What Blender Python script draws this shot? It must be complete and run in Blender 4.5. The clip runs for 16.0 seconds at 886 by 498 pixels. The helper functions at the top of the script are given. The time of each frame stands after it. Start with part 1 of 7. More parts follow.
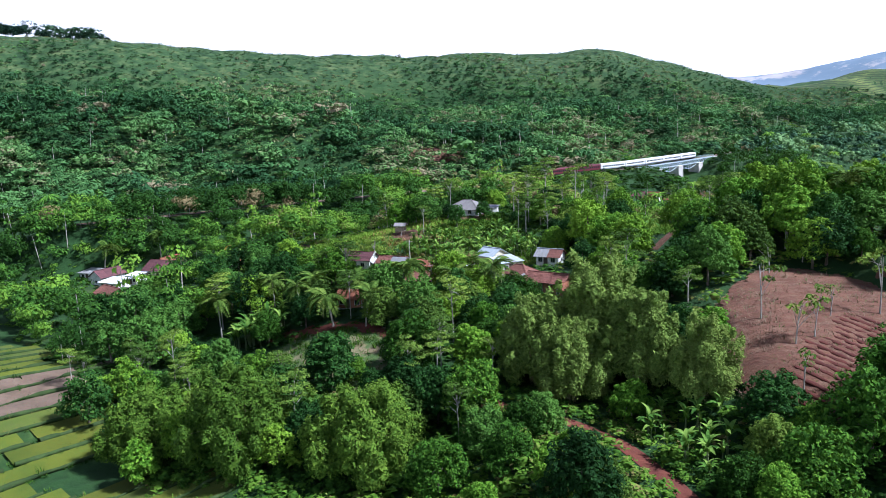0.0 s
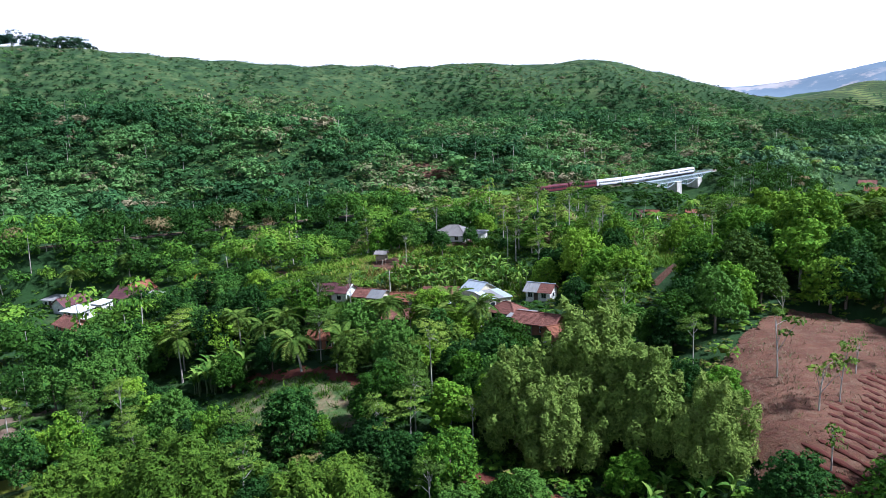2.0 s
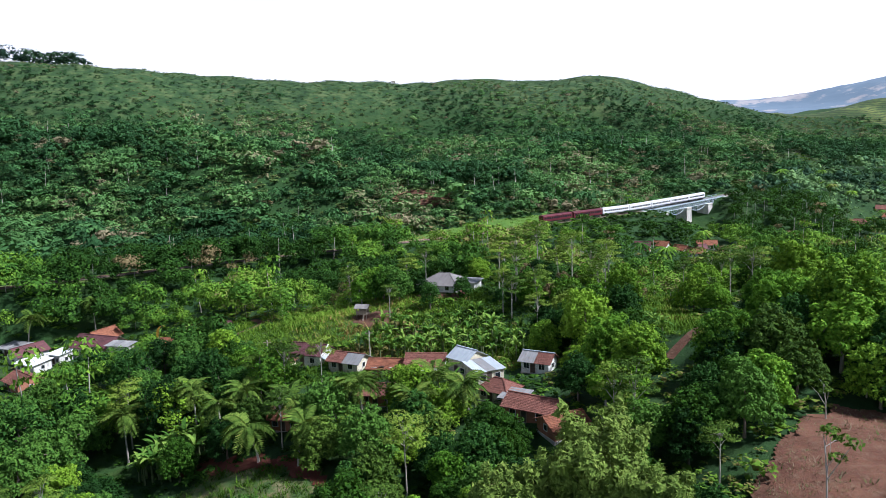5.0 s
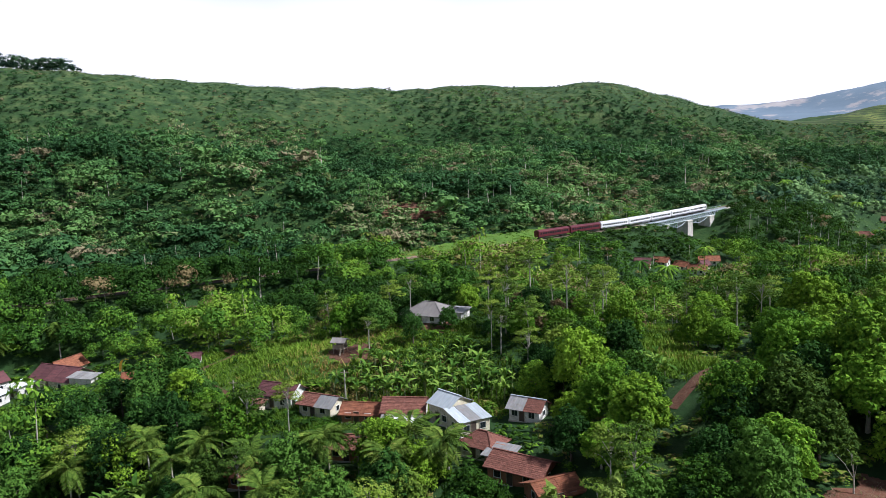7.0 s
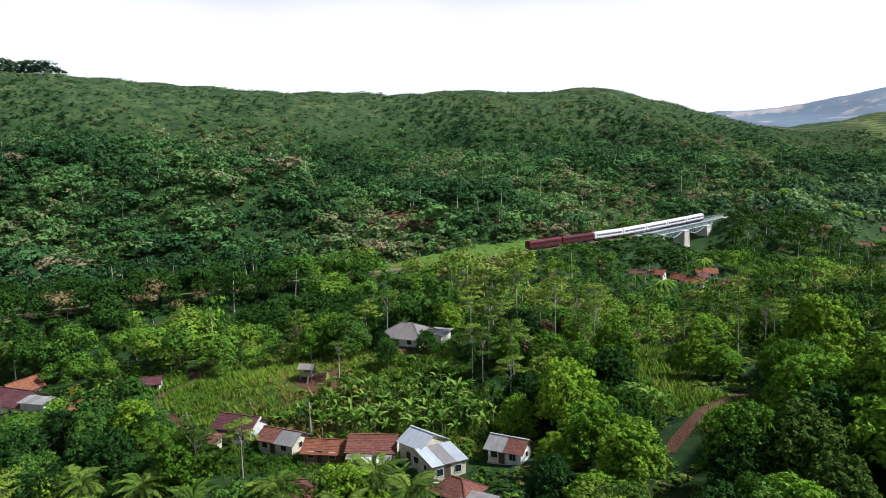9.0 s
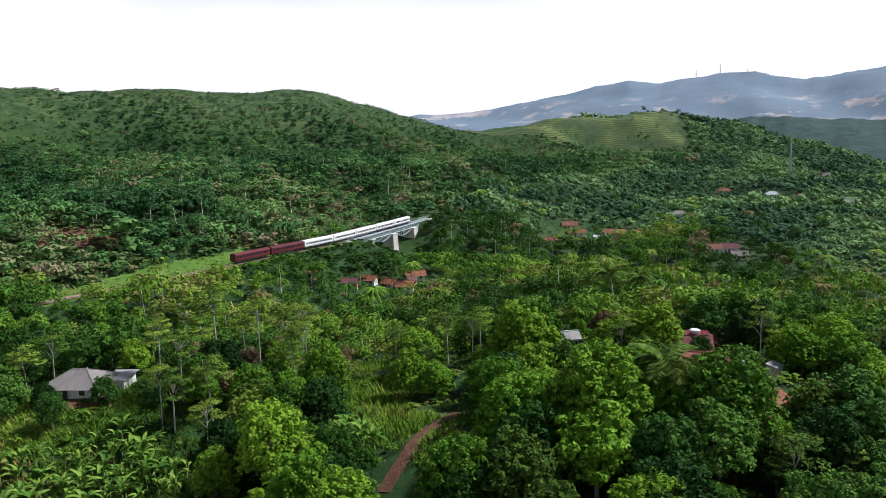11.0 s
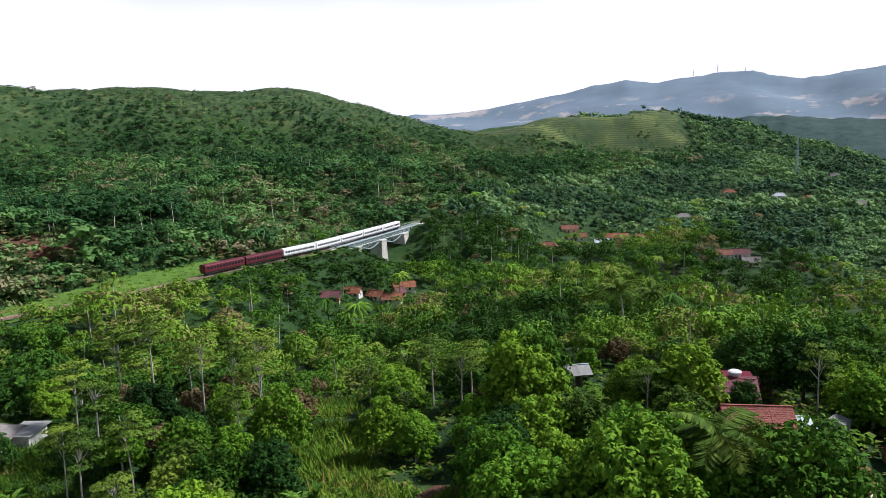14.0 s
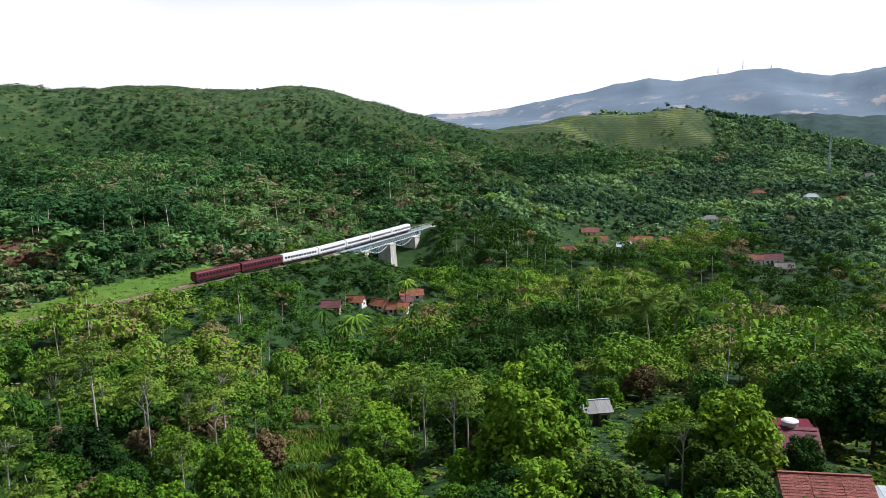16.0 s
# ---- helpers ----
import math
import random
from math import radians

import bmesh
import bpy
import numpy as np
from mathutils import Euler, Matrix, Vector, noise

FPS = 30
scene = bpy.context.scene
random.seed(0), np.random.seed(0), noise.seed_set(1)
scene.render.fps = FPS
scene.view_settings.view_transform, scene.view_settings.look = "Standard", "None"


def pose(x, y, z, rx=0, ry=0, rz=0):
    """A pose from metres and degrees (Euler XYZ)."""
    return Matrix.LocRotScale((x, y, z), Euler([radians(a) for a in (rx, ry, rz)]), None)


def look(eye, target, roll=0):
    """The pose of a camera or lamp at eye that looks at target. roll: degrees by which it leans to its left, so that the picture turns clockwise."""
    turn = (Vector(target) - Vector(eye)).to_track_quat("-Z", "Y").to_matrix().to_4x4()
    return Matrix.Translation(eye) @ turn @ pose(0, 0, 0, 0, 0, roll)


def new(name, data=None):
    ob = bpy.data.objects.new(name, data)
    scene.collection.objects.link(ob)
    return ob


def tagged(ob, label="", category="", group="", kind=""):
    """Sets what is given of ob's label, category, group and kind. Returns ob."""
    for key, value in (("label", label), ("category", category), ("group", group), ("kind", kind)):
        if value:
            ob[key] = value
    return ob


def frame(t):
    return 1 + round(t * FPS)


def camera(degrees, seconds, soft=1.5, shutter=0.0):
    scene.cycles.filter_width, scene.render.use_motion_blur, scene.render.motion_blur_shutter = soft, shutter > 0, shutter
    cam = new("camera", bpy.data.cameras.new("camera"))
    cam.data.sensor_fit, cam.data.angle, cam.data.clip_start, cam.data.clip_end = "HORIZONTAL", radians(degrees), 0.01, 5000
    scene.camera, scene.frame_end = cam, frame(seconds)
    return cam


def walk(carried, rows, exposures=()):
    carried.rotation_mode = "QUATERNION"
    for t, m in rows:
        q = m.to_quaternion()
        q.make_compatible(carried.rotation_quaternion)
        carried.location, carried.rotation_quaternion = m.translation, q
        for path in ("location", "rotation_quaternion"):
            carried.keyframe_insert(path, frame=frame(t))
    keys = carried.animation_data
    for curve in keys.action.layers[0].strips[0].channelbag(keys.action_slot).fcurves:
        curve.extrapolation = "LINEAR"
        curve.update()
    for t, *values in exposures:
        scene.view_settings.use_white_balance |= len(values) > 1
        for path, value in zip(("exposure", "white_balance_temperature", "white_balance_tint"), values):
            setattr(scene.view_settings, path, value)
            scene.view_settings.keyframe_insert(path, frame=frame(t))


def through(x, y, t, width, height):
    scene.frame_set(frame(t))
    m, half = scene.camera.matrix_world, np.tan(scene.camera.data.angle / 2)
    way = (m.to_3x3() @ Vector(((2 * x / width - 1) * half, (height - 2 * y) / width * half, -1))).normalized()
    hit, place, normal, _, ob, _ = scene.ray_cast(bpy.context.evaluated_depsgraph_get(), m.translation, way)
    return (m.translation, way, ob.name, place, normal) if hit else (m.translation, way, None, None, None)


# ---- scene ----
# ---- camera and its flight ----
cam = camera(61.3, 16.0, soft=0.45)
# seconds, x, y, z, yaw to the left, pitch up, roll
PATH = [
    (0, 0.43, 0.89, 36.20, 1.18, -10.38, -2.20),
    (0.5, 1.23, 4.59, 36.85, 1.12, -10.25, -2.10),
    (1, 2.07, 8.24, 37.40, 1.04, -10.07, -2.08),
    (1.5, 2.82, 11.72, 38.05, 0.88, -9.93, -2.08),
    (2, 3.52, 15.09, 38.91, 0.92, -9.77, -2.07),
    (2.5, 4.21, 18.40, 39.94, 0.83, -9.62, -2.05),
    (3, 4.87, 21.71, 40.98, 0.80, -9.50, -2.02),
    (3.5, 5.54, 25.07, 41.94, 0.76, -9.33, -1.99),
    (4, 6.15, 28.36, 42.84, 1.16, -9.17, -1.96),
    (6.5, 9.47, 44.88, 47.75, 1.35, -8.73, -1.82),
    (7, 10.36, 48.13, 48.07, 1.25, -8.66, -1.81),
    (7.5, 11.21, 51.38, 48.23, 1.15, -8.60, -1.75),
    (8, 12.04, 54.56, 48.38, 1.11, -8.48, -1.69),
    (8.5, 12.85, 57.64, 48.54, 1.16, -8.45, -1.62),
    (9, 13.70, 60.52, 48.75, 0.94, -8.32, -1.57),
    (9.1, 13.88, 61.07, 48.82, -0.06, -8.36, -1.55),
    (9.2, 14.06, 61.60, 48.89, -2.06, -8.39, -1.54),
    (9.3, 14.25, 62.11, 48.98, -4.36, -8.43, -1.51),
    (9.5, 14.64, 63.11, 49.17, -7.76, -8.51, -1.47),
    (10, 15.69, 65.54, 49.74, -14.18, -8.70, -1.37),
    (10.2, 16.17, 66.69, 49.90, -16.41, -8.75, -1.35),
    (10.6, 17.22, 69.33, 50.10, -19.53, -8.76, -1.32),
    (11, 18.33, 72.28, 50.19, -20.81, -8.77, -1.31),
    (11.6, 19.98, 76.81, 50.28, -21.47, -8.78, -1.29),
    (12.3, 22.03, 82.00, 50.39, -21.71, -8.79, -1.27),
    (12.5, 22.73, 83.48, 50.38, -21.69, -8.79, -1.27),
    (13, 24.72, 87.18, 50.25, -21.72, -8.81, -1.28),
    (13.5, 26.93, 90.95, 49.97, -21.52, -8.78, -1.32),
    (14, 29.31, 94.91, 49.64, -21.07, -8.76, -1.39),
    (14.5, 31.87, 99.07, 49.35, -20.87, -8.77, -1.43),
    (15, 34.52, 103.24, 49.13, -20.30, -8.76, -1.46),
    (15.5, 37.21, 107.39, 49.00, -19.82, -8.76, -1.49),
    (16, 39.98, 111.58, 48.92, -19.46, -8.77, -1.49),
]
walk(cam, [(t, pose(x, y, z, 90, 0, yaw) @ pose(0, 0, 0, pitch, 0, 0) @ pose(0, 0, 0, 0, 0, roll)) for t, x, y, z, yaw, pitch, roll in PATH],
     exposures=[(0.0, 0.75, 5150, 18), (4.0, 0.53, 5350, 17), (7.0, 0.33, 5750, 16), (10.0, 0.22, 5900, 15), (16.0, 0.22, 5950, 15)])

# ---- world, sun and exposure ----
scene.view_settings.exposure = 0.0
SUN_UP, SUN_ROUND = 50.0, 98.0  # degrees above the horizon; compass bearing from +y, clockwise
world = bpy.data.worlds.new("low_white_haze")
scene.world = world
world.use_nodes = True
wn, wl = world.node_tree.nodes, world.node_tree.links
wn.clear()
sky = wn.new("ShaderNodeTexSky")
sky.sky_type, sky.sun_disc = "NISHITA", False
sky.sun_elevation, sky.sun_rotation = radians(SUN_UP), radians(SUN_ROUND)
sky.air_density, sky.dust_density, sky.ozone_density = 1.0, 0.8, 1.0
clear_sky = wn.new("ShaderNodeBackground")
clear_sky.inputs[1].default_value = 0.04
wl.new(sky.outputs[0], clear_sky.inputs[0])
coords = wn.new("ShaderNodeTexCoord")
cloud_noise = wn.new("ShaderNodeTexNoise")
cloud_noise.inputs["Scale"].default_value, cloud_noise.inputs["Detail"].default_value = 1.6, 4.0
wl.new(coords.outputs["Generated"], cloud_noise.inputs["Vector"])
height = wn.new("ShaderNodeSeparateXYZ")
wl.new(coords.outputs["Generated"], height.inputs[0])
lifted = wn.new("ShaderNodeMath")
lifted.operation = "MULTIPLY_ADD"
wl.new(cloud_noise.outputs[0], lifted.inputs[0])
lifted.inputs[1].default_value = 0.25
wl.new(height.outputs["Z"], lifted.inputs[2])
haze = wn.new("ShaderNodeValToRGB")  # white haze veil by height, stopped low so the unseen upper sky fills less
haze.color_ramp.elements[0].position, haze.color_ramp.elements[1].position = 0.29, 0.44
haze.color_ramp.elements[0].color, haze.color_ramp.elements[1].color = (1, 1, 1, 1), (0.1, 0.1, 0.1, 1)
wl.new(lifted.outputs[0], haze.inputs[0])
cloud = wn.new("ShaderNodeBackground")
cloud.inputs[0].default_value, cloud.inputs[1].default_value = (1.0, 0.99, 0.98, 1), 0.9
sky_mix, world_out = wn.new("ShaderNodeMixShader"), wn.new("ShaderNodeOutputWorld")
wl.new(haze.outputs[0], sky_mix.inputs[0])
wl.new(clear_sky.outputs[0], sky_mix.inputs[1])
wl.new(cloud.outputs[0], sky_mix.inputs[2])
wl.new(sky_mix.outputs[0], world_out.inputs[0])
sun = new("sun", bpy.data.lights.new("sun", "SUN"))
sun.data.energy, sun.data.angle, sun.data.color = 5.0, radians(6), (1.0, 0.96, 0.89)
sun.matrix_world = look((60 * math.sin(radians(SUN_ROUND)), 60 * math.cos(radians(SUN_ROUND)), 60 * math.tan(radians(SUN_UP))), (0, 0, 0))


# ---- materials ----
def material(name, rough=0.8, metal=0.0):
    m = bpy.data.materials.new(name)
    m.use_nodes = True
    bsdf = m.node_tree.nodes["Principled BSDF"]
    bsdf.inputs["Roughness"].default_value, bsdf.inputs["Metallic"].default_value = rough, metal
    bsdf.inputs["Specular IOR Level"].default_value = 0.3
    return m, m.node_tree.nodes, m.node_tree.links, bsdf


def ramp(nodes, stops):
    r = nodes.new("ShaderNodeValToRGB")
    r.color_ramp.elements[0].position, r.color_ramp.elements[0].color = stops[0][0], (*stops[0][1], 1)
    r.color_ramp.elements[1].position, r.color_ramp.elements[1].color = stops[-1][0], (*stops[-1][1], 1)
    for at, colour in stops[1:-1]:
        r.color_ramp.elements.new(at).color = (*colour, 1)
    return r


def noise_node(nodes, links, scale, detail=5.0, rough=0.6, space="Object", stretch=(1, 1, 1)):
    c, m, n = nodes.new("ShaderNodeTexCoord"), nodes.new("ShaderNodeMapping"), nodes.new("ShaderNodeTexNoise")
    m.inputs["Scale"].default_value = stretch
    n.inputs["Scale"].default_value, n.inputs["Detail"].default_value, n.inputs["Roughness"].default_value = scale, detail, rough
    links.new(c.outputs[space], m.inputs[0])
    links.new(m.outputs[0], n.inputs["Vector"])
    return n


def mix_colour(nodes, links, factor, a, b, mode="MIX"):
    """Mixes two colours; each of factor, a and b is a socket or a value."""
    m = nodes.new("ShaderNodeMix")
    m.data_type, m.blend_type = "RGBA", mode
    for slot, v in ((0, factor), (6, a), (7, b)):
        if isinstance(v, bpy.types.NodeSocket):
            links.new(v, m.inputs[slot])
        else:
            m.inputs[slot].default_value = v if slot == 0 else (*v, 1)
    return m.outputs[2]


def worn(name, stops, scale=1.0, fine=12.0, rough=0.8, metal=0.0, bump=0.3, depth=0.03, stretch=(1, 1, 1), stain=(0.05, 0.045, 0.035), stains=0.35):
    """A surface with broad patches, fine grain, stains and relief."""
    m, n, l, b = material(name, rough, metal)
    broad, grain = noise_node(n, l, scale, stretch=stretch), noise_node(n, l, fine, 6.0, 0.7, stretch=stretch)
    base = ramp(n, stops)
    l.new(broad.outputs[0], base.inputs[0])
    c = mix_colour(n, l, 0.35, base.outputs[0], grain.outputs[1], "OVERLAY")
    spots = noise_node(n, l, scale * 2.7, 7.0, 0.75)
    mask = ramp(n, [(0.5, (0, 0, 0)), (0.72, (stains,) * 3)])
    l.new(spots.outputs[0], mask.inputs[0])
    own, tone = n.new("ShaderNodeObjectInfo"), ramp(n, [(0.0, (0.36, 0.36, 0.36)), (1.0, (0.64, 0.63, 0.62))])
    l.new(own.outputs["Random"], tone.inputs[0])
    l.new(mix_colour(n, l, 0.6, mix_colour(n, l, mask.outputs[0], c, stain), tone.outputs[0], "OVERLAY"), b.inputs["Base Color"])
    if bump:
        k = n.new("ShaderNodeBump")
        k.inputs["Strength"].default_value, k.inputs["Distance"].default_value = bump, depth
        l.new(grain.outputs[0], k.inputs["Height"])
        l.new(k.outputs[0], b.inputs["Normal"])
    return m


def foliage(name, dark, mid, light, attribute=False, through=0.07, dry=None, grainy=1.7, own_tone=0.85, speck=0.4):
    """Leaves: tone by tree and by leaf, light that passes through, a little gloss."""
    m, n, l, b = material(name, 0.7)
    b.inputs["Specular IOR Level"].default_value = 0.06
    dark, light = [0.62 * d + 0.2 * c for d, c in zip(dark, mid)], [0.74 * d + 0.18 * c for d, c in zip(light, mid)]
    mid = [0.9 * c for c in mid]
    geo, info = n.new("ShaderNodeNewGeometry"), n.new("ShaderNodeObjectInfo")
    if attribute:
        own = n.new("ShaderNodeAttribute")
        own.attribute_name = "tint"
        tone = own.outputs["Fac"]
    else:
        tone = info.outputs["Random"]
    blend = n.new("ShaderNodeMath")
    blend.operation = "MULTIPLY_ADD"
    l.new(geo.outputs["Random Per Island"], blend.inputs[0])
    blend.inputs[1].default_value = speck
    scaled = n.new("ShaderNodeMath")
    scaled.operation = "MULTIPLY"
    l.new(tone, scaled.inputs[0])
    scaled.inputs[1].default_value = own_tone
    l.new(scaled.outputs[0], blend.inputs[2])
    grain, mottled = noise_node(n, l, grainy, 4.0, 0.7), n.new("ShaderNodeMath")
    mottled.operation = "MULTIPLY_ADD"
    l.new(grain.outputs[0], mottled.inputs[0])
    mottled.inputs[1].default_value = 1.75 * speck
    shift = n.new("ShaderNodeMath")
    shift.operation = "SUBTRACT"
    l.new(blend.outputs[0], shift.inputs[0])
    shift.inputs[1].default_value = 1.4 * speck - 0.48 + 0.47 * own_tone
    l.new(shift.outputs[0], mottled.inputs[2])
    relief = n.new("ShaderNodeBump")
    relief.inputs["Strength"].default_value, relief.inputs["Distance"].default_value = 0.6, 0.7 / grainy
    l.new(grain.outputs[0], relief.inputs["Height"])
    l.new(relief.outputs[0], b.inputs["Normal"])
    stops = [(0.1, dark), (0.45, mid), (0.85, light)] + ([(1.0, dry)] if dry else [])
    r = ramp(n, stops)
    l.new(mottled.outputs[0], r.inputs[0])
    l.new(r.outputs[0], b.inputs["Base Color"])
    thin, both, out = n.new("ShaderNodeBsdfTranslucent"), n.new("ShaderNodeMixShader"), n["Material Output"]
    l.new(mix_colour(n, l, 0.5, r.outputs[0], (light[0] * 1.3, light[1] * 1.2, light[2] * 0.6)), thin.inputs[0])
    both.inputs[0].default_value = through
    l.new(b.outputs[0], both.inputs[1])
    l.new(thin.outputs[0], both.inputs[2])
    l.new(both.outputs[0], out.inputs[0])
    return m


LEAF_BROAD = foliage("leaves_broad", (0.0072, 0.028, 0.0047), (0.0696, 0.18, 0.0152), (0.252, 0.42, 0.0285), grainy=2.6)
LEAF_DARK = foliage("leaves_dark", (0.006, 0.02, 0.0057), (0.0324, 0.1, 0.0171), (0.12, 0.25, 0.0333), grainy=2.6)
LEAF_BRIGHT = foliage("leaves_bright", (0.024, 0.08, 0.0076), (0.102, 0.245, 0.0171), (0.264, 0.45, 0.0333), grainy=2.6, own_tone=0.35)
LEAF_YELLOW = foliage("leaves_yellowish", (0.028, 0.07, 0.006), (0.125, 0.245, 0.015), (0.3, 0.46, 0.035), grainy=2.6, own_tone=0.2)
LEAF_DRY = foliage("leaves_withered", (0.06, 0.048, 0.02), (0.17, 0.13, 0.06), (0.3, 0.23, 0.12), own_tone=0.5)
LEAF_BAMBOO = foliage("leaves_bamboo", (0.0216, 0.058, 0.0076), (0.09, 0.175, 0.0171), (0.204, 0.31, 0.0285), dry=(0.312, 0.27, 0.0522), own_tone=0.2)
LEAF_DRYBAMBOO = foliage("leaves_bamboo_pale", (0.045, 0.1, 0.016), (0.165, 0.25, 0.042), (0.29, 0.37, 0.075), dry=(0.38, 0.3, 0.11), own_tone=0.2)
LEAF_PALM = foliage("leaves_palm", (0.0216, 0.055, 0.0095), (0.09, 0.165, 0.0228), (0.216, 0.29, 0.0475), dry=(0.3, 0.22, 0.076), own_tone=0.4)
LEAF_BANANA = foliage("leaves_banana", (0.03, 0.095, 0.0152), (0.1056, 0.235, 0.0333), (0.264, 0.4, 0.0665), through=0.22)
LEAF_FEATHER = foliage("leaves_feathery", (0.0216, 0.06, 0.0095), (0.1056, 0.19, 0.0247), (0.24, 0.34, 0.0427))
LEAF_SHRUB = foliage("leaves_undergrowth", (0.008, 0.03, 0.004), (0.048, 0.12, 0.012), (0.16, 0.29, 0.024), attribute=True, dry=(0.18, 0.16, 0.05))
LEAF_WEED = foliage("leaves_weeds", (0.042, 0.1, 0.0095), (0.114, 0.22, 0.019), (0.228, 0.35, 0.0333), attribute=True, dry=(0.3, 0.22, 0.076))
LEAF_WOODS = foliage("leaves_woods", (0.01, 0.038, 0.008), (0.074, 0.185, 0.022), (0.24, 0.41, 0.034), attribute=True, dry=(0.22, 0.17, 0.08), grainy=1.3, speck=0.32)
# Hill leaves: bluer with less contrast, aerial haze painted into the colour.
LEAF_HILL_HAZED = foliage("leaves_hill_hazed", (0.02, 0.066, 0.024), (0.074, 0.182, 0.055), (0.155, 0.3, 0.078), attribute=True, dry=(0.24, 0.21, 0.12), grainy=1.0, speck=0.2)
LEAF_UPLAND = foliage("leaves_upland_scrub", (0.036, 0.075, 0.0228), (0.0792, 0.135, 0.0361), (0.144, 0.19, 0.0522), attribute=True, dry=(0.18, 0.14, 0.0665), grainy=1.0)
# Far valley leaves: lightened and blued to stand for haze.
LEAF_FAR_HAZED = foliage("leaves_far_valley_hazed", (0.028, 0.072, 0.042), (0.1, 0.21, 0.088), (0.2, 0.33, 0.11), attribute=True, grainy=0.5, speck=0.22)
BARK_PALE = worn("pale_bark", [(0.3, (0.34, 0.3, 0.25)), (0.7, (0.55, 0.52, 0.46))], 1.5, 9.0, stretch=(1, 1, 0.3))
BARK_BROWN = worn("brown_bark", [(0.3, (0.1, 0.075, 0.055)), (0.7, (0.22, 0.18, 0.14))], 1.5, 9.0, stretch=(1, 1, 0.3))
DIRT = worn("red_dirt", [(0.3, (0.085, 0.036, 0.021)), (0.7, (0.155, 0.076, 0.045))], 0.25, 2.4, 0.95, bump=0.9, depth=0.25, stain=(0.17, 0.12, 0.075), stains=0.75)
TILLED = worn("tilled_red_soil", [(0.3, (0.075, 0.021, 0.013)), (0.7, (0.15, 0.044, 0.026))], 0.5, 3.5, 0.95, bump=0.7, depth=0.12, stain=(0.1, 0.035, 0.025))
SOIL_BED = worn("dark_red_bed_soil", [(0.3, (0.05, 0.013, 0.008)), (0.7, (0.105, 0.028, 0.017))], 0.5, 3.5, 0.95, bump=0.8, depth=0.14, stain=(0.08, 0.03, 0.02))
GRASS = worn("grass", [(0.25, (0.045, 0.11, 0.013)), (0.55, (0.09, 0.18, 0.022)), (0.8, (0.16, 0.2, 0.05))], 0.08, 1.6, 0.9, bump=0.8, depth=0.25, stain=(0.0975, 0.075, 0.0375), stains=0.4)
GRAVEL = worn("track_ballast", [(0.3, (0.1, 0.075, 0.055)), (0.7, (0.2, 0.16, 0.12))], 0.4, 5.0, 0.95, bump=0.7, depth=0.1)
SCRUB_GRASS = worn("dry_clearing", [(0.3, (0.03, 0.075, 0.014)), (0.48, (0.07, 0.115, 0.03)), (0.6, (0.2, 0.17, 0.09)), (0.75, (0.26, 0.22, 0.13))], 0.22, 2.0, 0.95, bump=0.9, depth=0.25, stain=(0.16, 0.08, 0.045), stains=0.8)
PADDY = worn("rice", [(0.3, (0.068, 0.098, 0.005)), (0.7, (0.125, 0.14, 0.009))], 0.12, 4.0, 0.9, bump=0.7, depth=0.15, stain=(0.056, 0.104, 0.016), stains=0.5)
PADDY_DARK = worn("wet_rice", [(0.3, (0.05, 0.085, 0.008)), (0.7, (0.105, 0.13, 0.016))], 0.12, 4.0, 0.8, bump=0.7, depth=0.15, stain=(0.08, 0.072, 0.032), stains=0.6)
BROWN_PLOT = worn("dry_plot", [(0.3, (0.12, 0.0825, 0.0525)), (0.7, (0.203, 0.143, 0.0975))], 0.2, 3.0, 0.95, bump=0.7, depth=0.1)
TILE_RED = worn("weathered_red_tile", [(0.25, (0.1, 0.042, 0.032)), (0.5, (0.21, 0.085, 0.06)), (0.75, (0.33, 0.15, 0.11))], 1.6, 7.0, 0.85, bump=1.0, depth=0.1, stretch=(1, 3, 1), stain=(0.04, 0.035, 0.03), stains=0.75)
TILE_ORANGE = worn("orange_tile", [(0.25, (0.13, 0.05, 0.03)), (0.5, (0.25, 0.095, 0.05)), (0.75, (0.36, 0.15, 0.08))], 0.9, 6.0, 0.85, bump=1.0, depth=0.1, stretch=(1, 3, 1), stain=(0.07, 0.045, 0.03), stains=0.7)
TILE_PINK = worn("pinkish_red_tile", [(0.25, (0.17, 0.06, 0.048)), (0.5, (0.3, 0.105, 0.082)), (0.75, (0.42, 0.18, 0.14))], 1.8, 8.0, 0.85, bump=1.0, depth=0.1, stretch=(1, 3, 1), stain=(0.1, 0.04, 0.035), stains=0.7)
TILE_DARK = worn("dark_maroon_tile", [(0.3, (0.085, 0.035, 0.04)), (0.7, (0.15, 0.06, 0.06))], 0.5, 5.0, 0.8, bump=0.8, depth=0.08, stretch=(1, 4, 1))
SHEET_GREY = worn("grey_corrugated_sheet", [(0.3, (0.2, 0.205, 0.205)), (0.7, (0.32, 0.32, 0.31))], 0.5, 3.0, 0.6, bump=0.5, depth=0.05, stretch=(6, 1, 1), stain=(0.2, 0.12, 0.07), stains=0.5)
SHEET_WHITE = worn("pale_metal_sheet", [(0.3, (0.34, 0.39, 0.42)), (0.7, (0.5, 0.55, 0.57))], 0.5, 3.0, 0.5, bump=0.4, depth=0.04, stretch=(6, 1, 1), stain=(0.4, 0.42, 0.42), stains=0.4)
SHEET_BRIGHT = worn("bright_white_sheet", [(0.3, (0.68, 0.69, 0.7)), (0.7, (0.8, 0.81, 0.81))], 0.5, 3.0, 0.5, bump=0.4, depth=0.04, stretch=(6, 1, 1), stain=(0.5, 0.48, 0.44), stains=0.4)
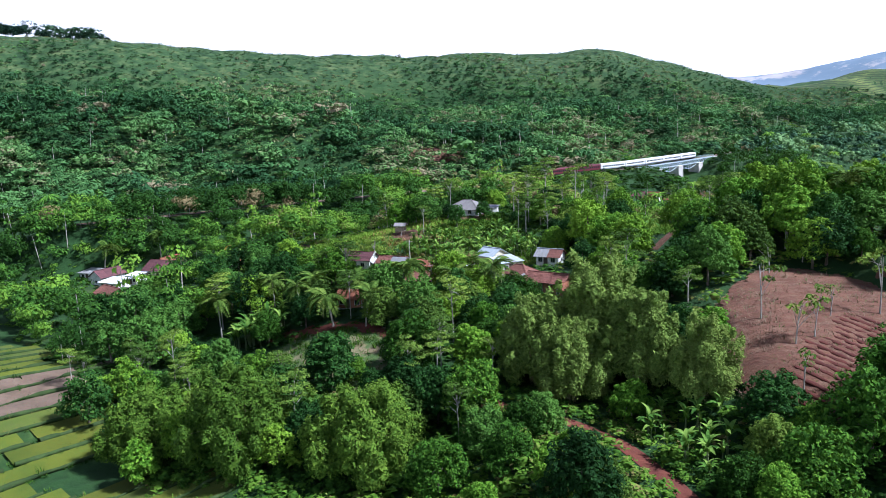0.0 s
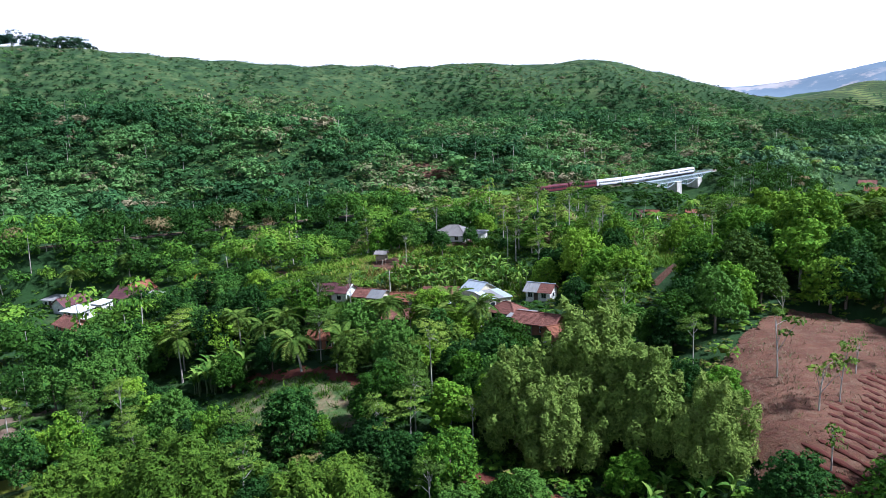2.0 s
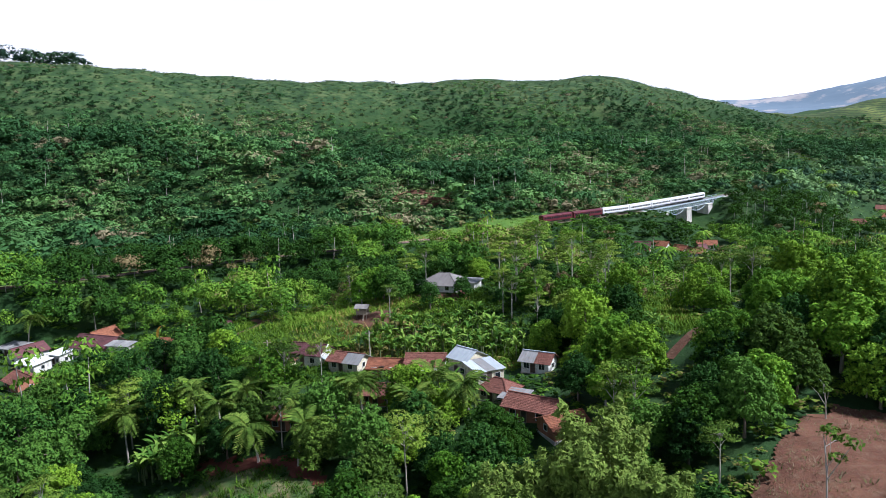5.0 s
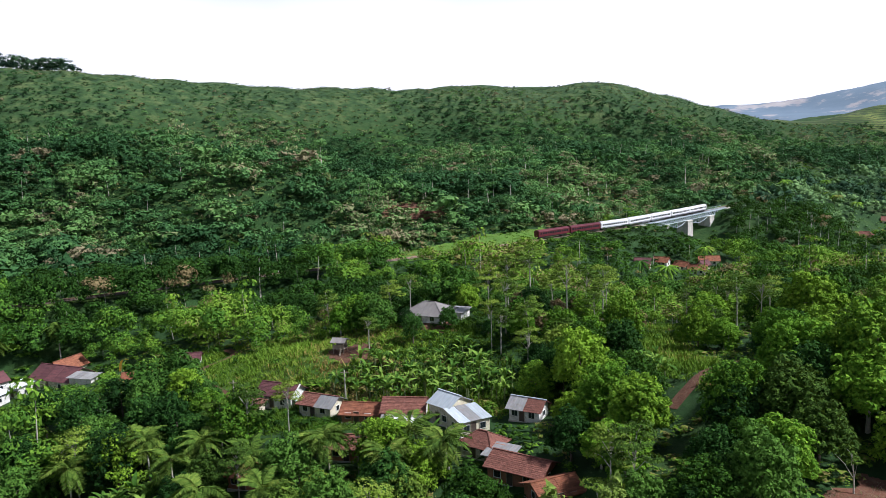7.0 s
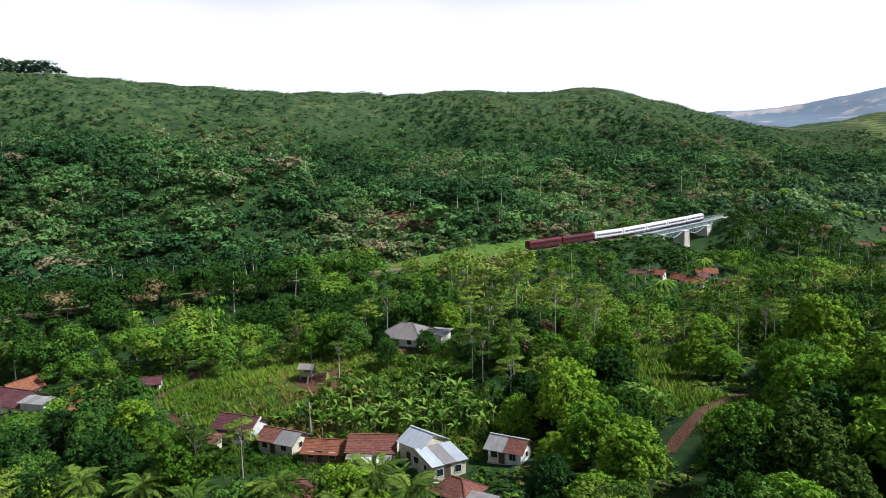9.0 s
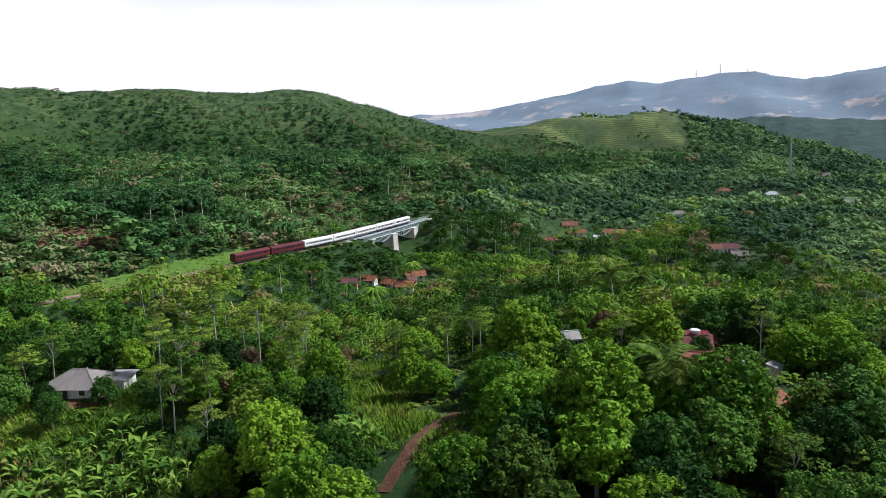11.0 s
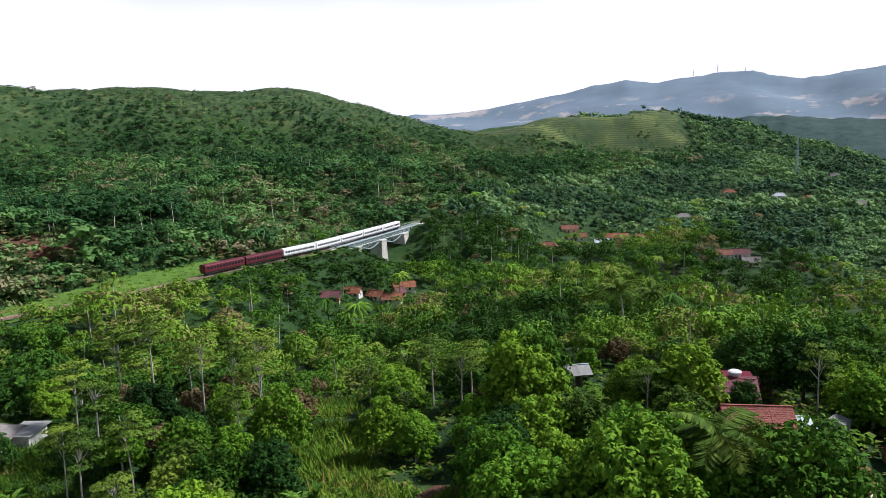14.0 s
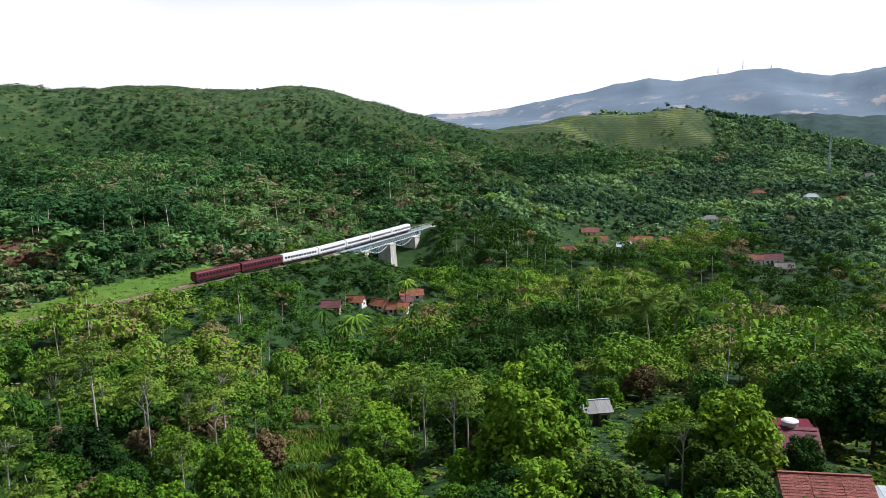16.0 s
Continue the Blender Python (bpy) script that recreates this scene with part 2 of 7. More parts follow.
SHEET_RED = worn("crimson_metal_sheet", [(0.3, (0.13, 0.018, 0.032)), (0.7, (0.2, 0.032, 0.05))], 0.5, 3.0, 0.45, bump=0.5, depth=0.05, stretch=(6, 1, 1))
ASBESTOS = worn("grey_brown_roofing", [(0.3, (0.17, 0.155, 0.145)), (0.7, (0.25, 0.235, 0.22))], 0.3, 3.0, 0.85, bump=0.4, depth=0.05, stretch=(5, 1, 1))
WHITEWASH = worn("whitewashed_wall", [(0.3, (0.66, 0.65, 0.6)), (0.7, (0.8, 0.79, 0.75))], 0.6, 6.0, 0.9, bump=0.2, stain=(0.24, 0.2, 0.14), stains=0.9)
CREAM = worn("cream_wall", [(0.3, (0.6, 0.55, 0.4)), (0.7, (0.74, 0.7, 0.54))], 0.6, 6.0, 0.9, bump=0.2, stain=(0.22, 0.17, 0.1), stains=0.9)
BRICKWALL = worn("bare_brick_wall", [(0.3, (0.28, 0.12, 0.07)), (0.7, (0.42, 0.2, 0.12))], 1.0, 8.0, 0.95, bump=0.5)
PLANK = worn("weathered_planks", [(0.3, (0.2, 0.16, 0.12)), (0.7, (0.36, 0.3, 0.23))], 1.0, 8.0, 0.9, stretch=(6, 6, 0.6))
DARK_WOOD = worn("dark_wood", [(0.3, (0.06, 0.045, 0.035)), (0.7, (0.13, 0.1, 0.075))], 1.0, 8.0, 0.8)
CONCRETE = worn("stained_concrete", [(0.3, (0.46, 0.43, 0.38)), (0.7, (0.68, 0.66, 0.6))], 0.35, 3.0, 0.95, bump=0.4, stain=(0.14, 0.12, 0.08), stains=0.7, stretch=(1, 1, 0.35))
STEEL_BLUE = worn("pale_blue_painted_steel", [(0.3, (0.36, 0.45, 0.5)), (0.7, (0.52, 0.6, 0.63))], 0.6, 4.0, 0.6, stain=(0.25, 0.17, 0.1), stains=0.5)
RAIL_STEEL = worn("rusty_rail", [(0.3, (0.14, 0.09, 0.06)), (0.7, (0.25, 0.17, 0.12))], 1.0, 5.0, 0.5, 0.6)
COACH_WHITE = worn("white_coach_paint", [(0.3, (0.72, 0.72, 0.72)), (0.7, (0.84, 0.84, 0.83))], 0.4, 3.0, 0.35, bump=0.0, stain=(0.45, 0.43, 0.4), stains=0.3)
COACH_RED = worn("maroon_coach_paint", [(0.3, (0.085, 0.014, 0.022)), (0.7, (0.15, 0.026, 0.036))], 0.4, 3.0, 0.4, bump=0.0, stain=(0.08, 0.04, 0.035), stains=0.4)
UNDERFRAME = worn("dark_underframe", [(0.3, (0.03, 0.03, 0.03)), (0.7, (0.08, 0.075, 0.07))], 1.0, 5.0, 0.8)
PLASTIC = worn("white_plastic", [(0.3, (0.7, 0.7, 0.72)), (0.7, (0.82, 0.82, 0.83))], 1.0, 5.0, 0.5)
GREEN_NET = worn("green_painted_bar", [(0.3, (0.1, 0.3, 0.2)), (0.7, (0.2, 0.45, 0.32))], 1.0, 5.0, 0.7)


def glass_material():
    m, n, l, b = material("window_glass", 0.08)
    b.inputs["Base Color"].default_value = (0.02, 0.025, 0.03, 1)
    b.inputs["Specular IOR Level"].default_value = 0.6
    return m


GLASS = glass_material()


# ---- terrain shape ----
# Spines of the land: crests, foot lines and valley lines, each a row of (x, y, height).
SPINE_RAILWAY_SOUTH_OF_THE_GULLY = [(-130, 248, 3), (-70, 285, 3), (-26, 311, 3), (21, 341, 3), (49, 364, 3), (72, 381, 3), (96, 401, 3)]
SPINE_RAILWAY_NORTH_OF_THE_GULLY = [(160, 468, 3), (215, 540, 4), (290, 625, 5), (370, 680, 6)]
SPINE_GULLY_UNDER_THE_BRIDGE = [(60, 450, 10), (105, 440, -6), (128, 428, -14), (165, 400, -18), (230, 370, -24)]
SPINE_LONG_CREST = [(-620, 560, 116), (-330, 690, 113), (-230, 745, 101), (-110, 800, 95), (0, 830, 95), (160, 860, 96), (225, 870, 84), (330, 900, 52)]
SPINE_LOWER_HILLSIDE = [(-420, 420, 55), (-170, 435, 46), (-75, 410, 36), (-15, 395, 20), (60, 470, 22), (83, 560, 34), (180, 600, 24), (280, 680, 22)]
SPINE_LOW_LAND_WITH_PADDIES = [(-300, 225, -12), (-103, 225, -12), (-99, 171, -13), (-53, 150, -13), (-55, 100, -15), (-90, 60, -16)]
SPINE_HAMLET_TERRACE = [(-82, 196, -8), (-60, 198, -3), (-36, 182, -2), (0, 168, 0), (22, 167, 2), (40, 150, 4)]
SPINE_KNOLL_WITH_THE_WHITE_HOUSE = [(-18, 196, 5), (4, 208, 7), (14, 214, 7)]
SPINE_WOODED_RISE = [(44, 100, 2), (50, 122, 6), (52, 160, 9), (75, 145, 9), (95, 165, 8), (88, 186, 8), (97, 204, 5)]
SPINE_NEAR_SLOPE = [(-20, 60, -14), (-12, 95, -10), (0, 128, -5), (22, 100, -8), (40, 70, -7)]
SPINE_MIDDLE_VALLEY = [(-60, 270, -4), (0, 265, -6), (65, 270, -11), (92, 290, -13), (110, 350, -11), (180, 335, -22), (270, 305, -28), (450, 270, -32)]
SPINE_FAR_VILLAGE = [(265, 462, -18), (295, 470, -18), (450, 540, -8), (550, 590, 8)]
SPINE_SECOND_HILL = [(400, 930, 52), (540, 900, 68), (650, 880, 66), (740, 840, 42), (860, 700, -10)]
SPINE_FOOTHILL = [(500, 760, 12), (620, 700, 12), (700, 600, -10)]
SPINE_WIDE_VALLEY = [(800, 450, -40), (1200, 900, -50), (2200, 1700, -50), (1300, 2600, 0)]
SPINE_OUTSKIRTS = [(-900, 200, 20), (-500, -200, 0), (0, -200, -10), (500, -200, -10), (900, 100, -35)]
SPINES = [SPINE_RAILWAY_SOUTH_OF_THE_GULLY, SPINE_RAILWAY_NORTH_OF_THE_GULLY, SPINE_GULLY_UNDER_THE_BRIDGE, SPINE_LONG_CREST, SPINE_LOWER_HILLSIDE, SPINE_LOW_LAND_WITH_PADDIES, SPINE_HAMLET_TERRACE, SPINE_KNOLL_WITH_THE_WHITE_HOUSE, SPINE_WOODED_RISE, SPINE_NEAR_SLOPE, SPINE_MIDDLE_VALLEY, SPINE_FAR_VILLAGE, SPINE_SECOND_HILL, SPINE_FOOTHILL, SPINE_WIDE_VALLEY, SPINE_OUTSKIRTS]


def along(x, y, line):
    """Distance to a spine and its height there, for arrays x and y."""
    best, height = np.full(x.shape, 1e9), np.zeros(x.shape)
    for (ax, ay, az), (bx, by, bz) in zip(line, line[1:]):
        dx, dy = bx - ax, by - ay
        u = np.clip(((x - ax) * dx + (y - ay) * dy) / (dx * dx + dy * dy), 0, 1)
        d = np.hypot(x - ax - u * dx, y - ay - u * dy)
        near = d < best
        best, height = np.where(near, d, best), np.where(near, az + u * (bz - az), height)
    return best, height


def ground(x, y):
    """Height of the land at x and y (numbers or arrays)."""
    x, y = np.asarray(x, float), np.asarray(y, float)
    top, under = np.zeros(np.broadcast(x, y).shape), np.zeros(np.broadcast(x, y).shape)
    for line in SPINES:
        d, z = along(x + 0 * y, y + 0 * x, line)
        w = (d + 5.0) ** -2.6
        top, under = top + w * z, under + w
    z = top / under
    rough = 1.1 * np.sin(x / 23 + 1.3 * np.sin(y / 31)) + 0.9 * np.sin(y / 19 + 1.1 * np.sin(x / 27)) + 0.5 * np.sin(x / 8.3 + y / 11.7)
    z = z + rough * np.clip((np.hypot(x, y) - 120) / 400, 0.25, 3.0)
    z = z + 3.2 * np.exp(-((x - 99) ** 2 + (y - 164) ** 2) / 800)  # low rise under the cluster of houses
    z = z + 0.9 * np.exp(-((x - 4) ** 2 + (y - 210) ** 2) / 160)  # knoll under the white house
    # level shelf for the railway
    for line in (SPINES[0], SPINES[1]):
        d, level = along(x + 0 * y, y + 0 * x, line)
        k = np.clip((d - 5.0) / 12.0, 0, 1)
        k = k * k * (3 - 2 * k)
        z = z * k + level * (1 - k)
    return z


# ---- end of terrain shape ----


# ---- mesh helpers ----
def np_mesh(name, verts, faces, mats, tint=None, smooth=False):
    """A mesh from an array of vertices and one of faces (all triangles or all quads)."""
    verts, faces = np.asarray(verts, np.float32), np.asarray(faces, np.int32)
    me, k = bpy.data.meshes.new(name), faces.shape[1]
    me.vertices.add(len(verts))
    me.vertices.foreach_set("co", verts.ravel())
    me.loops.add(faces.size)
    me.loops.foreach_set("vertex_index", faces.ravel())
    me.polygons.add(len(faces))
    me.polygons.foreach_set("loop_start", np.arange(0, faces.size, k, dtype=np.int32))
    me.polygons.foreach_set("use_smooth", np.full(len(faces), smooth))
    if tint is not None:
        me.attributes.new("tint", "FLOAT", "POINT").data.foreach_set("value", np.asarray(tint, np.float32))
    for m in mats if isinstance(mats, (list, tuple)) else [mats]:
        me.materials.append(m)
    me.update(calc_edges=True)
    return me


def part(name, bm, mat, parent=None, label="", smooth=False):
    """Links a bmesh as one mesh object, under a thing or a part."""
    me = bpy.data.meshes.new(name)
    bm.to_mesh(me)
    bm.free()
    me.materials.append(mat)
    if smooth:
        me.polygons.foreach_set("use_smooth", np.full(len(me.polygons), True))
    ob = new(name, me)
    ob.parent = parent
    return tagged(ob, label)


def piece(name, me, parent, m=None):
    """An object of its own on shared mesh data."""
    ob = new(name, me)
    ob.parent = parent
    if m is not None:
        ob.matrix_local = m
    return ob


def root(name, m, label, category, group="", kind=""):
    ob = new(name)
    ob.empty_display_size = 0.5
    ob.matrix_world = m
    return tagged(ob, label, category, group, kind)


def box(bm, x0, y0, z0, x1, y1, z1, bevel=0.0):
    r = bmesh.ops.create_cube(bm, size=1.0, matrix=Matrix.LocRotScale(((x0 + x1) / 2, (y0 + y1) / 2, (z0 + z1) / 2), None, (x1 - x0, y1 - y0, z1 - z0)))
    if bevel:
        edges = {e for v in r["verts"] for e in v.link_edges}
        bmesh.ops.bevel(bm, geom=list(edges), offset=bevel, segments=1, affect="EDGES")
    return bm


def beam(bm, a, b, w, h=None):
    """A square bar from a to b."""
    a, b = Vector(a), Vector(b)
    d = b - a
    q = d.to_track_quat("X", "Z")
    bmesh.ops.create_cube(bm, size=1.0, matrix=Matrix.LocRotScale((a + b) / 2, q, (d.length, w, h or w)))
    return bm


def tube(points, radii, sides=6):
    """Vertices and quads of a tapered tube along points."""
    pts = np.asarray(points, float)
    ring = np.linspace(0, 2 * np.pi, sides, endpoint=False)
    verts, faces = [], []
    for i, (p, r) in enumerate(zip(pts, radii)):
        d = pts[min(i + 1, len(pts) - 1)] - pts[max(i - 1, 0)]
        d = d / (np.linalg.norm(d) + 1e-9)
        a = np.cross(d, (0, 1, 0) if abs(d[1]) < 0.9 else (1, 0, 0))
        a /= np.linalg.norm(a)
        b = np.cross(d, a)
        verts.append(p + r * (np.cos(ring)[:, None] * a + np.sin(ring)[:, None] * b))
        if i:
            k = np.arange(sides)
            faces.append(np.stack([(i - 1) * sides + k, (i - 1) * sides + (k + 1) % sides, i * sides + (k + 1) % sides, i * sides + k], 1))
    return np.concatenate(verts), np.concatenate(faces)


def joined(pieces):
    """Several (verts, faces) as one."""
    verts, faces, n = [], [], 0
    for v, q in pieces:
        verts.append(v)
        faces.append(np.asarray(q) + n)
        n += len(v)
    return np.concatenate(verts), np.concatenate(faces)


def cards(centre, normal, tangent, length, width, fold=0.25):
    """Folded leaf sprays: two triangles each, either side of a midrib."""
    side = np.cross(normal, tangent)
    l, w = length[:, None], width[:, None]
    a, c = centre - tangent * l / 2, centre + tangent * l / 2 - normal * l * 0.12
    b = centre + side * w / 2 - normal * w * fold - tangent * l * 0.05
    d = centre - side * w / 2 - normal * w * fold - tangent * l * 0.05
    verts = np.stack([a, b, c, d], 1).reshape(-1, 3)
    k = 4 * np.arange(len(centre))[:, None]
    return verts, np.concatenate([k + (0, 1, 2), k + (0, 2, 3)], 1).reshape(-1, 3)


def slips(centre, normal, tangent, length, width):
    """Plain three-cornered sprays, for woods farther off."""
    side = np.cross(normal, tangent)
    l, w = length[:, None], width[:, None]
    verts = np.stack([centre - tangent * l / 2 + side * w / 2, centre - tangent * l * 0.35 - side * w / 2, centre + tangent * l / 2 - normal * l * 0.1], 1).reshape(-1, 3)
    return verts, np.arange(len(verts)).reshape(-1, 3)


def unit(v):
    return v / (np.linalg.norm(v, axis=-1, keepdims=True) + 1e-9)


def lobed(rng, blobs, n, size, lift=0.35, wild=0.55, slim=0.55, low=-0.45, core=0.8, droop=0.25, plain=False):
    """A crown: leaf sprays over the outside of several lobes, round dark hearts. Returns verts and triangles."""
    blobs = np.asarray(blobs, float)
    area = (blobs[:, 3:] ** 2).sum(1)
    which = rng.choice(len(blobs), n * 3, p=area / area.sum())
    way = unit(rng.normal(size=(n * 3, 3)))
    keep = way[:, 2] > low + 0.3 * rng.random(n * 3) - 0.15
    which, way = which[keep], way[keep]
    at = blobs[which, :3] + way * blobs[which, 3:] * rng.uniform(0.72, 1.08, (len(which), 1))
    inside = np.zeros(len(at), bool)
    for b in blobs:
        inside |= (((at - b[:3]) / b[3:]) ** 2).sum(1) < 0.5
    at, way = at[~inside][:n], way[~inside][:n]
    up = unit(way / 1.0 + wild * rng.normal(size=way.shape) + (0, 0, lift))
    along_leaf = unit(np.cross(up, rng.normal(size=up.shape)) + (0.4 + droop * 0.6) * way - np.array((0, 0, droop)))
    along_leaf = unit(along_leaf - up * (along_leaf * up).sum(1, keepdims=True))
    length = size * rng.uniform(0.6, 1.4, len(at))
    width = length * slim * rng.uniform(0.7, 1.3, len(at))
    out = [slips(at, up, along_leaf, length, width) if plain else cards(at, up, along_leaf, length, width)]
    if core:
        for b in blobs:
            v, t = ball(6, 4)
            out.append((b[:3] + v * b[3:] * core * (1 + 0.12 * rng.normal(size=(len(v), 1))), t))
    return joined(out)


def inner_leaves(rng, blobs, n, size, deep=0.62):
    """Coarser leaf sprays within the lobes, which close the crown."""
    b = np.array(blobs, float)
    b[:, 3:] *= deep
    return lobed(rng, b, n, size, lift=0.5, wild=0.8, slim=0.95, low=-0.9, core=0.0, plain=True)


def ball(across=8, down=5):
    """A coarse closed ball of triangles."""
    verts, faces = [(0, 0, 1)], []
    for j in range(1, down):
        a = math.pi * j / down
        verts += [(math.sin(a) * math.cos(2 * math.pi * i / across), math.sin(a) * math.sin(2 * math.pi * i / across), math.cos(a)) for i in range(across)]
    verts.append((0, 0, -1))
    last = len(verts) - 1
    for i in range(across):
        k = (i + 1) % across
        faces += [(0, 1 + i, 1 + k), (last, last - across + k, last - across + i)]
        for j in range(down - 2):
            p, q = 1 + j * across, 1 + (j + 1) * across
            faces += [(p + i, q + i, q + k), (p + i, q + k, p + k)]
    return np.array(verts, float), np.array(faces)


def limbs(rng, height, radius, fork, ends, lean=0.4, sides=6):
    """A tapered trunk with limbs that reach towards the lobes."""
    bend = rng.normal(size=2) * lean
    trunk = [(bend[0] * u * u, bend[1] * u * u, height * u) for u in (-0.04, 0.25, 0.5, 0.75, 1.0)]
    out = [tube(trunk, [radius * 1.35, radius, radius * 0.85, radius * 0.65, radius * 0.35], sides)]
    for e in ends:
        u = rng.uniform(fork, 0.92)
        a = np.array((bend[0] * u * u, bend[1] * u * u, height * u))
        e = np.array(e, float)
        mid = (a + e) / 2 + (0, 0, 0.12 * np.linalg.norm(e - a)) + 0.05 * np.linalg.norm(e - a) * rng.normal(size=3)
        out.append(tube([a, mid, e], [radius * 0.5, radius * 0.32, radius * 0.12], 5))
    return joined(out)


# ---- the plan: cleared ground, tracks and the railway ----
RAIL = [(-130, 248), (-70, 285), (-26, 311), (21, 341), (49, 364), (72, 381), (96, 401), (158, 466), (215, 540), (290, 625), (370, 680)]
RAIL_Z = 3.6
RED_FIELD = [(36, 110), (41, 117), (50, 127), (58, 132), (66, 128), (74, 122), (84, 118), (86, 112), (70, 100), (57, 91), (44, 84), (37, 93)]
PADDIES = [(-140, 178), (-86, 158), (-70, 138), (-58, 116), (-46, 100), (-30, 96), (-22, 76), (-60, 60), (-150, 60), (-150, 140)]
RICE = [(-140, 175), (-88, 155), (-72, 131), (-62, 112), (-50, 98), (-30, 92), (-22, 76), (-60, 50), (-150, 50), (-150, 140)]
GLADES = [(133, 242, 8), (127, 230, 7), (58.4, 231.8, 6.5), (141, 254, 11), (48.5, 186, 7), (48, 174, 7), (52, 205, 6.5), (55, 221, 6), (50, 196, 6.5), (50, 163, 5), (53, 158, 4), (57, 170, 4), (150, 262, 6), (12, 262, 6), (-40, 141, 5), (-37, 135, 4.5), (290, 298, 14), (163, 196, 7), (158, 190, 6)]
SLOPE_OPENINGS = [(265, 622, 13), (288, 640, 12), (232, 575, 11), (238, 547, 11), (249, 528, 8), (292, 606, 10), (278, 622, 9)]
TERRACED = [(345, 905), (400, 950), (540, 925), (660, 900), (640, 850), (612, 800), (580, 786), (520, 815), (450, 845), (385, 872)]
CLEARING = [(-44, 138), (-34, 146), (-14, 140), (-12, 128), (-15, 110), (-22, 108), (-30, 124)]
HUT_MEADOW = [(-52, 206), (-30, 214), (-8, 202), (-10, 190), (-24, 184), (-46, 196)]
HOUSE_YARD = [(-6, 204), (4, 198), (12, 203), (13, 212), (6, 217), (-5, 214)]
RAIL_MEADOW = [(-16, 320), (20, 344), (48, 367), (58, 377), (48, 384), (20, 364), (-8, 344), (-18, 332)]
SCAR = [(-24, 368), (-22, 380), (-8, 383), (3, 382), (4, 372), (-6, 368)]
FOOTPATH = [(25.5, 66), (24.6, 77), (22.8, 84.5), (20.5, 92.4), (16.3, 98.4), (11.3, 101.6), (6, 104), (0, 112)]
FOOTPATH_RISE = [(42, 158), (46.5, 162), (50, 166.3), (54.5, 170.6), (59, 174)]
FAR_ROAD = [(336, 612), (354, 620), (374, 634), (392, 645), (412, 652), (430, 660)]
HUT_TRACK = [(-30, 182), (-38, 192), (-47, 203), (-48.5, 209), (-43, 216), (-47, 224)]


def within_area(x, y, corners):
    inside, n = np.zeros(np.shape(x), bool), len(corners)
    for i in range(n):
        (ax, ay), (bx, by) = corners[i], corners[(i + 1) % n]
        cross = (ay > y) != (by > y)
        inside ^= cross & (x < (bx - ax) * (y - ay) / ((by - ay) or 1e-9) + ax)
    return inside


def off_line(x, y, line):
    return along(x, y, [(a, b, 0) for a, b in line])[0]


def smooth_line(line, step):
    """Points along a rounded line."""
    p = np.array([line[0], *line, line[-1]], float)
    out = []
    for i in range(1, len(p) - 2):
        n = max(2, int(np.linalg.norm(p[i + 1] - p[i]) / step))
        for u in np.arange(n) / n:
            out.append(0.5 * (2 * p[i] + (p[i + 1] - p[i - 1]) * u + (2 * p[i - 1] - 5 * p[i] + 4 * p[i + 1] - p[i + 2]) * u**2 + (3 * p[i] - p[i - 1] - 3 * p[i + 1] + p[i + 2]) * u**3))
    return np.array(out + [p[-1]])


# ---- the large structure: the land ----
def axis_steps(lo, a, b, hi, fine, grow):
    mid = list(np.arange(a, b + fine, fine))
    left, right, s = [], [], fine
    while (left[-1] if left else a) > lo:
        s *= grow
        left.append((left[-1] if left else a) - s)
    s = fine
    while (right[-1] if right else mid[-1]) < hi:
        s *= grow
        right.append((right[-1] if right else mid[-1]) + s)
    return np.array(left[::-1] + mid + right)


def draped(name, xs, ys, mat, lift, inside=None, ripple=0.0, under=None):
    """A sheet that follows the land, cut to an area."""
    X, Y = np.meshgrid(xs, ys)
    Z = ground(X, Y) + lift
    if under is not None:
        Z = Z - 0.7 * within_area(X, Y, under)  # the land lies lower under the field's own soil
    if ripple:
        Z = Z + ripple * np.sin(Y * 4.1 - X * 0.35 + 0.9 * np.sin(X * 0.5)) * (0.6 + 0.4 * np.sin(Y * 0.9 - X * 0.4)) + 0.35 * ripple * np.sin(X * 5.3 + Y * 2.1) * np.sin(Y * 6.1 - X * 1.7)
    w = len(xs)
    i, j = np.meshgrid(np.arange(w - 1), np.arange(len(ys) - 1))
    k = (j * w + i).ravel()
    faces = np.stack([k, k + 1, k + w + 1, k + w], 1)
    verts = np.stack([X.ravel(), Y.ravel(), Z.ravel()], 1)
    if inside is not None:
        mid = verts[faces].mean(1)
        faces = faces[inside(mid[:, 0], mid[:, 1])]
        used, faces = np.unique(faces, return_inverse=True)
        verts, faces = verts[used], faces.reshape(-1, 4)
    return np_mesh(name, verts, faces, mat, smooth=True)


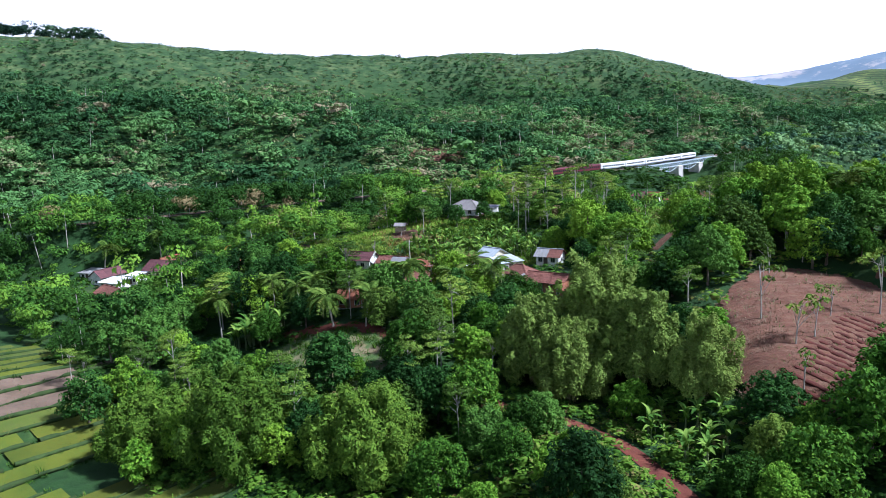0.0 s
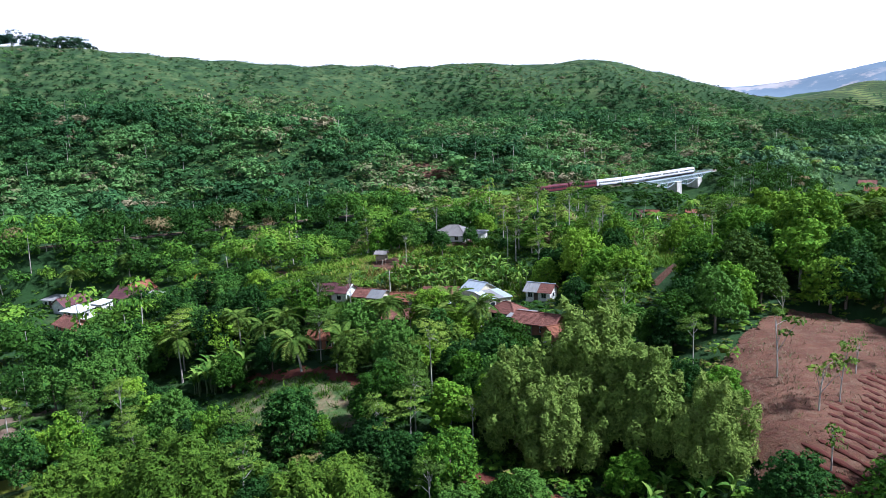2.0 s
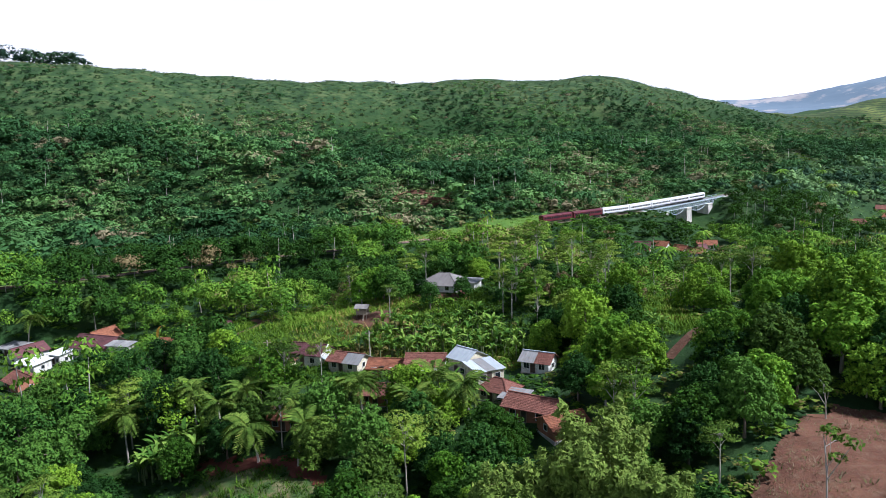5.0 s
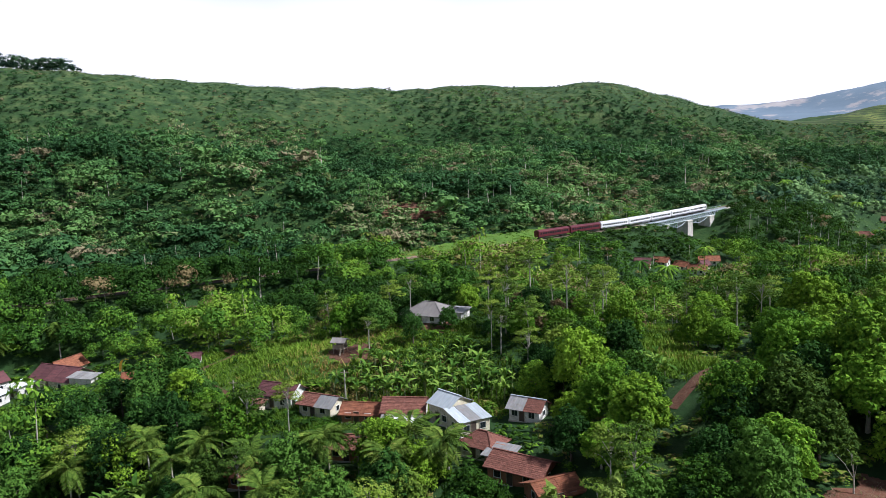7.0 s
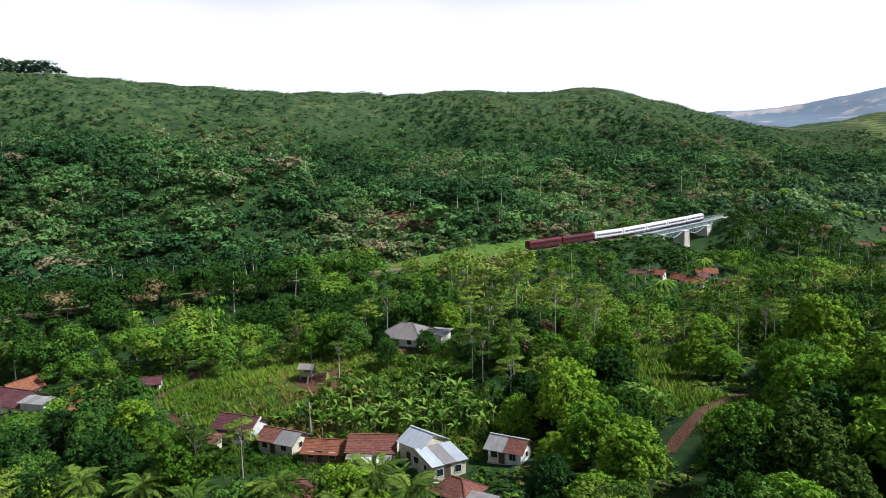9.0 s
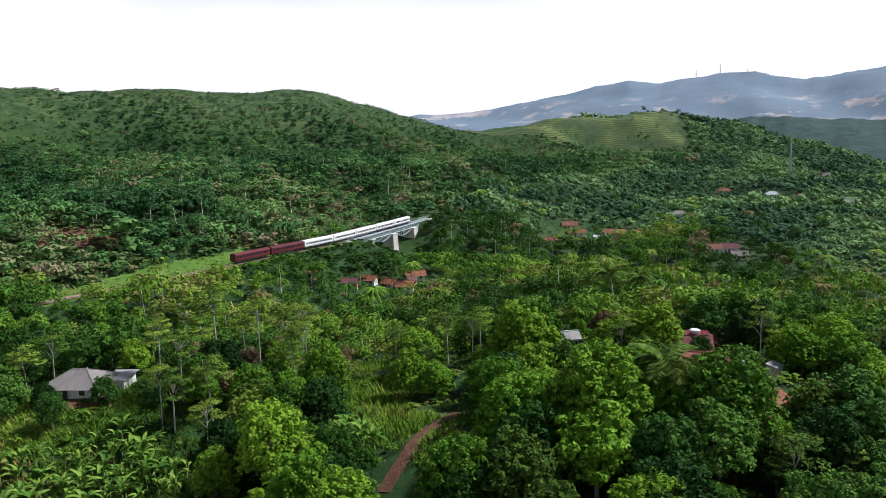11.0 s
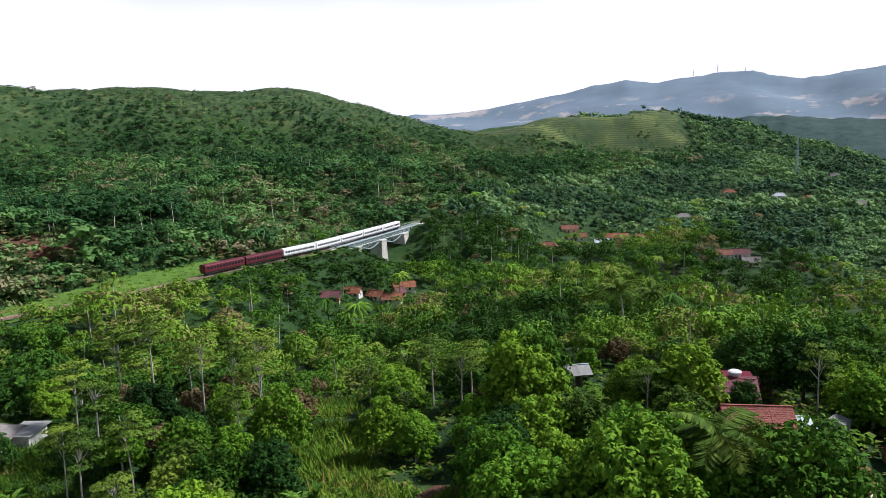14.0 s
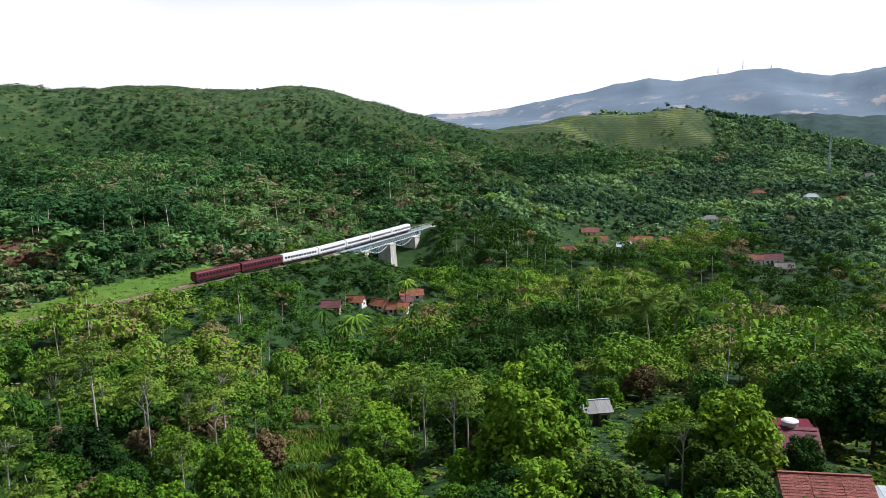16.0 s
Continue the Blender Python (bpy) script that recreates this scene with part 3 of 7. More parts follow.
def land_material():
    m, n, l, b = material("land", 0.95)
    broad, mid, fine = noise_node(n, l, 0.012, 6.0), noise_node(n, l, 0.09, 6.0, 0.65), noise_node(n, l, 0.55, 8.0, 0.78)
    greens = ramp(n, [(0.28, (0.012, 0.036, 0.006)), (0.5, (0.028, 0.07, 0.011)), (0.7, (0.075, 0.12, 0.022))])
    l.new(mid.outputs[0], greens.inputs[0])
    soil = ramp(n, [(0.56, (0, 0, 0)), (0.7, (0.7, 0.7, 0.7))])
    l.new(broad.outputs[0], soil.inputs[0])
    bare = mix_colour(n, l, soil.outputs[0], greens.outputs[0], (0.1, 0.08, 0.045))
    clumps, dark = noise_node(n, l, 0.035, 7.0, 0.75), ramp(n, [(0.36, (0, 0, 0)), (0.52, (0.85, 0.85, 0.85))])
    l.new(clumps.outputs[0], dark.inputs[0])
    bare = mix_colour(n, l, dark.outputs[0], bare, (0.016, 0.05, 0.01))
    # narrow terraces along the contours of the hill
    place, split, bend = n.new("ShaderNodeTexCoord"), n.new("ShaderNodeSeparateXYZ"), n.new("ShaderNodeMath")
    l.new(place.outputs["Object"], split.inputs[0])
    bend.operation = "MULTIPLY_ADD"
    l.new(mid.outputs[0], bend.inputs[0])
    bend.inputs[1].default_value = 5.0
    l.new(split.outputs["Z"], bend.inputs[2])
    row, wave = n.new("ShaderNodeMath"), n.new("ShaderNodeMath")
    row.operation, wave.operation = "MULTIPLY", "SINE"
    row.inputs[1].default_value = 2.4
    l.new(bend.outputs[0], row.inputs[0])
    l.new(row.outputs[0], wave.inputs[0])
    steps, high = ramp(n, [(0.45, (0, 0, 0)), (0.8, (0.3, 0.3, 0.3))]), ramp(n, [(0.3, (0, 0, 0)), (0.45, (1, 1, 1))])
    l.new(wave.outputs[0], steps.inputs[0])
    tall = n.new("ShaderNodeMath")
    tall.operation = "MULTIPLY"
    tall.inputs[1].default_value = 0.006
    l.new(split.outputs["Z"], tall.inputs[0])
    l.new(tall.outputs[0], high.inputs[0])
    on = n.new("ShaderNodeMath")
    on.operation = "MULTIPLY"
    l.new(steps.outputs[0], on.inputs[0])
    l.new(high.outputs[0], on.inputs[1])
    upland = ramp(n, [(0.36, (0.014, 0.04, 0.011)), (0.5, (0.036, 0.078, 0.021)), (0.64, (0.085, 0.12, 0.04))])
    l.new(mid.outputs[0], upland.inputs[0])
    bare = mix_colour(n, l, high.outputs[0], bare, upland.outputs[0])
    bare = mix_colour(n, l, on.outputs[0], bare, (0.022, 0.05, 0.02))
    l.new(mix_colour(n, l, 0.75, bare, fine.outputs[0], "OVERLAY"), b.inputs["Base Color"])
    k = n.new("ShaderNodeBump")
    k.inputs["Strength"].default_value, k.inputs["Distance"].default_value = 0.8, 0.4
    l.new(fine.outputs[0], k.inputs["Height"])
    l.new(k.outputs[0], b.inputs["Normal"])
    return m


LAND = land_material()
tagged(new("ground", draped("ground", axis_steps(-2800, -200, 330, 4200, 4.4, 1.022), axis_steps(-900, 40, 520, 4200, 4.4, 1.017), LAND, 0.0, under=RED_FIELD)), "rolling green valley land with grass and reddish soil", "ground", kind="structure")


def mountains():
    """A far range with cliffs, built as a strip of land that rises from the plain to a jagged crest."""
    crest = [(-400, 4000, 60), (500, 3900, 95), (1118, 3247, 128), (1246, 3200, 130), (1304, 3176, 143), (1349, 3157, 138), (1731, 2964, 210), (1929, 2836, 256), (2040, 2755, 238), (2213, 2615, 271), (2309, 2530, 266), (2454, 2384, 231), (2627, 2186, 258), (2800, 1900, 250), (3000, 1500, 200), (3100, 1000, 140)]
    c = np.array(crest, float)
    way = np.concatenate([[0], np.cumsum(np.hypot(*np.diff(c[:, :2], axis=0).T))])
    t = np.linspace(0, len(c) - 1, 340)  # even steps along the crest
    line = np.stack([np.interp(np.linspace(0, way[-1], 340), way, c[:, i]) for i in range(3)], 1)
    rng = np.random.default_rng(4)
    jag = np.convolve(rng.normal(size=340), np.hanning(11) / 2.5, "same")
    crag = np.abs(np.convolve(rng.normal(size=340), np.hanning(5) / 1.2, "same")) * np.clip((line[:, 2] - 90) / 60, 0, 1)
    soft = line[:, 2].copy()
    soft[20:-20] = np.convolve(soft, np.hanning(41) / np.hanning(41).sum(), "same")[20:-20]
    steps = np.array([0, 0.12, 0.2, 0.3, 0.36, 0.4, 0.46, 0.52, 0.6, 0.7, 0.8, 0.9, 0.96, 1.0])
    rise = np.array([-0.3, 0.0, 0.05, 0.1, 0.2, 0.36, 0.42, 0.48, 0.62, 0.7, 0.78, 0.9, 0.97, 1.0])
    out = []
    for s, h in zip(steps, rise):
        wob = 34 * np.sin(t * 2.3 + s * 5) * np.clip(t / 2 - 1, 0, 1) + 14 * np.sin(t * 5.1 + s * 7)
        scale = 0.72 + 0.28 * s
        p = line * (scale, scale, 1)
        p[:, :2] += unit(line[:, :2]) * (wob * (1 - s) * s * 3)[:, None]
        p[:, 2] = -60 + (soft * (1 - s**3) + line[:, 2] * s**3 + 60) * np.clip(h + 0.035 * np.sin(t * 3.3 + s * 11) * (s > 0.2) * (s < 0.95), -0.3, 1)
        p[:, 2] += 3.0 * jag * s**3 + 1.6 * crag * s**12
        out.append(p)
    verts, w = np.concatenate(out), 340
    i, j = np.meshgrid(np.arange(w - 1), np.arange(len(steps) - 1))
    k = (j * w + i).ravel()
    m, n, l, b = material("hazed_far_range", 0.95)
    woods, cliffs, streak = noise_node(n, l, 0.006, 5.0, 0.6), noise_node(n, l, 0.0075, 9.0, 0.7, stretch=(1, 1, 1.5)), noise_node(n, l, 0.012, 4.0, 0.6, stretch=(1, 1, 0.8))
    # Slopes carry the blue-grey of hazy air in their base colour.
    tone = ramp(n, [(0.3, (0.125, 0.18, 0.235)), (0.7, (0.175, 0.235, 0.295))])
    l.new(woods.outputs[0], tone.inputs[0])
    rock = ramp(n, [(0.3, (0.32, 0.29, 0.29)), (0.7, (0.6, 0.52, 0.47))])
    l.new(streak.outputs[0], rock.inputs[0])
    face = ramp(n, [(0.53, (0, 0, 0)), (0.6, (0.65, 0.65, 0.65))])
    l.new(cliffs.outputs[0], face.inputs[0])
    place, split, band, both = n.new("ShaderNodeTexCoord"), n.new("ShaderNodeSeparateXYZ"), ramp(n, [(0.08, (0, 0, 0)), (0.2, (1, 1, 1)), (0.55, (1, 1, 1)), (0.72, (0, 0, 0))]), n.new("ShaderNodeMath")
    rise_of = n.new("ShaderNodeMath")
    rise_of.operation, both.operation = "MULTIPLY", "MULTIPLY"
    rise_of.inputs[1].default_value = 1 / 260
    l.new(place.outputs["Object"], split.inputs[0])
    l.new(split.outputs["Z"], rise_of.inputs[0])
    l.new(rise_of.outputs[0], band.inputs[0])
    l.new(face.outputs[0], both.inputs[0])
    l.new(band.outputs[0], both.inputs[1])
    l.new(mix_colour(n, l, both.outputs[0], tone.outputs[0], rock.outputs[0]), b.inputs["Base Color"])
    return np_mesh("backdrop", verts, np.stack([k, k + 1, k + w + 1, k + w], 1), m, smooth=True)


def far_hills():
    """Low wooded hills before the range."""
    c = np.array([(700, 1750, 10), (900, 1620, 34), (1060, 1500, 52), (1250, 1350, 70), (1400, 1180, 62), (1600, 900, 66), (1750, 600, 50), (1850, 200, 40)], float)
    t = np.linspace(0, len(c) - 1, 260)
    line = np.stack([np.interp(t, np.arange(len(c)), c[:, i]) for i in range(3)], 1)
    rng = np.random.default_rng(8)
    bumps = np.convolve(rng.normal(size=260), np.hanning(7) / 2, "same")
    rows = []
    for s in np.linspace(0, 1, 9):
        p = line * (0.78 + 0.22 * s, 0.78 + 0.22 * s, 1)
        p[:, 2] = -55 + (line[:, 2] + 55) * s**0.8 + (3 * np.sin(t * 4 + s * 9) + 2.5 * bumps) * s
        rows.append(p)
    i, j = np.meshgrid(np.arange(259), np.arange(8))
    k = (j * 260 + i).ravel()
    m, n, l, b = material("far_woods_hazed", 0.95)
    # Woods tinted towards blue: haze of distance mixed into the base colour.
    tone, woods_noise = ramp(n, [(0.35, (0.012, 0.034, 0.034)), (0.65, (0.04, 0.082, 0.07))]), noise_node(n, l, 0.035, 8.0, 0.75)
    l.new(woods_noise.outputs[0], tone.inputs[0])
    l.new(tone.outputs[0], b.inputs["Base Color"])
    return np_mesh("backdrop", np.concatenate(rows), np.stack([k, k + 1, k + 261, k + 260], 1), m, smooth=True)


tagged(new("backdrop", far_hills()), "low wooded hills before the mountains, haze painted blue-green", "hills", kind="structure")


tagged(new("backdrop", mountains()), "distant mountain range with pale cliffs, haze painted blue-grey", "mountains", kind="structure")


def crest_masts():
    """Thin lattice masts on the far crest."""
    for x, y, z, h in ((2150, 2668, 268, 26), (2222, 2608, 272, 44), (2300, 2538, 267, 26)):
        r = root("radio_mast", Matrix.Translation((x, y, z - 6)), "thin radio mast on the far mountain crest", "mast", "radio masts")
        for a in (0, 2.1, 4.2):
            piece("leg", np_mesh("leg", *tube([(2.2 * math.cos(a), 2.2 * math.sin(a), 0), (0.3 * math.cos(a), 0.3 * math.sin(a), h)], [0.55, 0.3], 4), STEEL_BLUE), r)
        piece("brace", np_mesh("brace", *joined([tube([(2.2 * (1 - u) * math.cos(a), 2.2 * (1 - u) * math.sin(a), h * u), (2.2 * (0.86 - u) * math.cos(a + 2.1), 2.2 * (0.86 - u) * math.sin(a + 2.1), h * (u + 0.12))], [0.2, 0.2], 3) for u in np.arange(0, 0.8, 0.14) for a in (0, 2.1, 4.2)]), STEEL_BLUE), r)


crest_masts()


def ribbon(name, line, width, mat, lift, flat=None, step=2.0):
    p = smooth_line(line, step)
    d = unit(np.gradient(p, axis=0))
    side = np.stack([d[:, 1], -d[:, 0]], 1)
    rows = []
    for u in np.linspace(-0.5, 0.5, 5):
        q = p + side * width * u
        z = (ground(q[:, 0], q[:, 1]) if flat is None else flat) + lift - abs(u) * 0.15
        rows.append(np.column_stack([q, z + 0 * q[:, 0]]))
    w = len(p)
    i, j = np.meshgrid(np.arange(w - 1), np.arange(4))
    k = (j * w + i).ravel()
    return np_mesh(name, np.concatenate(rows), np.stack([k, k + 1, k + w + 1, k + w], 1), mat, smooth=True)


def area(name, corners, mat, lift, step=1.0, ripple=0.0):
    c = np.array(corners)
    lo, hi = c.min(0), c.max(0)
    return draped(name, np.arange(lo[0], hi[0] + step, step), np.arange(lo[1], hi[1] + step, step), mat, lift, lambda x, y: within_area(x + 0.7 * np.sin(y * 1.1), y + 0.7 * np.sin(x * 1.3), corners), ripple)


RED_PLOT = tagged(new("red_field", area("red_field", RED_FIELD, DIRT, 0.14, 0.42, 0.1)), "bare reddish-brown harvested field", "field", kind="structure")
tagged(new("clearing", area("clearing", CLEARING, SCRUB_GRASS, 0.1)), "grassy clearing with dry patches", "clearing", kind="structure")
tagged(new("earth_bank", area("earth_bank", [(-40, 149), (-37, 152), (-28, 147), (-18, 143.5), (-13, 138), (-14, 134), (-19, 140), (-28, 143.5)], TILLED, 0.3, 0.6)), "bare red earth bank along the clearing", "bank", kind="structure")
tagged(new("valley_plot", area("valley_plot", [(276, 283), (300, 281), (306, 293), (282, 297)], TILLED, 0.3)), "red-brown tilled plot in the valley", "field", kind="structure")
tagged(new("valley_meadow", area("valley_meadow", [(282, 299), (306, 296), (318, 312), (290, 316)], PADDY, 0.3)), "bright green plot in the valley", "field", kind="structure")
tagged(new("hut_meadow", area("hut_meadow", HUT_MEADOW, GRASS, 0.1)), "bright grassy slope round the hut", "meadow", kind="structure")
tagged(new("yard", area("yard", [(-4, 206), (6.5, 201.5), (9, 204.5), (9, 208), (-3, 211)], DIRT, 0.13)), "bare earth yard before the white house", "yard", kind="structure")
tagged(new("bare_earth", area("bare_earth", [(-17, 192.5), (-12, 191), (-8.5, 194), (-7.5, 198), (-11, 199.5), (-16, 197)], DIRT, 0.2, 0.6)), "trodden brown earth round the field hut", "yard", kind="structure")
tagged(new("rail_meadow", area("rail_meadow", RAIL_MEADOW, GRASS, 0.12)), "mown grass strip beside the railway", "meadow", kind="structure")
def terrace_material():
    m, n, l, b = material("hill_terraces", 0.95)
    place, split, bend, row = n.new("ShaderNodeTexCoord"), n.new("ShaderNodeSeparateXYZ"), n.new("ShaderNodeMath"), n.new("ShaderNodeMath")
    wobble, patches, fine = noise_node(n, l, 0.03, 5.0), noise_node(n, l, 0.018, 6.0, 0.65), noise_node(n, l, 0.5, 5.0, 0.7)
    l.new(place.outputs["Object"], split.inputs[0])
    bend.operation, row.operation = "MULTIPLY_ADD", "PINGPONG"
    l.new(wobble.outputs[0], bend.inputs[0])
    bend.inputs[1].default_value = 9.0
    l.new(split.outputs["Z"], bend.inputs[2])
    l.new(bend.outputs[0], row.inputs[0])
    row.inputs[1].default_value = 1.1
    lines = ramp(n, [(0.45, (0, 0, 0)), (0.9, (0.9, 0.9, 0.9))])
    l.new(row.outputs[0], lines.inputs[0])
    base = ramp(n, [(0.35, (0.03, 0.06, 0.022)), (0.5, (0.075, 0.11, 0.03)), (0.66, (0.17, 0.2, 0.05))])
    l.new(patches.outputs[0], base.inputs[0])
    c = mix_colour(n, l, lines.outputs[0], base.outputs[0], (0.03, 0.055, 0.02))
    l.new(mix_colour(n, l, 0.5, c, fine.outputs[1], "OVERLAY"), b.inputs["Base Color"])
    return m


TERRACES = terrace_material()
tagged(new("hill_terraces", draped("hill_terraces", np.arange(180, 900, 5.0), np.arange(520, 1120, 5.0), TERRACES, 0.15, lambda x, y: within_area(x + 9 * np.sin(y / 13), y + 9 * np.sin(x / 17), TERRACED))), "yellow-green terraced fields over the second hill", "terraces", kind="structure")
tagged(new("footpath", ribbon("footpath", FOOTPATH, 2.6, TILLED, 0.16)), "red earth footpath winding through trees", "path", kind="structure")
tagged(new("footpath", ribbon("footpath", FOOTPATH_RISE, 2.2, DIRT, 0.16)), "pale earth footpath on the rise", "path", kind="structure")
tagged(new("footpath", ribbon("footpath", HUT_TRACK, 1.8, DIRT, 0.16)), "red earth track down from the hut", "path", kind="structure")
tagged(new("road", ribbon("road", FAR_ROAD, 4.0, GRAVEL, 0.5)), "dull grey-brown road on the far slope", "road", kind="structure")
tagged(new("bare_bank", area("bare_bank", SCAR, DIRT, 0.25)), "bare red earth bank on the hillside", "bank", kind="structure")


def railway():
    bed = tagged(new("railway_track", ribbon("railway_track", RAIL[:7], 5.0, GRAVEL, 0.25, RAIL_Z - 0.4)), "single railway track on a brown ballast bed", "railway", kind="structure")
    tagged(new("railway_track", ribbon("railway_track", RAIL[7:], 5.0, GRAVEL, 0.25, RAIL_Z - 0.4)), "single railway track on a brown ballast bed", "railway", kind="structure")
    p = smooth_line(RAIL, 4.0)
    d = unit(np.gradient(p, axis=0))
    side = np.stack([d[:, 1], -d[:, 0]], 1)
    for s in (-0.55, 0.55):
        q = p + side * s
        v, f = tube(np.column_stack([q, np.full(len(q), RAIL_Z + 0.02)]), np.full(len(q), 0.09), 4)
        piece("rail", np_mesh("rail", v, f, RAIL_STEEL), bed)
    # earthwork under the track
    for k, rows in enumerate((RAIL[:7], RAIL[7:])):
        tagged(new("embankment", ribbon("embankment", rows, 11.0, GRASS, 0.05, RAIL_Z - 0.45)), "grassy railway embankment", "embankment", kind="structure")


railway()


def paddies():
    """Terraced plots in strips with raised bunds between."""
    along_strip, across = Vector((0.69, 0.73)), Vector((0.73, -0.69))
    start = Vector((-93, 124))
    grass_at = []
    for i in range(-6, 13):
        for j in range(-1, 3):
            a, b = -20 + 24 * j + 5 * math.sin(i * 1.7 + j), 2.5 + 24 * j + 5 * math.sin(i * 1.7 + j + 1)
            c = [start + across * (5.2 * i + u) + along_strip * v for u, v in ((0.35, a), (4.85, a), (4.85, b - 0.5), (0.35, b - 0.5))]
            mid = (c[0] + c[2]) / 2
            if not within_area(np.array([mid.x]), np.array([mid.y]), PADDIES)[0]:
                continue
            mat, word = (BROWN_PLOT, "fallow brown plot beside the rice") if 0 <= i < 3 and j < 2 else (PADDY_DARK, "wet dark green rice paddy") if (i * 5 + j * 3) % 7 in (1, 4) else (PADDY, "yellow-green rice paddy between low bunds")
            xs = np.linspace(0, 1, 8)
            U, V = np.meshgrid(xs, xs)
            pts = np.array([np.array(c[0]) * (1 - u) * (1 - v) + np.array(c[1]) * u * (1 - v) + np.array(c[2]) * u * v + np.array(c[3]) * (1 - u) * v for u, v in zip(U.ravel(), V.ravel())])
            z = ground(pts[:, 0], pts[:, 1]) * 0.85 + 0.15 * float(ground(mid.x, mid.y)) + 0.3
            k = (np.arange(7)[:, None] * 8 + np.arange(7)).ravel()
            tagged(new("rice_paddy", np_mesh("rice_paddy", np.column_stack([pts, z]), np.stack([k, k + 1, k + 9, k + 8], 1), mat, smooth=True)), word, "rice field", kind="structure")
            # bund: a low ridge of earth and grass on the downhill side
            e0, e1 = start + across * (5.2 * i + 5.1) + along_strip * a, start + across * (5.2 * i + 5.1) + along_strip * b
            line = np.array([np.array(e0) * (1 - u) + np.array(e1) * u for u in np.linspace(0, 1, 12)])
            zb = ground(line[:, 0], line[:, 1]) * 0.85 + 0.15 * float(ground(mid.x, mid.y)) + 0.28
            v, f = tube(np.column_stack([line + 0.12 * np.random.default_rng(i * 3 + j + 200).normal(size=line.shape), zb]), 0.38 + 0.13 * np.random.default_rng(i * 5 + j + 400).normal(size=12).clip(-1.5, 1.5), 6)
            tagged(new("bund", np_mesh("bund", v, f, BUND, smooth=True)), "dark grassy bund between rice plots", "bund", kind="structure")
            grass_at.append(np.repeat(line, 5, 0))
    return np.concatenate(grass_at)


BUND = worn("bund_grass", [(0.3, (0.02, 0.042, 0.009)), (0.7, (0.05, 0.082, 0.018))], 0.6, 4.0, 0.95, bump=0.6, depth=0.1)
BUND_LINES = paddies()


def soil_beds():
    """Raised beds of dark red soil at the lower edge of the field."""
    lie, up = Vector((0.63, -0.77)), Vector((0.76, 0.65))
    rng = np.random.default_rng(9)
    for i in range(19):
        c = Vector((41.5, 89.5)) + up * (1.55 * i)
        ln = 7.5 + 2.5 * math.sin(i * 0.9) + (2 if i > 8 else 0)
        u = np.linspace(-0.5, 0.5, 12)
        p = np.array([np.array(c + lie * (ln * s)) for s in u])
        v, f = tube(np.column_stack([p, ground(p[:, 0], p[:, 1]) + 0.14]), (0.52 + 0.09 * rng.normal(size=12)) * np.where(abs(u) > 0.49, 0.5, 1), 8)
        v[:, 2] = (v[:, 2] - np.repeat(ground(p[:, 0], p[:, 1]), 8)) * 0.34 + np.repeat(ground(p[:, 0], p[:, 1]), 8) + 0.03 * rng.normal(size=len(v))
        piece("soil_bed", np_mesh("soil_bed", v, f, SOIL_BED, smooth=True), RED_PLOT)


soil_beds()


# ---- plants: kinds ----
def plant_kind(name, parts, label, category):
    """A plant built once: (part name, verts, faces, material) rows under an Empty. Kept far below as a pattern until it is placed."""
    return name, [(p, np_mesh(p, v, q, m, smooth=True)) for p, v, q, m in parts], label, category


def set_plant(kind, x, y, size=1.0, turn=0.0, lift=0.0, tall=1.0, group=""):
    name, meshes, label, category = kind
    m = Matrix.LocRotScale((x, y, float(ground(x, y)) - 0.15 + lift), Euler((0, 0, turn)), (size, size, size * tall))
    r = root(name, m, label, category, group)
    for p, me in meshes:
        piece(p, me, r)
    return r


def tufted(rng, blobs, n, size, tuft, slim, count):
    """A crown whose lobes are set with small rounded tufts of leaves."""
    blobs = np.asarray(blobs, float)
    area = (blobs[:, 3:] ** 2).sum(1)
    m = count * 3
    which = rng.choice(len(blobs), m, p=area / area.sum())
    way = unit(rng.normal(size=(m, 3)))
    at = blobs[which, :3] + way * blobs[which, 3:] * 0.9
    deep = np.zeros(m, bool)
    for b in blobs:
        deep |= (((at - b[:3]) / b[3:]) ** 2).sum(1) < 0.62
    at = at[~deep & (way[:, 2] > -0.6)][:count]
    r = tuft * rng.uniform(0.7, 1.35, len(at))
    tufts = np.column_stack([at, r, r, r * 0.8])
    v, q = lobed(rng, tufts, n, size, slim=slim, core=0.0, low=-0.35, lift=0.45, wild=0.28, plain=True)
    return joined([(v, q), inner_leaves(rng, blobs, n // 3, 1.7 * size, 0.68)])


def broad_tree(seed, h, spread, leaf, bark, n=2300, size=0.5, label="", name="broadleaf_tree", slim=0.8, lobes=12, fork=0.35, count=130):
    rng = np.random.default_rng(seed)
    blobs = [(0, 0, h * 0.6, spread * 0.4, spread * 0.4, h * 0.36)]
    for i in range(lobes):
        a, u = 2 * math.pi * i * 0.618 + rng.uniform(-0.4, 0.4), (i + 0.5) / lobes
        r = spread * rng.uniform(0.17, 0.27)
        out = spread * 0.36 * (1.15 - 0.75 * u**1.5)
        blobs.append((out * math.cos(a), out * math.sin(a), h * (0.3 + 0.6 * u), r, r, r * rng.uniform(0.8, 1.15)))
    v, q = tufted(rng, blobs, n, size, spread * 0.085 * math.sqrt(130 / count), slim, count)
    tv, tq = limbs(rng, h * 0.75, 0.018 * h + 0.05, fork, [b[:3] for b in blobs[1:6]])
    return plant_kind(name, [("trunk", tv, tq, bark), ("crown", v, q, leaf)], label, "tree")


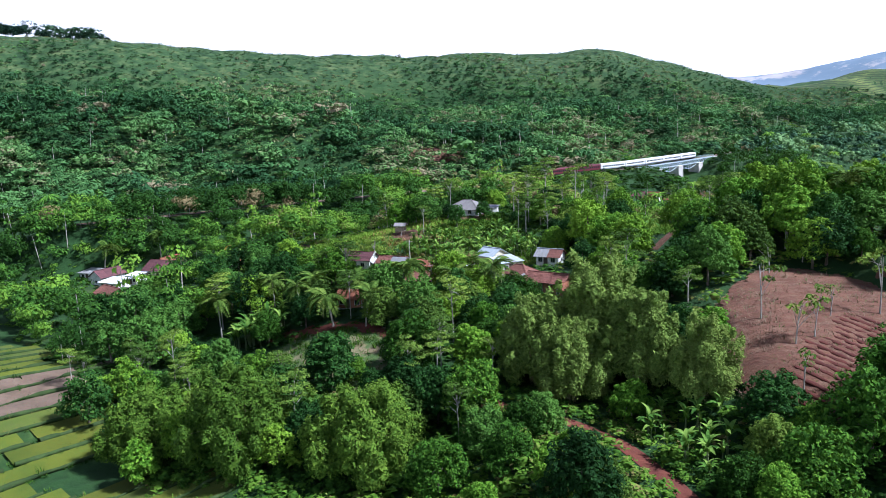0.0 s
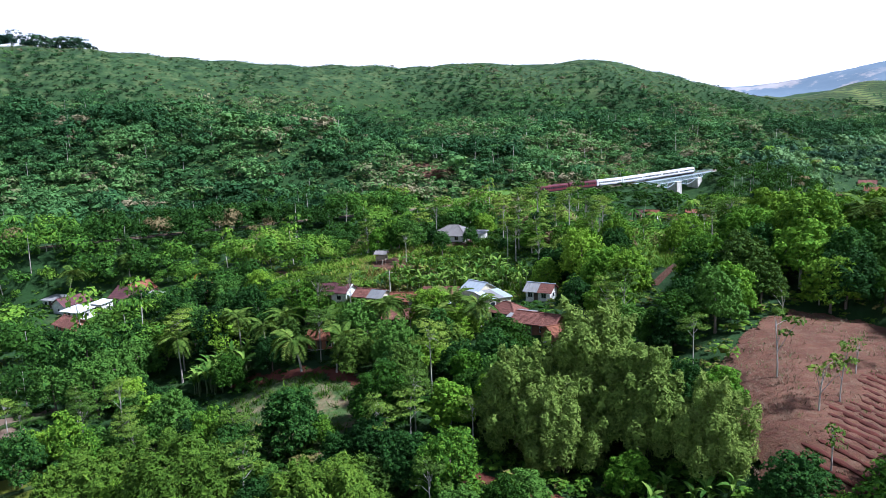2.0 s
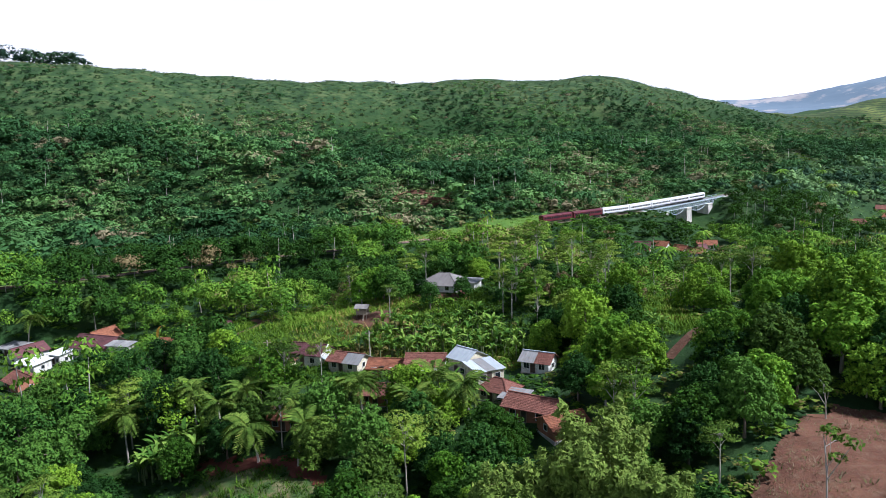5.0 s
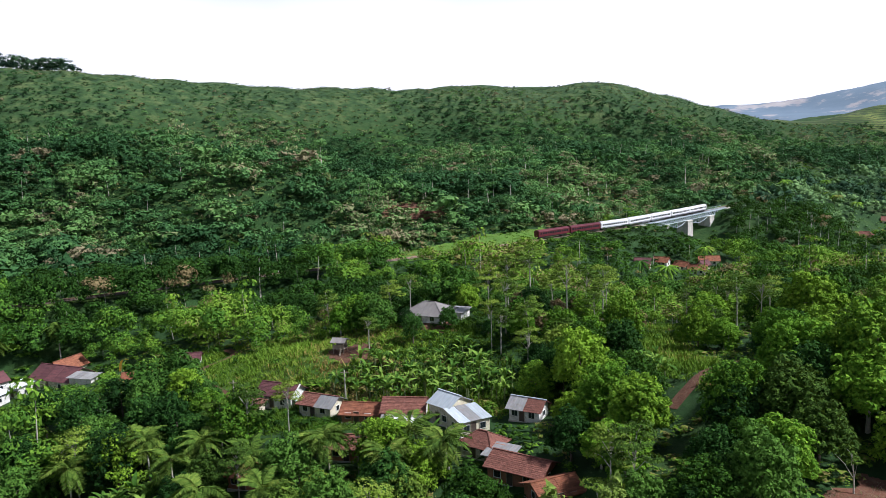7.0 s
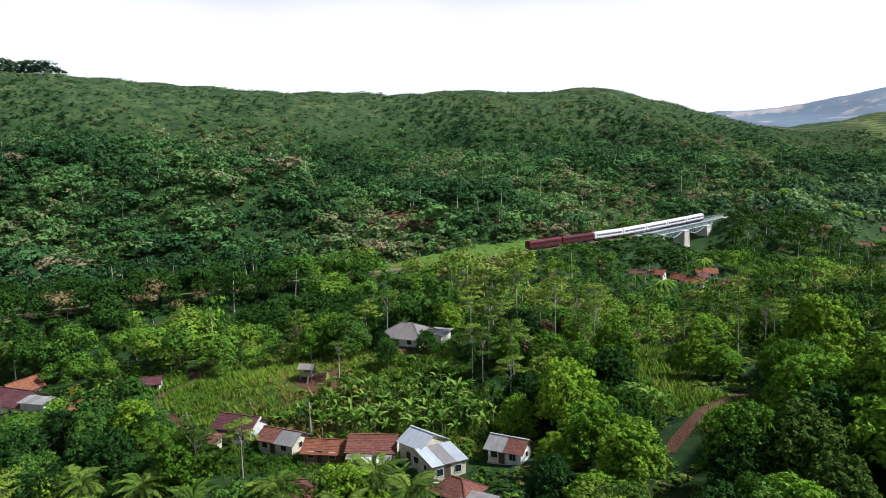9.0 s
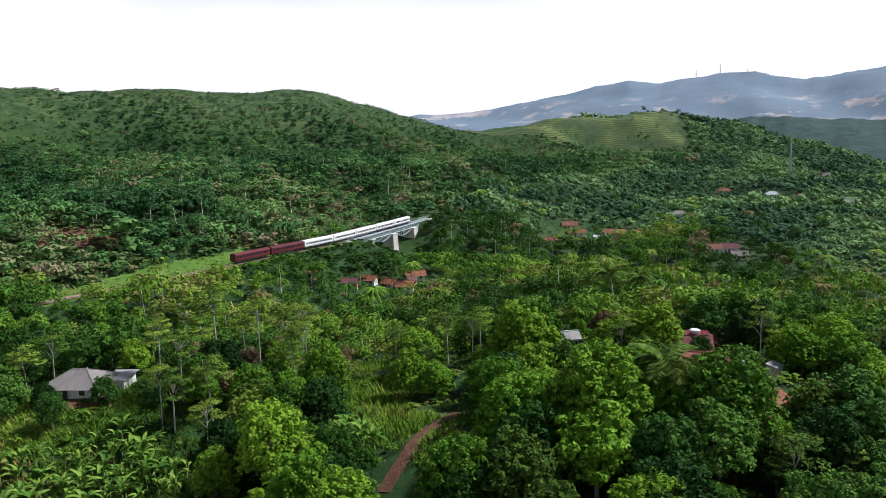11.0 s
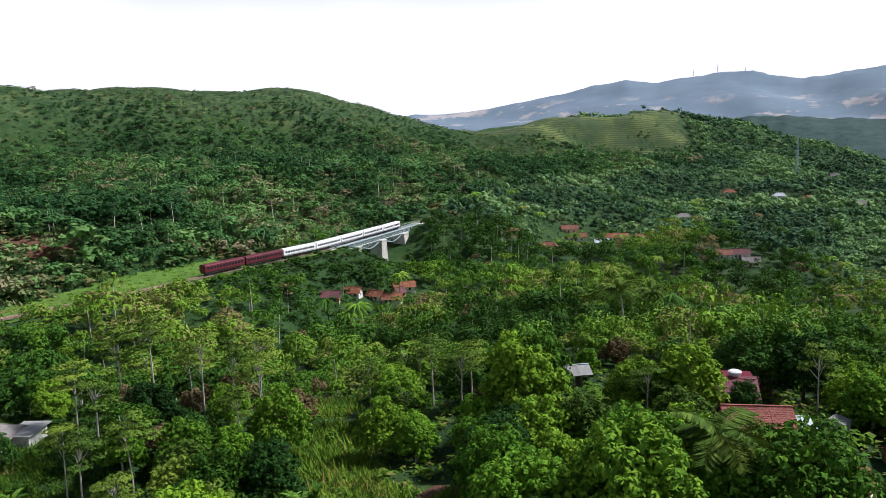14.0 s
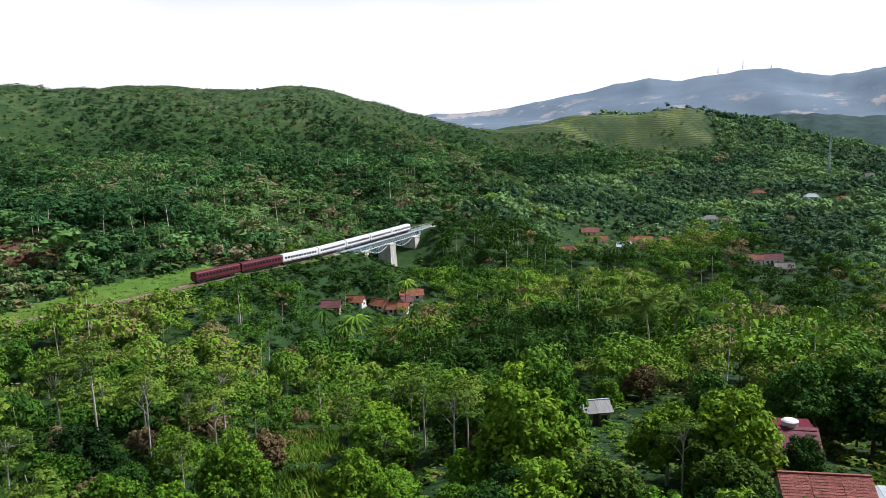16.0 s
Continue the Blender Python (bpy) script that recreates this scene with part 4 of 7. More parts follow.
def tall_tree(seed, h, spread, leaf, n=1500, label="", name="tall_tree"):
    rng = np.random.default_rng(seed)
    blobs = []
    for i in range(13):
        a, u = rng.uniform(0, 6.28), rng.uniform(0, 1)
        r = spread * rng.uniform(0.16, 0.27)
        reach = spread * 0.36 * (1.1 - 0.7 * u)
        blobs.append((reach * math.cos(a), reach * math.sin(a), h * (0.6 + 0.38 * u), r, r, r * 0.2))
    v, q = lobed(rng, blobs, n, 0.44, lift=1.1, wild=0.4, core=0.0, slim=0.75, low=-0.7, plain=True)
    tv, tq = limbs(rng, h * 0.9, 0.008 * h + 0.03, 0.55, [b[:3] for b in blobs[:9]], 0.6)
    return plant_kind(name, [("trunk", tv, tq, BARK_PALE), ("crown", v, q, leaf)], label, "tree")


def bamboo(seed, h, spread, leaf, label, n=17000):
    """A clump of arching culms whose drooping sprays make a ragged dome with feathery plumes on top."""
    rng = np.random.default_rng(seed)
    blobs, stems = [(0, 0, h * 0.5, spread * 0.3, spread * 0.3, h * 0.36)], []
    for i in range(26):
        a, u = 2.4 * i + rng.uniform(-0.3, 0.3), ((i + 0.5) / 26) ** 0.55
        reach = spread * 0.5 * u * rng.uniform(0.7, 0.96)
        top = h * (0.97 - 0.6 * u**2.4) * rng.uniform(0.86, 1.07)
        r = spread * rng.uniform(0.075, 0.12)
        out = np.array((math.cos(a), math.sin(a), 0))
        blobs.append((*(out * reach)[:2], top - r * 0.8, r, r, r * rng.uniform(1.0, 1.6)))
        blobs.append((*(0.86 * reach * out)[:2], top * 0.5, r * 1.25, r * 1.25, top * 0.3))
        for k in range(2):  # plumes that stand over the dome and bend outwards
            p = out * reach * rng.uniform(0.8, 1.12) + 0.06 * spread * rng.normal(size=3)
            blobs.append((p[0], p[1], top + r * rng.uniform(-0.2, 0.55), r * 0.42, r * 0.42, r * rng.uniform(0.5, 0.9)))
        s = np.linspace(0, 1, 7)[:, None]
        stems.append(tube(out * reach * (0.2 + 0.8 * s**2.2) + np.array((0, 0, 1)) * (top * 1.04 * np.sin(s * 1.75) / math.sin(1.55) - 0.3 * (s == 0)), 0.09 * (1.05 - s[:, 0]), 4))
    v, q = lobed(rng, blobs, n, 0.44, lift=0.4, wild=0.4, slim=0.42, low=-0.6, core=0.0, droop=0.7, plain=True)
    v, q = joined([(v, q), inner_leaves(rng, blobs, n // 5, 0.85, 0.75)])
    return plant_kind("bamboo_clump", [("culm", tv, tq, BARK_BAMBOO) for tv, tq in stems] + [("crown", v, q, leaf)], label, "bamboo")


BARK_BAMBOO = worn("bamboo_stem", [(0.3, (0.2, 0.2, 0.08)), (0.7, (0.36, 0.33, 0.15))], 1.5, 8.0)
LEAFY = "leafy green broadleaf tree with a dense rounded crown"
BROADS = [broad_tree(10 + i, h, s, LEAF_BROAD, BARK_BROWN, label=LEAFY, lobes=11 + i) for i, (h, s) in enumerate([(11, 10), (13, 11), (9, 8.5), (12, 8.5)])]
DARKS = [broad_tree(30 + i, h, s, LEAF_DARK, BARK_BROWN, label="dark green dense-crowned tree", name="shade_tree", lobes=11 + i, size=0.48) for i, (h, s) in enumerate([(11, 9.5), (13, 10), (9, 8)])]
BRIGHTS = [broad_tree(40 + i, h, s, LEAF_BRIGHT, BARK_PALE, n=1800, label="young tree with bright yellow-green leaves", name="young_tree", lobes=10 + i) for i, (h, s) in enumerate([(9, 6.5), (11, 7.5), (7, 5.5)])]
FINE = [broad_tree(100 + i, h, s, leaf, BARK_BROWN, n=4600, size=0.43, label=LEAFY, lobes=14 + i % 3, count=260) for i, (h, s, leaf) in enumerate([(11, 10, LEAF_BROAD), (12, 10.5, LEAF_BROAD), (10, 9, LEAF_FEATHER)])]
FINE_DARK = [broad_tree(110 + i, h, s, LEAF_DARK, BARK_BROWN, n=4600, size=0.42, label="dark green dense-crowned tree", name="shade_tree", lobes=14, count=260) for i, (h, s) in enumerate([(11, 9.5), (12, 10)])]
FINE_BRIGHT = [broad_tree(120 + i, h, s, leaf, BARK_PALE, n=4300, size=0.42, label=lab, name="young_tree", lobes=13, count=240) for i, (h, s, leaf, lab) in enumerate([(11, 9, LEAF_YELLOW, "rounded tree with dense yellow-green leaves"), (10, 8, LEAF_BRIGHT, "young tree with bright yellow-green leaves")])]
DOMES = [broad_tree(140 + i, h, s, leaf, BARK_BROWN, n=6800, size=0.44, label=lab, name="mango_tree", lobes=20, count=380, slim=0.7) for i, (h, s, leaf, lab) in enumerate([(13, 11, LEAF_BRIGHT, "large dome-crowned tree with glossy light green leaves"), (14, 10, LEAF_BROAD, "tall dome-crowned tree with glossy green leaves"), (12, 11, LEAF_BRIGHT, "large dome-crowned tree with light green leaves")])]
DRY = [broad_tree(130 + i, h, s, LEAF_DRY, BARK_BROWN, n=2200, size=0.4, label="small tree with brown withered leaves", name="withered_tree", lobes=9, count=110) for i, (h, s) in enumerate([(7, 5.5), (6, 6)])]
TALLS = [tall_tree(50 + i, h, s, LEAF_FEATHER, label="tall slender tree with pale trunk and airy crown") for i, (h, s) in enumerate([(15, 8), (17, 9), (13, 7)])]
BAMBOOS = [bamboo(60 + i, h, s, LEAF_BAMBOO, "arching green bamboo clump with drooping leaves") for i, (h, s) in enumerate([(11, 17), (13, 18)])]
PALE_BAMBOOS = [bamboo(70 + i, h, s, LEAF_DRYBAMBOO, "tall pale yellow-green bamboo clump") for i, (h, s) in enumerate([(15, 14), (13, 13)])]


def palm_kind(seed, h):
    """Meshes of a coconut palm: a bent ringed trunk and a few forms of frond."""
    rng = np.random.default_rng(seed)
    bend = rng.uniform(0.6, 1.8)
    u = np.linspace(0, 1, 8)
    top = np.array((bend, 0, h))
    tv, tq = tube(np.stack([bend * u**1.7, 0 * u, h * u - 0.4 * (u == 0)], 1), 0.2 - 0.09 * u + 0.12 * (u == 0), 7)
    fronds = []
    for f in range(3):
        ln, droop = rng.uniform(3.6, 4.4), rng.uniform(1.1, 1.7)
        s = np.linspace(0, 1, 8)
        spine = np.stack([ln * s, 0 * s, 0.5 * ln * s - droop * 0.62 * ln * s**2.2], 1)
        pieces = [tube(spine, 0.06 * (1.1 - s), 3)]
        k = np.repeat(np.linspace(0.12, 1.0, 26), 2)
        side = np.tile((1.0, -1.0), 26)
        at = np.stack([np.interp(k, s, spine[:, 0]), 0 * k, np.interp(k, s, spine[:, 2])], 1)
        leaf = 1.15 * np.sin(np.clip(k * 2.6 + 0.35, 0, math.pi)) ** 0.7 + 0.25
        way = unit(np.stack([0.55 + 0 * k, side, -0.5 - 0.35 * rng.random(52)], 1))
        nor = unit(np.cross(way, (1, 0, 0)) * side[:, None] + 0.2 * rng.normal(size=(52, 3)))
        nor = unit(nor - way * (nor * way).sum(1, keepdims=True))
        pieces = [(pieces[0][0], np.concatenate([pieces[0][1][:, :3], pieces[0][1][:, [0, 2, 3]]])), cards(at + way * leaf[:, None] / 2, nor, way, leaf, 0.26 + 0 * leaf, 0.1)]
        fv, fq = joined(pieces)
        fronds.append(np_mesh("frond", fv, fq, LEAF_PALM))
    bunch = [tuple(b) for b in np.array([(0.25 * math.cos(a), 0.25 * math.sin(a), -0.3) for a in (0, 1.6, 3.2, 4.7)])]
    nv, nq = joined([(ball(6, 4)[0] * 0.17 + b, ball(6, 4)[1]) for b in bunch])
    return np_mesh("trunk", tv, tq, BARK_PALE, smooth=True), fronds, np_mesh("coconuts", nv, nq, NUT, smooth=True), top


NUT = worn("coconut_husk", [(0.3, (0.12, 0.14, 0.03)), (0.7, (0.25, 0.2, 0.06))], 4.0, 20.0)
PALM_KINDS = [palm_kind(80 + i, h) for i, h in enumerate((7.6, 9.2, 6.4))]


def set_palm(x, y, i, turn, size=1.0, seed=0):
    trunk, fronds, nuts, top = PALM_KINDS[i % 3]
    rng = random.Random(seed * 77 + i)
    r = root("coconut_palm", Matrix.LocRotScale((x, y, float(ground(x, y))), Euler((0, 0, turn)), (size,) * 3), "coconut palm with a slender bent trunk and drooping fronds", "palm", "coconut palms")
    piece("trunk", trunk, r)
    piece("coconuts", nuts, r, Matrix.Translation(top))
    n = 17
    for k in range(n):
        rise = rng.uniform(-0.55, 0.75)
        piece("frond", fronds[k % 3], r, Matrix.Translation(top) @ Euler((rng.uniform(-0.3, 0.3), -rise, 2.4 * k + rng.uniform(-0.2, 0.2))).to_matrix().to_4x4())
    return r


def banana_leaf(seed):
    rng = np.random.default_rng(seed)
    s = np.linspace(0, 1, 8)
    ln = rng.uniform(2.4, 3.1)
    mid = np.stack([ln * s * (1 - 0.15 * s), 0 * s, ln * (0.62 * s - 0.75 * s**2.4)], 1)
    half = 0.23 * np.sin(np.clip(s * 1.15 + 0.08, 0, 1.23) / 1.23 * math.pi) ** 0.6 + 0.02
    left, right = mid + np.stack([0 * s, half, 0.14 * half], 1), mid + np.stack([0 * s, -half, 0.14 * half], 1)
    verts = np.stack([left, mid, right], 1).reshape(-1, 3)
    faces = [(3 * i + j, 3 * i + j + 1, 3 * i + j + 4, 3 * i + j + 3) for i in range(7) for j in (0, 1)]
    return np_mesh("leaf", verts, faces, LEAF_BANANA, smooth=True)


BANANA_LEAVES = [banana_leaf(i) for i in range(4)]
STALK = worn("banana_stalk", [(0.3, (0.1, 0.16, 0.05)), (0.7, (0.25, 0.27, 0.12))], 1.0, 6.0)
BANANA_STALK = np_mesh("stalk", *tube([(0, 0, -0.2), (0.03, 0, 1.2), (0, 0.05, 2.4)], [0.16, 0.13, 0.08], 7), STALK, smooth=True)


def set_banana(x, y, turn, size, seed):
    rng = random.Random(seed)
    r = root("banana_plant", Matrix.LocRotScale((x, y, float(ground(x, y))), Euler((0, 0, turn)), (size,) * 3), "banana plant with broad arching light green leaves", "banana plant", "banana plants")
    piece("stalk", BANANA_STALK, r)
    for k in range(8):
        piece("leaf", BANANA_LEAVES[k % 4], r, Matrix.Translation((0, 0, 2.3)) @ Euler((rng.uniform(-0.4, 0.4), rng.uniform(-1.3, -0.35), 2.4 * k)).to_matrix().to_4x4() @ Matrix.Scale(rng.uniform(0.8, 1.15), 4))
    return r


# ---- woods that nobody could count ----
def crown_patterns(seed, n, kinds, flat=0.7, core=3, size=0.27, tall=False, sunk=0.0, heart=0.65, coarse=(5, 4)):
    rng, out = np.random.default_rng(seed), []
    for i in range(kinds):
        if tall:
            blobs = [(rng.normal() * 0.12, rng.normal() * 0.12, z, r, r, 0.07) for z, r in zip(rng.uniform(0.55, 0.98, 5), rng.uniform(0.16, 0.34, 5))]
        else:
            blobs = [(0, 0, 0.68, 0.3, 0.3, 0.28)] + [(0.3 * math.cos(a), 0.3 * math.sin(a), rng.uniform(0.42, 0.85), r, r, r * flat) for a, r in zip(rng.uniform(0, 6.28, 5), rng.uniform(0.14, 0.26, 5))]
        pieces = [lobed(rng, blobs, n, size * math.sqrt(60 / n), core=0.0, low=-0.3, wild=0.28, lift=0.5, slim=0.85, plain=True)]
        if n > 60 and not tall:
            pieces.append(inner_leaves(rng, blobs, n // 3, 1.6 * size * math.sqrt(60 / n), 0.74))
        for k, b in enumerate(blobs[:core]):  # leafy hearts
            cv, cq = ball(7, 5) if k == 0 and n > 100 else ball(*coarse)
            pieces.append((np.array(b[:3]) + cv * b[3:] * heart * (1 + 0.2 * rng.normal(size=(len(cv), 1))), cq))
        v, q = joined(pieces)
        v[:, 2] -= sunk
        out.append((v, q))
    return out


def grove_of(x, y):
    """-1 to 1: patches of kindred trees, tens of metres wide."""
    u = np.sin(x / 29 + 1.9 * np.sin(y / 43 + 0.4)) + np.sin(y / 24 + 1.6 * np.sin(x / 37)) + 0.7 * np.sin(x / 11 + y / 13 + 1.2 * np.sin(y / 9))
    return np.tanh(1.1 * u)


def woods(name, label, xs, ys, heights, spreads, patterns, mat, seed):
    """Many trees as one mesh of leaf sprays."""
    rng = np.random.default_rng(seed)
    zs = ground(xs, ys)
    which, turn, tone = rng.integers(0, len(patterns), len(xs)), rng.uniform(0, 6.28, len(xs)), rng.beta(1.3, 1.6, len(xs))
    grove = grove_of(xs, ys)
    tone = np.clip(0.65 * tone + 0.17 + 0.5 * grove, 0, 1)
    tone = np.clip(tone - 0.3 * np.clip((-30 - xs) / 60, 0, 1) * (ys < 330), 0, 1)  # darker kinds on the low western ground
    withered = np.sin(xs / 19 + 2.0) * np.sin(ys / 23 + 0.7 * np.sin(xs / 31)) > 0.86
    tone = np.where(rng.random(len(xs)) < np.where(withered, 0.35, 0.012), 1.35, tone)
    verts, faces, tint, n = [], [], [], 0
    for p, (v, q) in enumerate(patterns):
        at = np.flatnonzero(which == p)
        if not len(at):
            continue
        c, s = np.cos(turn[at])[:, None], np.sin(turn[at])[:, None]
        w, h = spreads[at][:, None], heights[at][:, None]
        pts = np.stack([xs[at][:, None] + w * (v[:, 0] * c - v[:, 1] * s), ys[at][:, None] + w * (v[:, 0] * s + v[:, 1] * c), zs[at][:, None] + h * v[:, 2]], 2)
        verts.append(pts.reshape(-1, 3))
        faces.append((q[None] + (n + len(v) * np.arange(len(at)))[:, None, None]).reshape(-1, 3))
        tint.append(np.repeat(tone[at], len(v)))
        n += len(v) * len(at)
    return tagged(new(name, np_mesh(name, np.concatenate(verts), np.concatenate(faces), mat, np.concatenate(tint), smooth=True)), label, "woods", kind="stuff")


def blade_patterns(seed, n, kinds, wide=0.09):
    """Tufts of upright, arching blades."""
    rng, out = np.random.default_rng(seed), []
    for i in range(kinds):
        a, lean = rng.uniform(0, 6.28, n), rng.uniform(0.15, 0.75, n)
        foot = np.stack([0.32 * rng.normal(size=n), 0.32 * rng.normal(size=n), np.full(n, -0.08)], 1)
        way = np.stack([np.cos(a) * lean, np.sin(a) * lean, np.ones(n)], 1) * rng.uniform(0.5, 1.1, (n, 1))
        side = np.stack([-np.sin(a), np.cos(a), 0 * a], 1) * wide * rng.uniform(0.6, 1.4, (n, 1))
        v = np.stack([foot - side, foot + side, foot + way], 1).reshape(-1, 3)
        out.append((v, np.arange(3 * n).reshape(-1, 3)))
    return out


def trunks(name, label, xs, ys, heights, radius, reach, seed):
    """Pale slender trunks of the woods, one mesh."""
    rng = np.random.default_rng(seed)
    zs, n = ground(xs, ys), len(xs)
    lean = rng.normal(size=(n, 2)) * 0.05
    ring = 2 * math.pi * np.arange(3) / 3
    rows = []
    for u, k in ((-0.04, 1.2), (0.5, 0.85), (1.0, 0.5)):
        h = heights * reach * u
        r = radius * heights * k
        rows.append(np.stack([xs[:, None] + (lean[:, :1] * h[:, None]) + r[:, None] * np.cos(ring), ys[:, None] + (lean[:, 1:] * h[:, None]) + r[:, None] * np.sin(ring), (zs + h)[:, None] + 0 * ring], 2))
    verts = np.stack(rows, 1).reshape(-1, 3)
    one = np.array([(3 * i + k, 3 * i + (k + 1) % 3, 3 * i + 3 + (k + 1) % 3, 3 * i + 3 + k) for i in (0, 1) for k in range(3)])
    faces = (one[None] + 9 * np.arange(n)[:, None, None]).reshape(-1, 4)
    return tagged(new(name, np_mesh(name, verts, faces, BARK_PALE, smooth=True)), label, "tree trunks", kind="stuff")


def palm_pattern(seed):
    """A small coconut palm for the distance: trunk and bent fronds."""
    rng = np.random.default_rng(seed)
    tv, tq = tube([(0, 0, -0.03), (0.05, 0, 0.4), (0.12, 0, 0.8)], [0.018, 0.013, 0.01], 3)
    pieces = [(tv, np.concatenate([tq[:, :3], tq[:, [0, 2, 3]]]))]
    for i in range(20):
        a, up = 2.4 * i, rng.uniform(-0.25, 0.6)
        out, side = np.array((math.cos(a), math.sin(a), 0)), np.array((-math.sin(a), math.cos(a), 0))
        s = np.linspace(0, 1, 4)[:, None]
        mid = np.array((0.12, 0, 0.8)) + out * 0.34 * s + np.array((0, 0, 1)) * 0.3 * (up * s - 0.75 * s**2)
        w = 0.03 * np.array([0.4, 1.0, 0.9, 0.1])[:, None]
        drop = np.array((0, 0, -1.0)) * w * 0.8
        for sign in (-1, 1):
            v = np.stack([mid, mid + sign * side * w + drop], 1).reshape(-1, 3)
            pieces.append((v, np.array([(2 * k + m, 2 * k + 1 + m, 2 * k + 2) if m == 0 else (2 * k + 1, 2 * k + 3, 2 * k + 2) for k in range(3) for m in (0, 1)])))
    return joined(pieces)


def scatter(seed, x0, y0, x1, y1, step):
    """Places on a shaken grid."""
    rng = np.random.default_rng(seed)
    X, Y = np.meshgrid(np.arange(x0, x1, step), np.arange(y0, y1, step))
    return X.ravel() + rng.uniform(-0.5, 0.5, X.size) * step * 1.1, Y.ravel() + rng.uniform(-0.5, 0.5, X.size) * step * 1.1, rng


def cleared(x, y, room=1.0):
    """Where no tree may stand."""
    out = (off_line(x, y, [(-12, 320), *RAIL[3:8]]) < 6 + room) | (off_line(x, y, RAIL[:4]) < 1.5 + room) | (off_line(x, y, RAIL[7:]) < 3 + room)
    for a in (RED_FIELD, RICE, CLEARING, HUT_MEADOW, HOUSE_YARD, RAIL_MEADOW, SCAR):
        out |= within_area(x, y, a)
    for a in (FOOTPATH, FOOTPATH_RISE, HUT_TRACK):
        out |= off_line(x, y, a) < 1.6 + room
    for hx, hy, r in HOUSE_SPOTS:
        out |= np.hypot(x - hx, y - hy) < r + room
    for hx, hy, r in GLADES + SLOPE_OPENINGS:
        out |= np.hypot(x - hx, y - hy) < r
    for a in OPEN_VIEWS:
        out |= off_line(x, y, a) < 4.0
    out |= off_line(x, y, FAR_ROAD) < 7
    out |= off_line(x, y, [(px - 10, py - 16) for px, py in FAR_ROAD[1:4]]) < 9
    for a in VILLAGE_VIEWS + FAR_VILLAGE_VIEWS:
        out |= off_line(x, y, a) < 6.5
    return out | low_ground(x, y)


def low_ground(x, y):
    """In front of the track and the bridge only low growth stands."""
    before = y < rail_y(x)
    return before & (((off_line(x, y, RAIL[:7]) < 17 + 10 * np.sin(x * 7.3 + y * 3.1) ** 2 + 9 * (x > 38)) & (x > -10)) | ((off_line(x, y, RAIL[6:8]) < 34) & (x < 146)))


def rail_y(x):
    """Where the track runs, by x."""
    return np.interp(x, [p[0] for p in RAIL], [p[1] for p in RAIL])


def in_sight(x, y, room=0.0):
    """A generous wedge of land that the flight looks over."""
    turn = np.degrees(np.arctan2(x - 20, y - 20))
    return (turn > -40 - room) & (turn < 62 + room)


def uphill(x, y):
    """0 at the railway, 1 on the long crest."""
    a, b = off_line(x, y, RAIL), along(x, y, SPINES[3])[0]
    above = y > rail_y(x)
    return np.where(above, a / (a + b + 1e-6), 0.0)


# house, hut and shed places with the room that they need
HAMLET_SPOTS = [(3.65, 210.9, 6.5), (10.6, 211.3, 3), (-14, 196, 3.5), (-1, 171, 5.5), (7, 168, 4.5), (11, 163, 4.5), (21, 165, 5), (-8, 173, 5), (-15, 177, 5), (-25, 183, 5.5), (21.7, 140, 5), (18, 146.5, 5), (15, 152, 3), (12, 155, 4), (97, 164, 6), (104, 176, 5), (97.5, 207, 4), (95.3, 149, 4), (88.1, 145, 3.5), (108.6, 161.3, 3), (108.8, 151.8, 4), (104, 183.5, 4), (-90, 225, 9), (-101, 217, 5)]
OUTER_SPOTS = [(-107, 222, 5), (-96, 203, 5), (-58.5, 200.5, 4), (-52.5, 214.5, 3.5), (-60.5, 188, 3), (84, 345, 5), (96, 357, 5), (104, 357, 4), (108, 353, 5), (117, 367, 5), (272, 500, 7), (268, 490, 6), (234, 461, 6), (278, 473, 7), (292, 480, 7), (299, 468, 6), (299, 396, 4), (304, 389, 4), (461, 572, 8), (468, 527, 8), (474, 506, 8), (363, 506, 8), (-22, 155, 3), (-6, 158, 4)]
HOUSE_SPOTS = HAMLET_SPOTS + OUTER_SPOTS
NEAR_STRIPS = [[(-34, 176), (-24, 172), (0, 160), (10, 154), (28, 150), (32, 162), (26, 170), (10, 172), (-20, 188), (-34, 190)], [(-125, 190), (-80, 190), (-70, 215), (-84, 234), (-125, 236)], [(-76, 205), (-44, 200), (-44, 222), (-74, 226)], [(-8, 188), (12, 184), (18, 204), (-8, 204)], [(84, 150), (100, 142), (112, 152), (113, 188), (106, 202), (92, 178)], [(80, 178), (100, 178), (113, 214), (96, 216)]]
FAR_STRIPS = [[(70, 312), (118, 322), (128, 366), (78, 352)], [(216, 432), (298, 432), (314, 470), (292, 500), (262, 512), (226, 472)], [(284, 368), (308, 368), (316, 394), (296, 402)], [(128, 232), (160, 232), (158, 268), (132, 272)], [(48, 212), (66, 208), (66, 226), (50, 230)]]
LOW_STRIPS = NEAR_STRIPS + FAR_STRIPS
BAMBOO_SPOTS = [(-13, 94), (-31, 100), (-47, 108), (12, 112), (21, 114), (27, 108), (33, 98), (16, 107), (24, 116)]
PALM_SPOTS = [(-45, 163), (-40.5, 161), (-25, 144.5), (-18, 141), (-9, 149), (3.6, 154), (-12, 150), (-33, 152), (-30, 160), (-2, 146), (-52, 158), (8, 150), (74.8, 147.8), (140.7, 254.2), (144, 278.9), (-112, 232), (-96, 238), (-20, 152), (153, 262)]
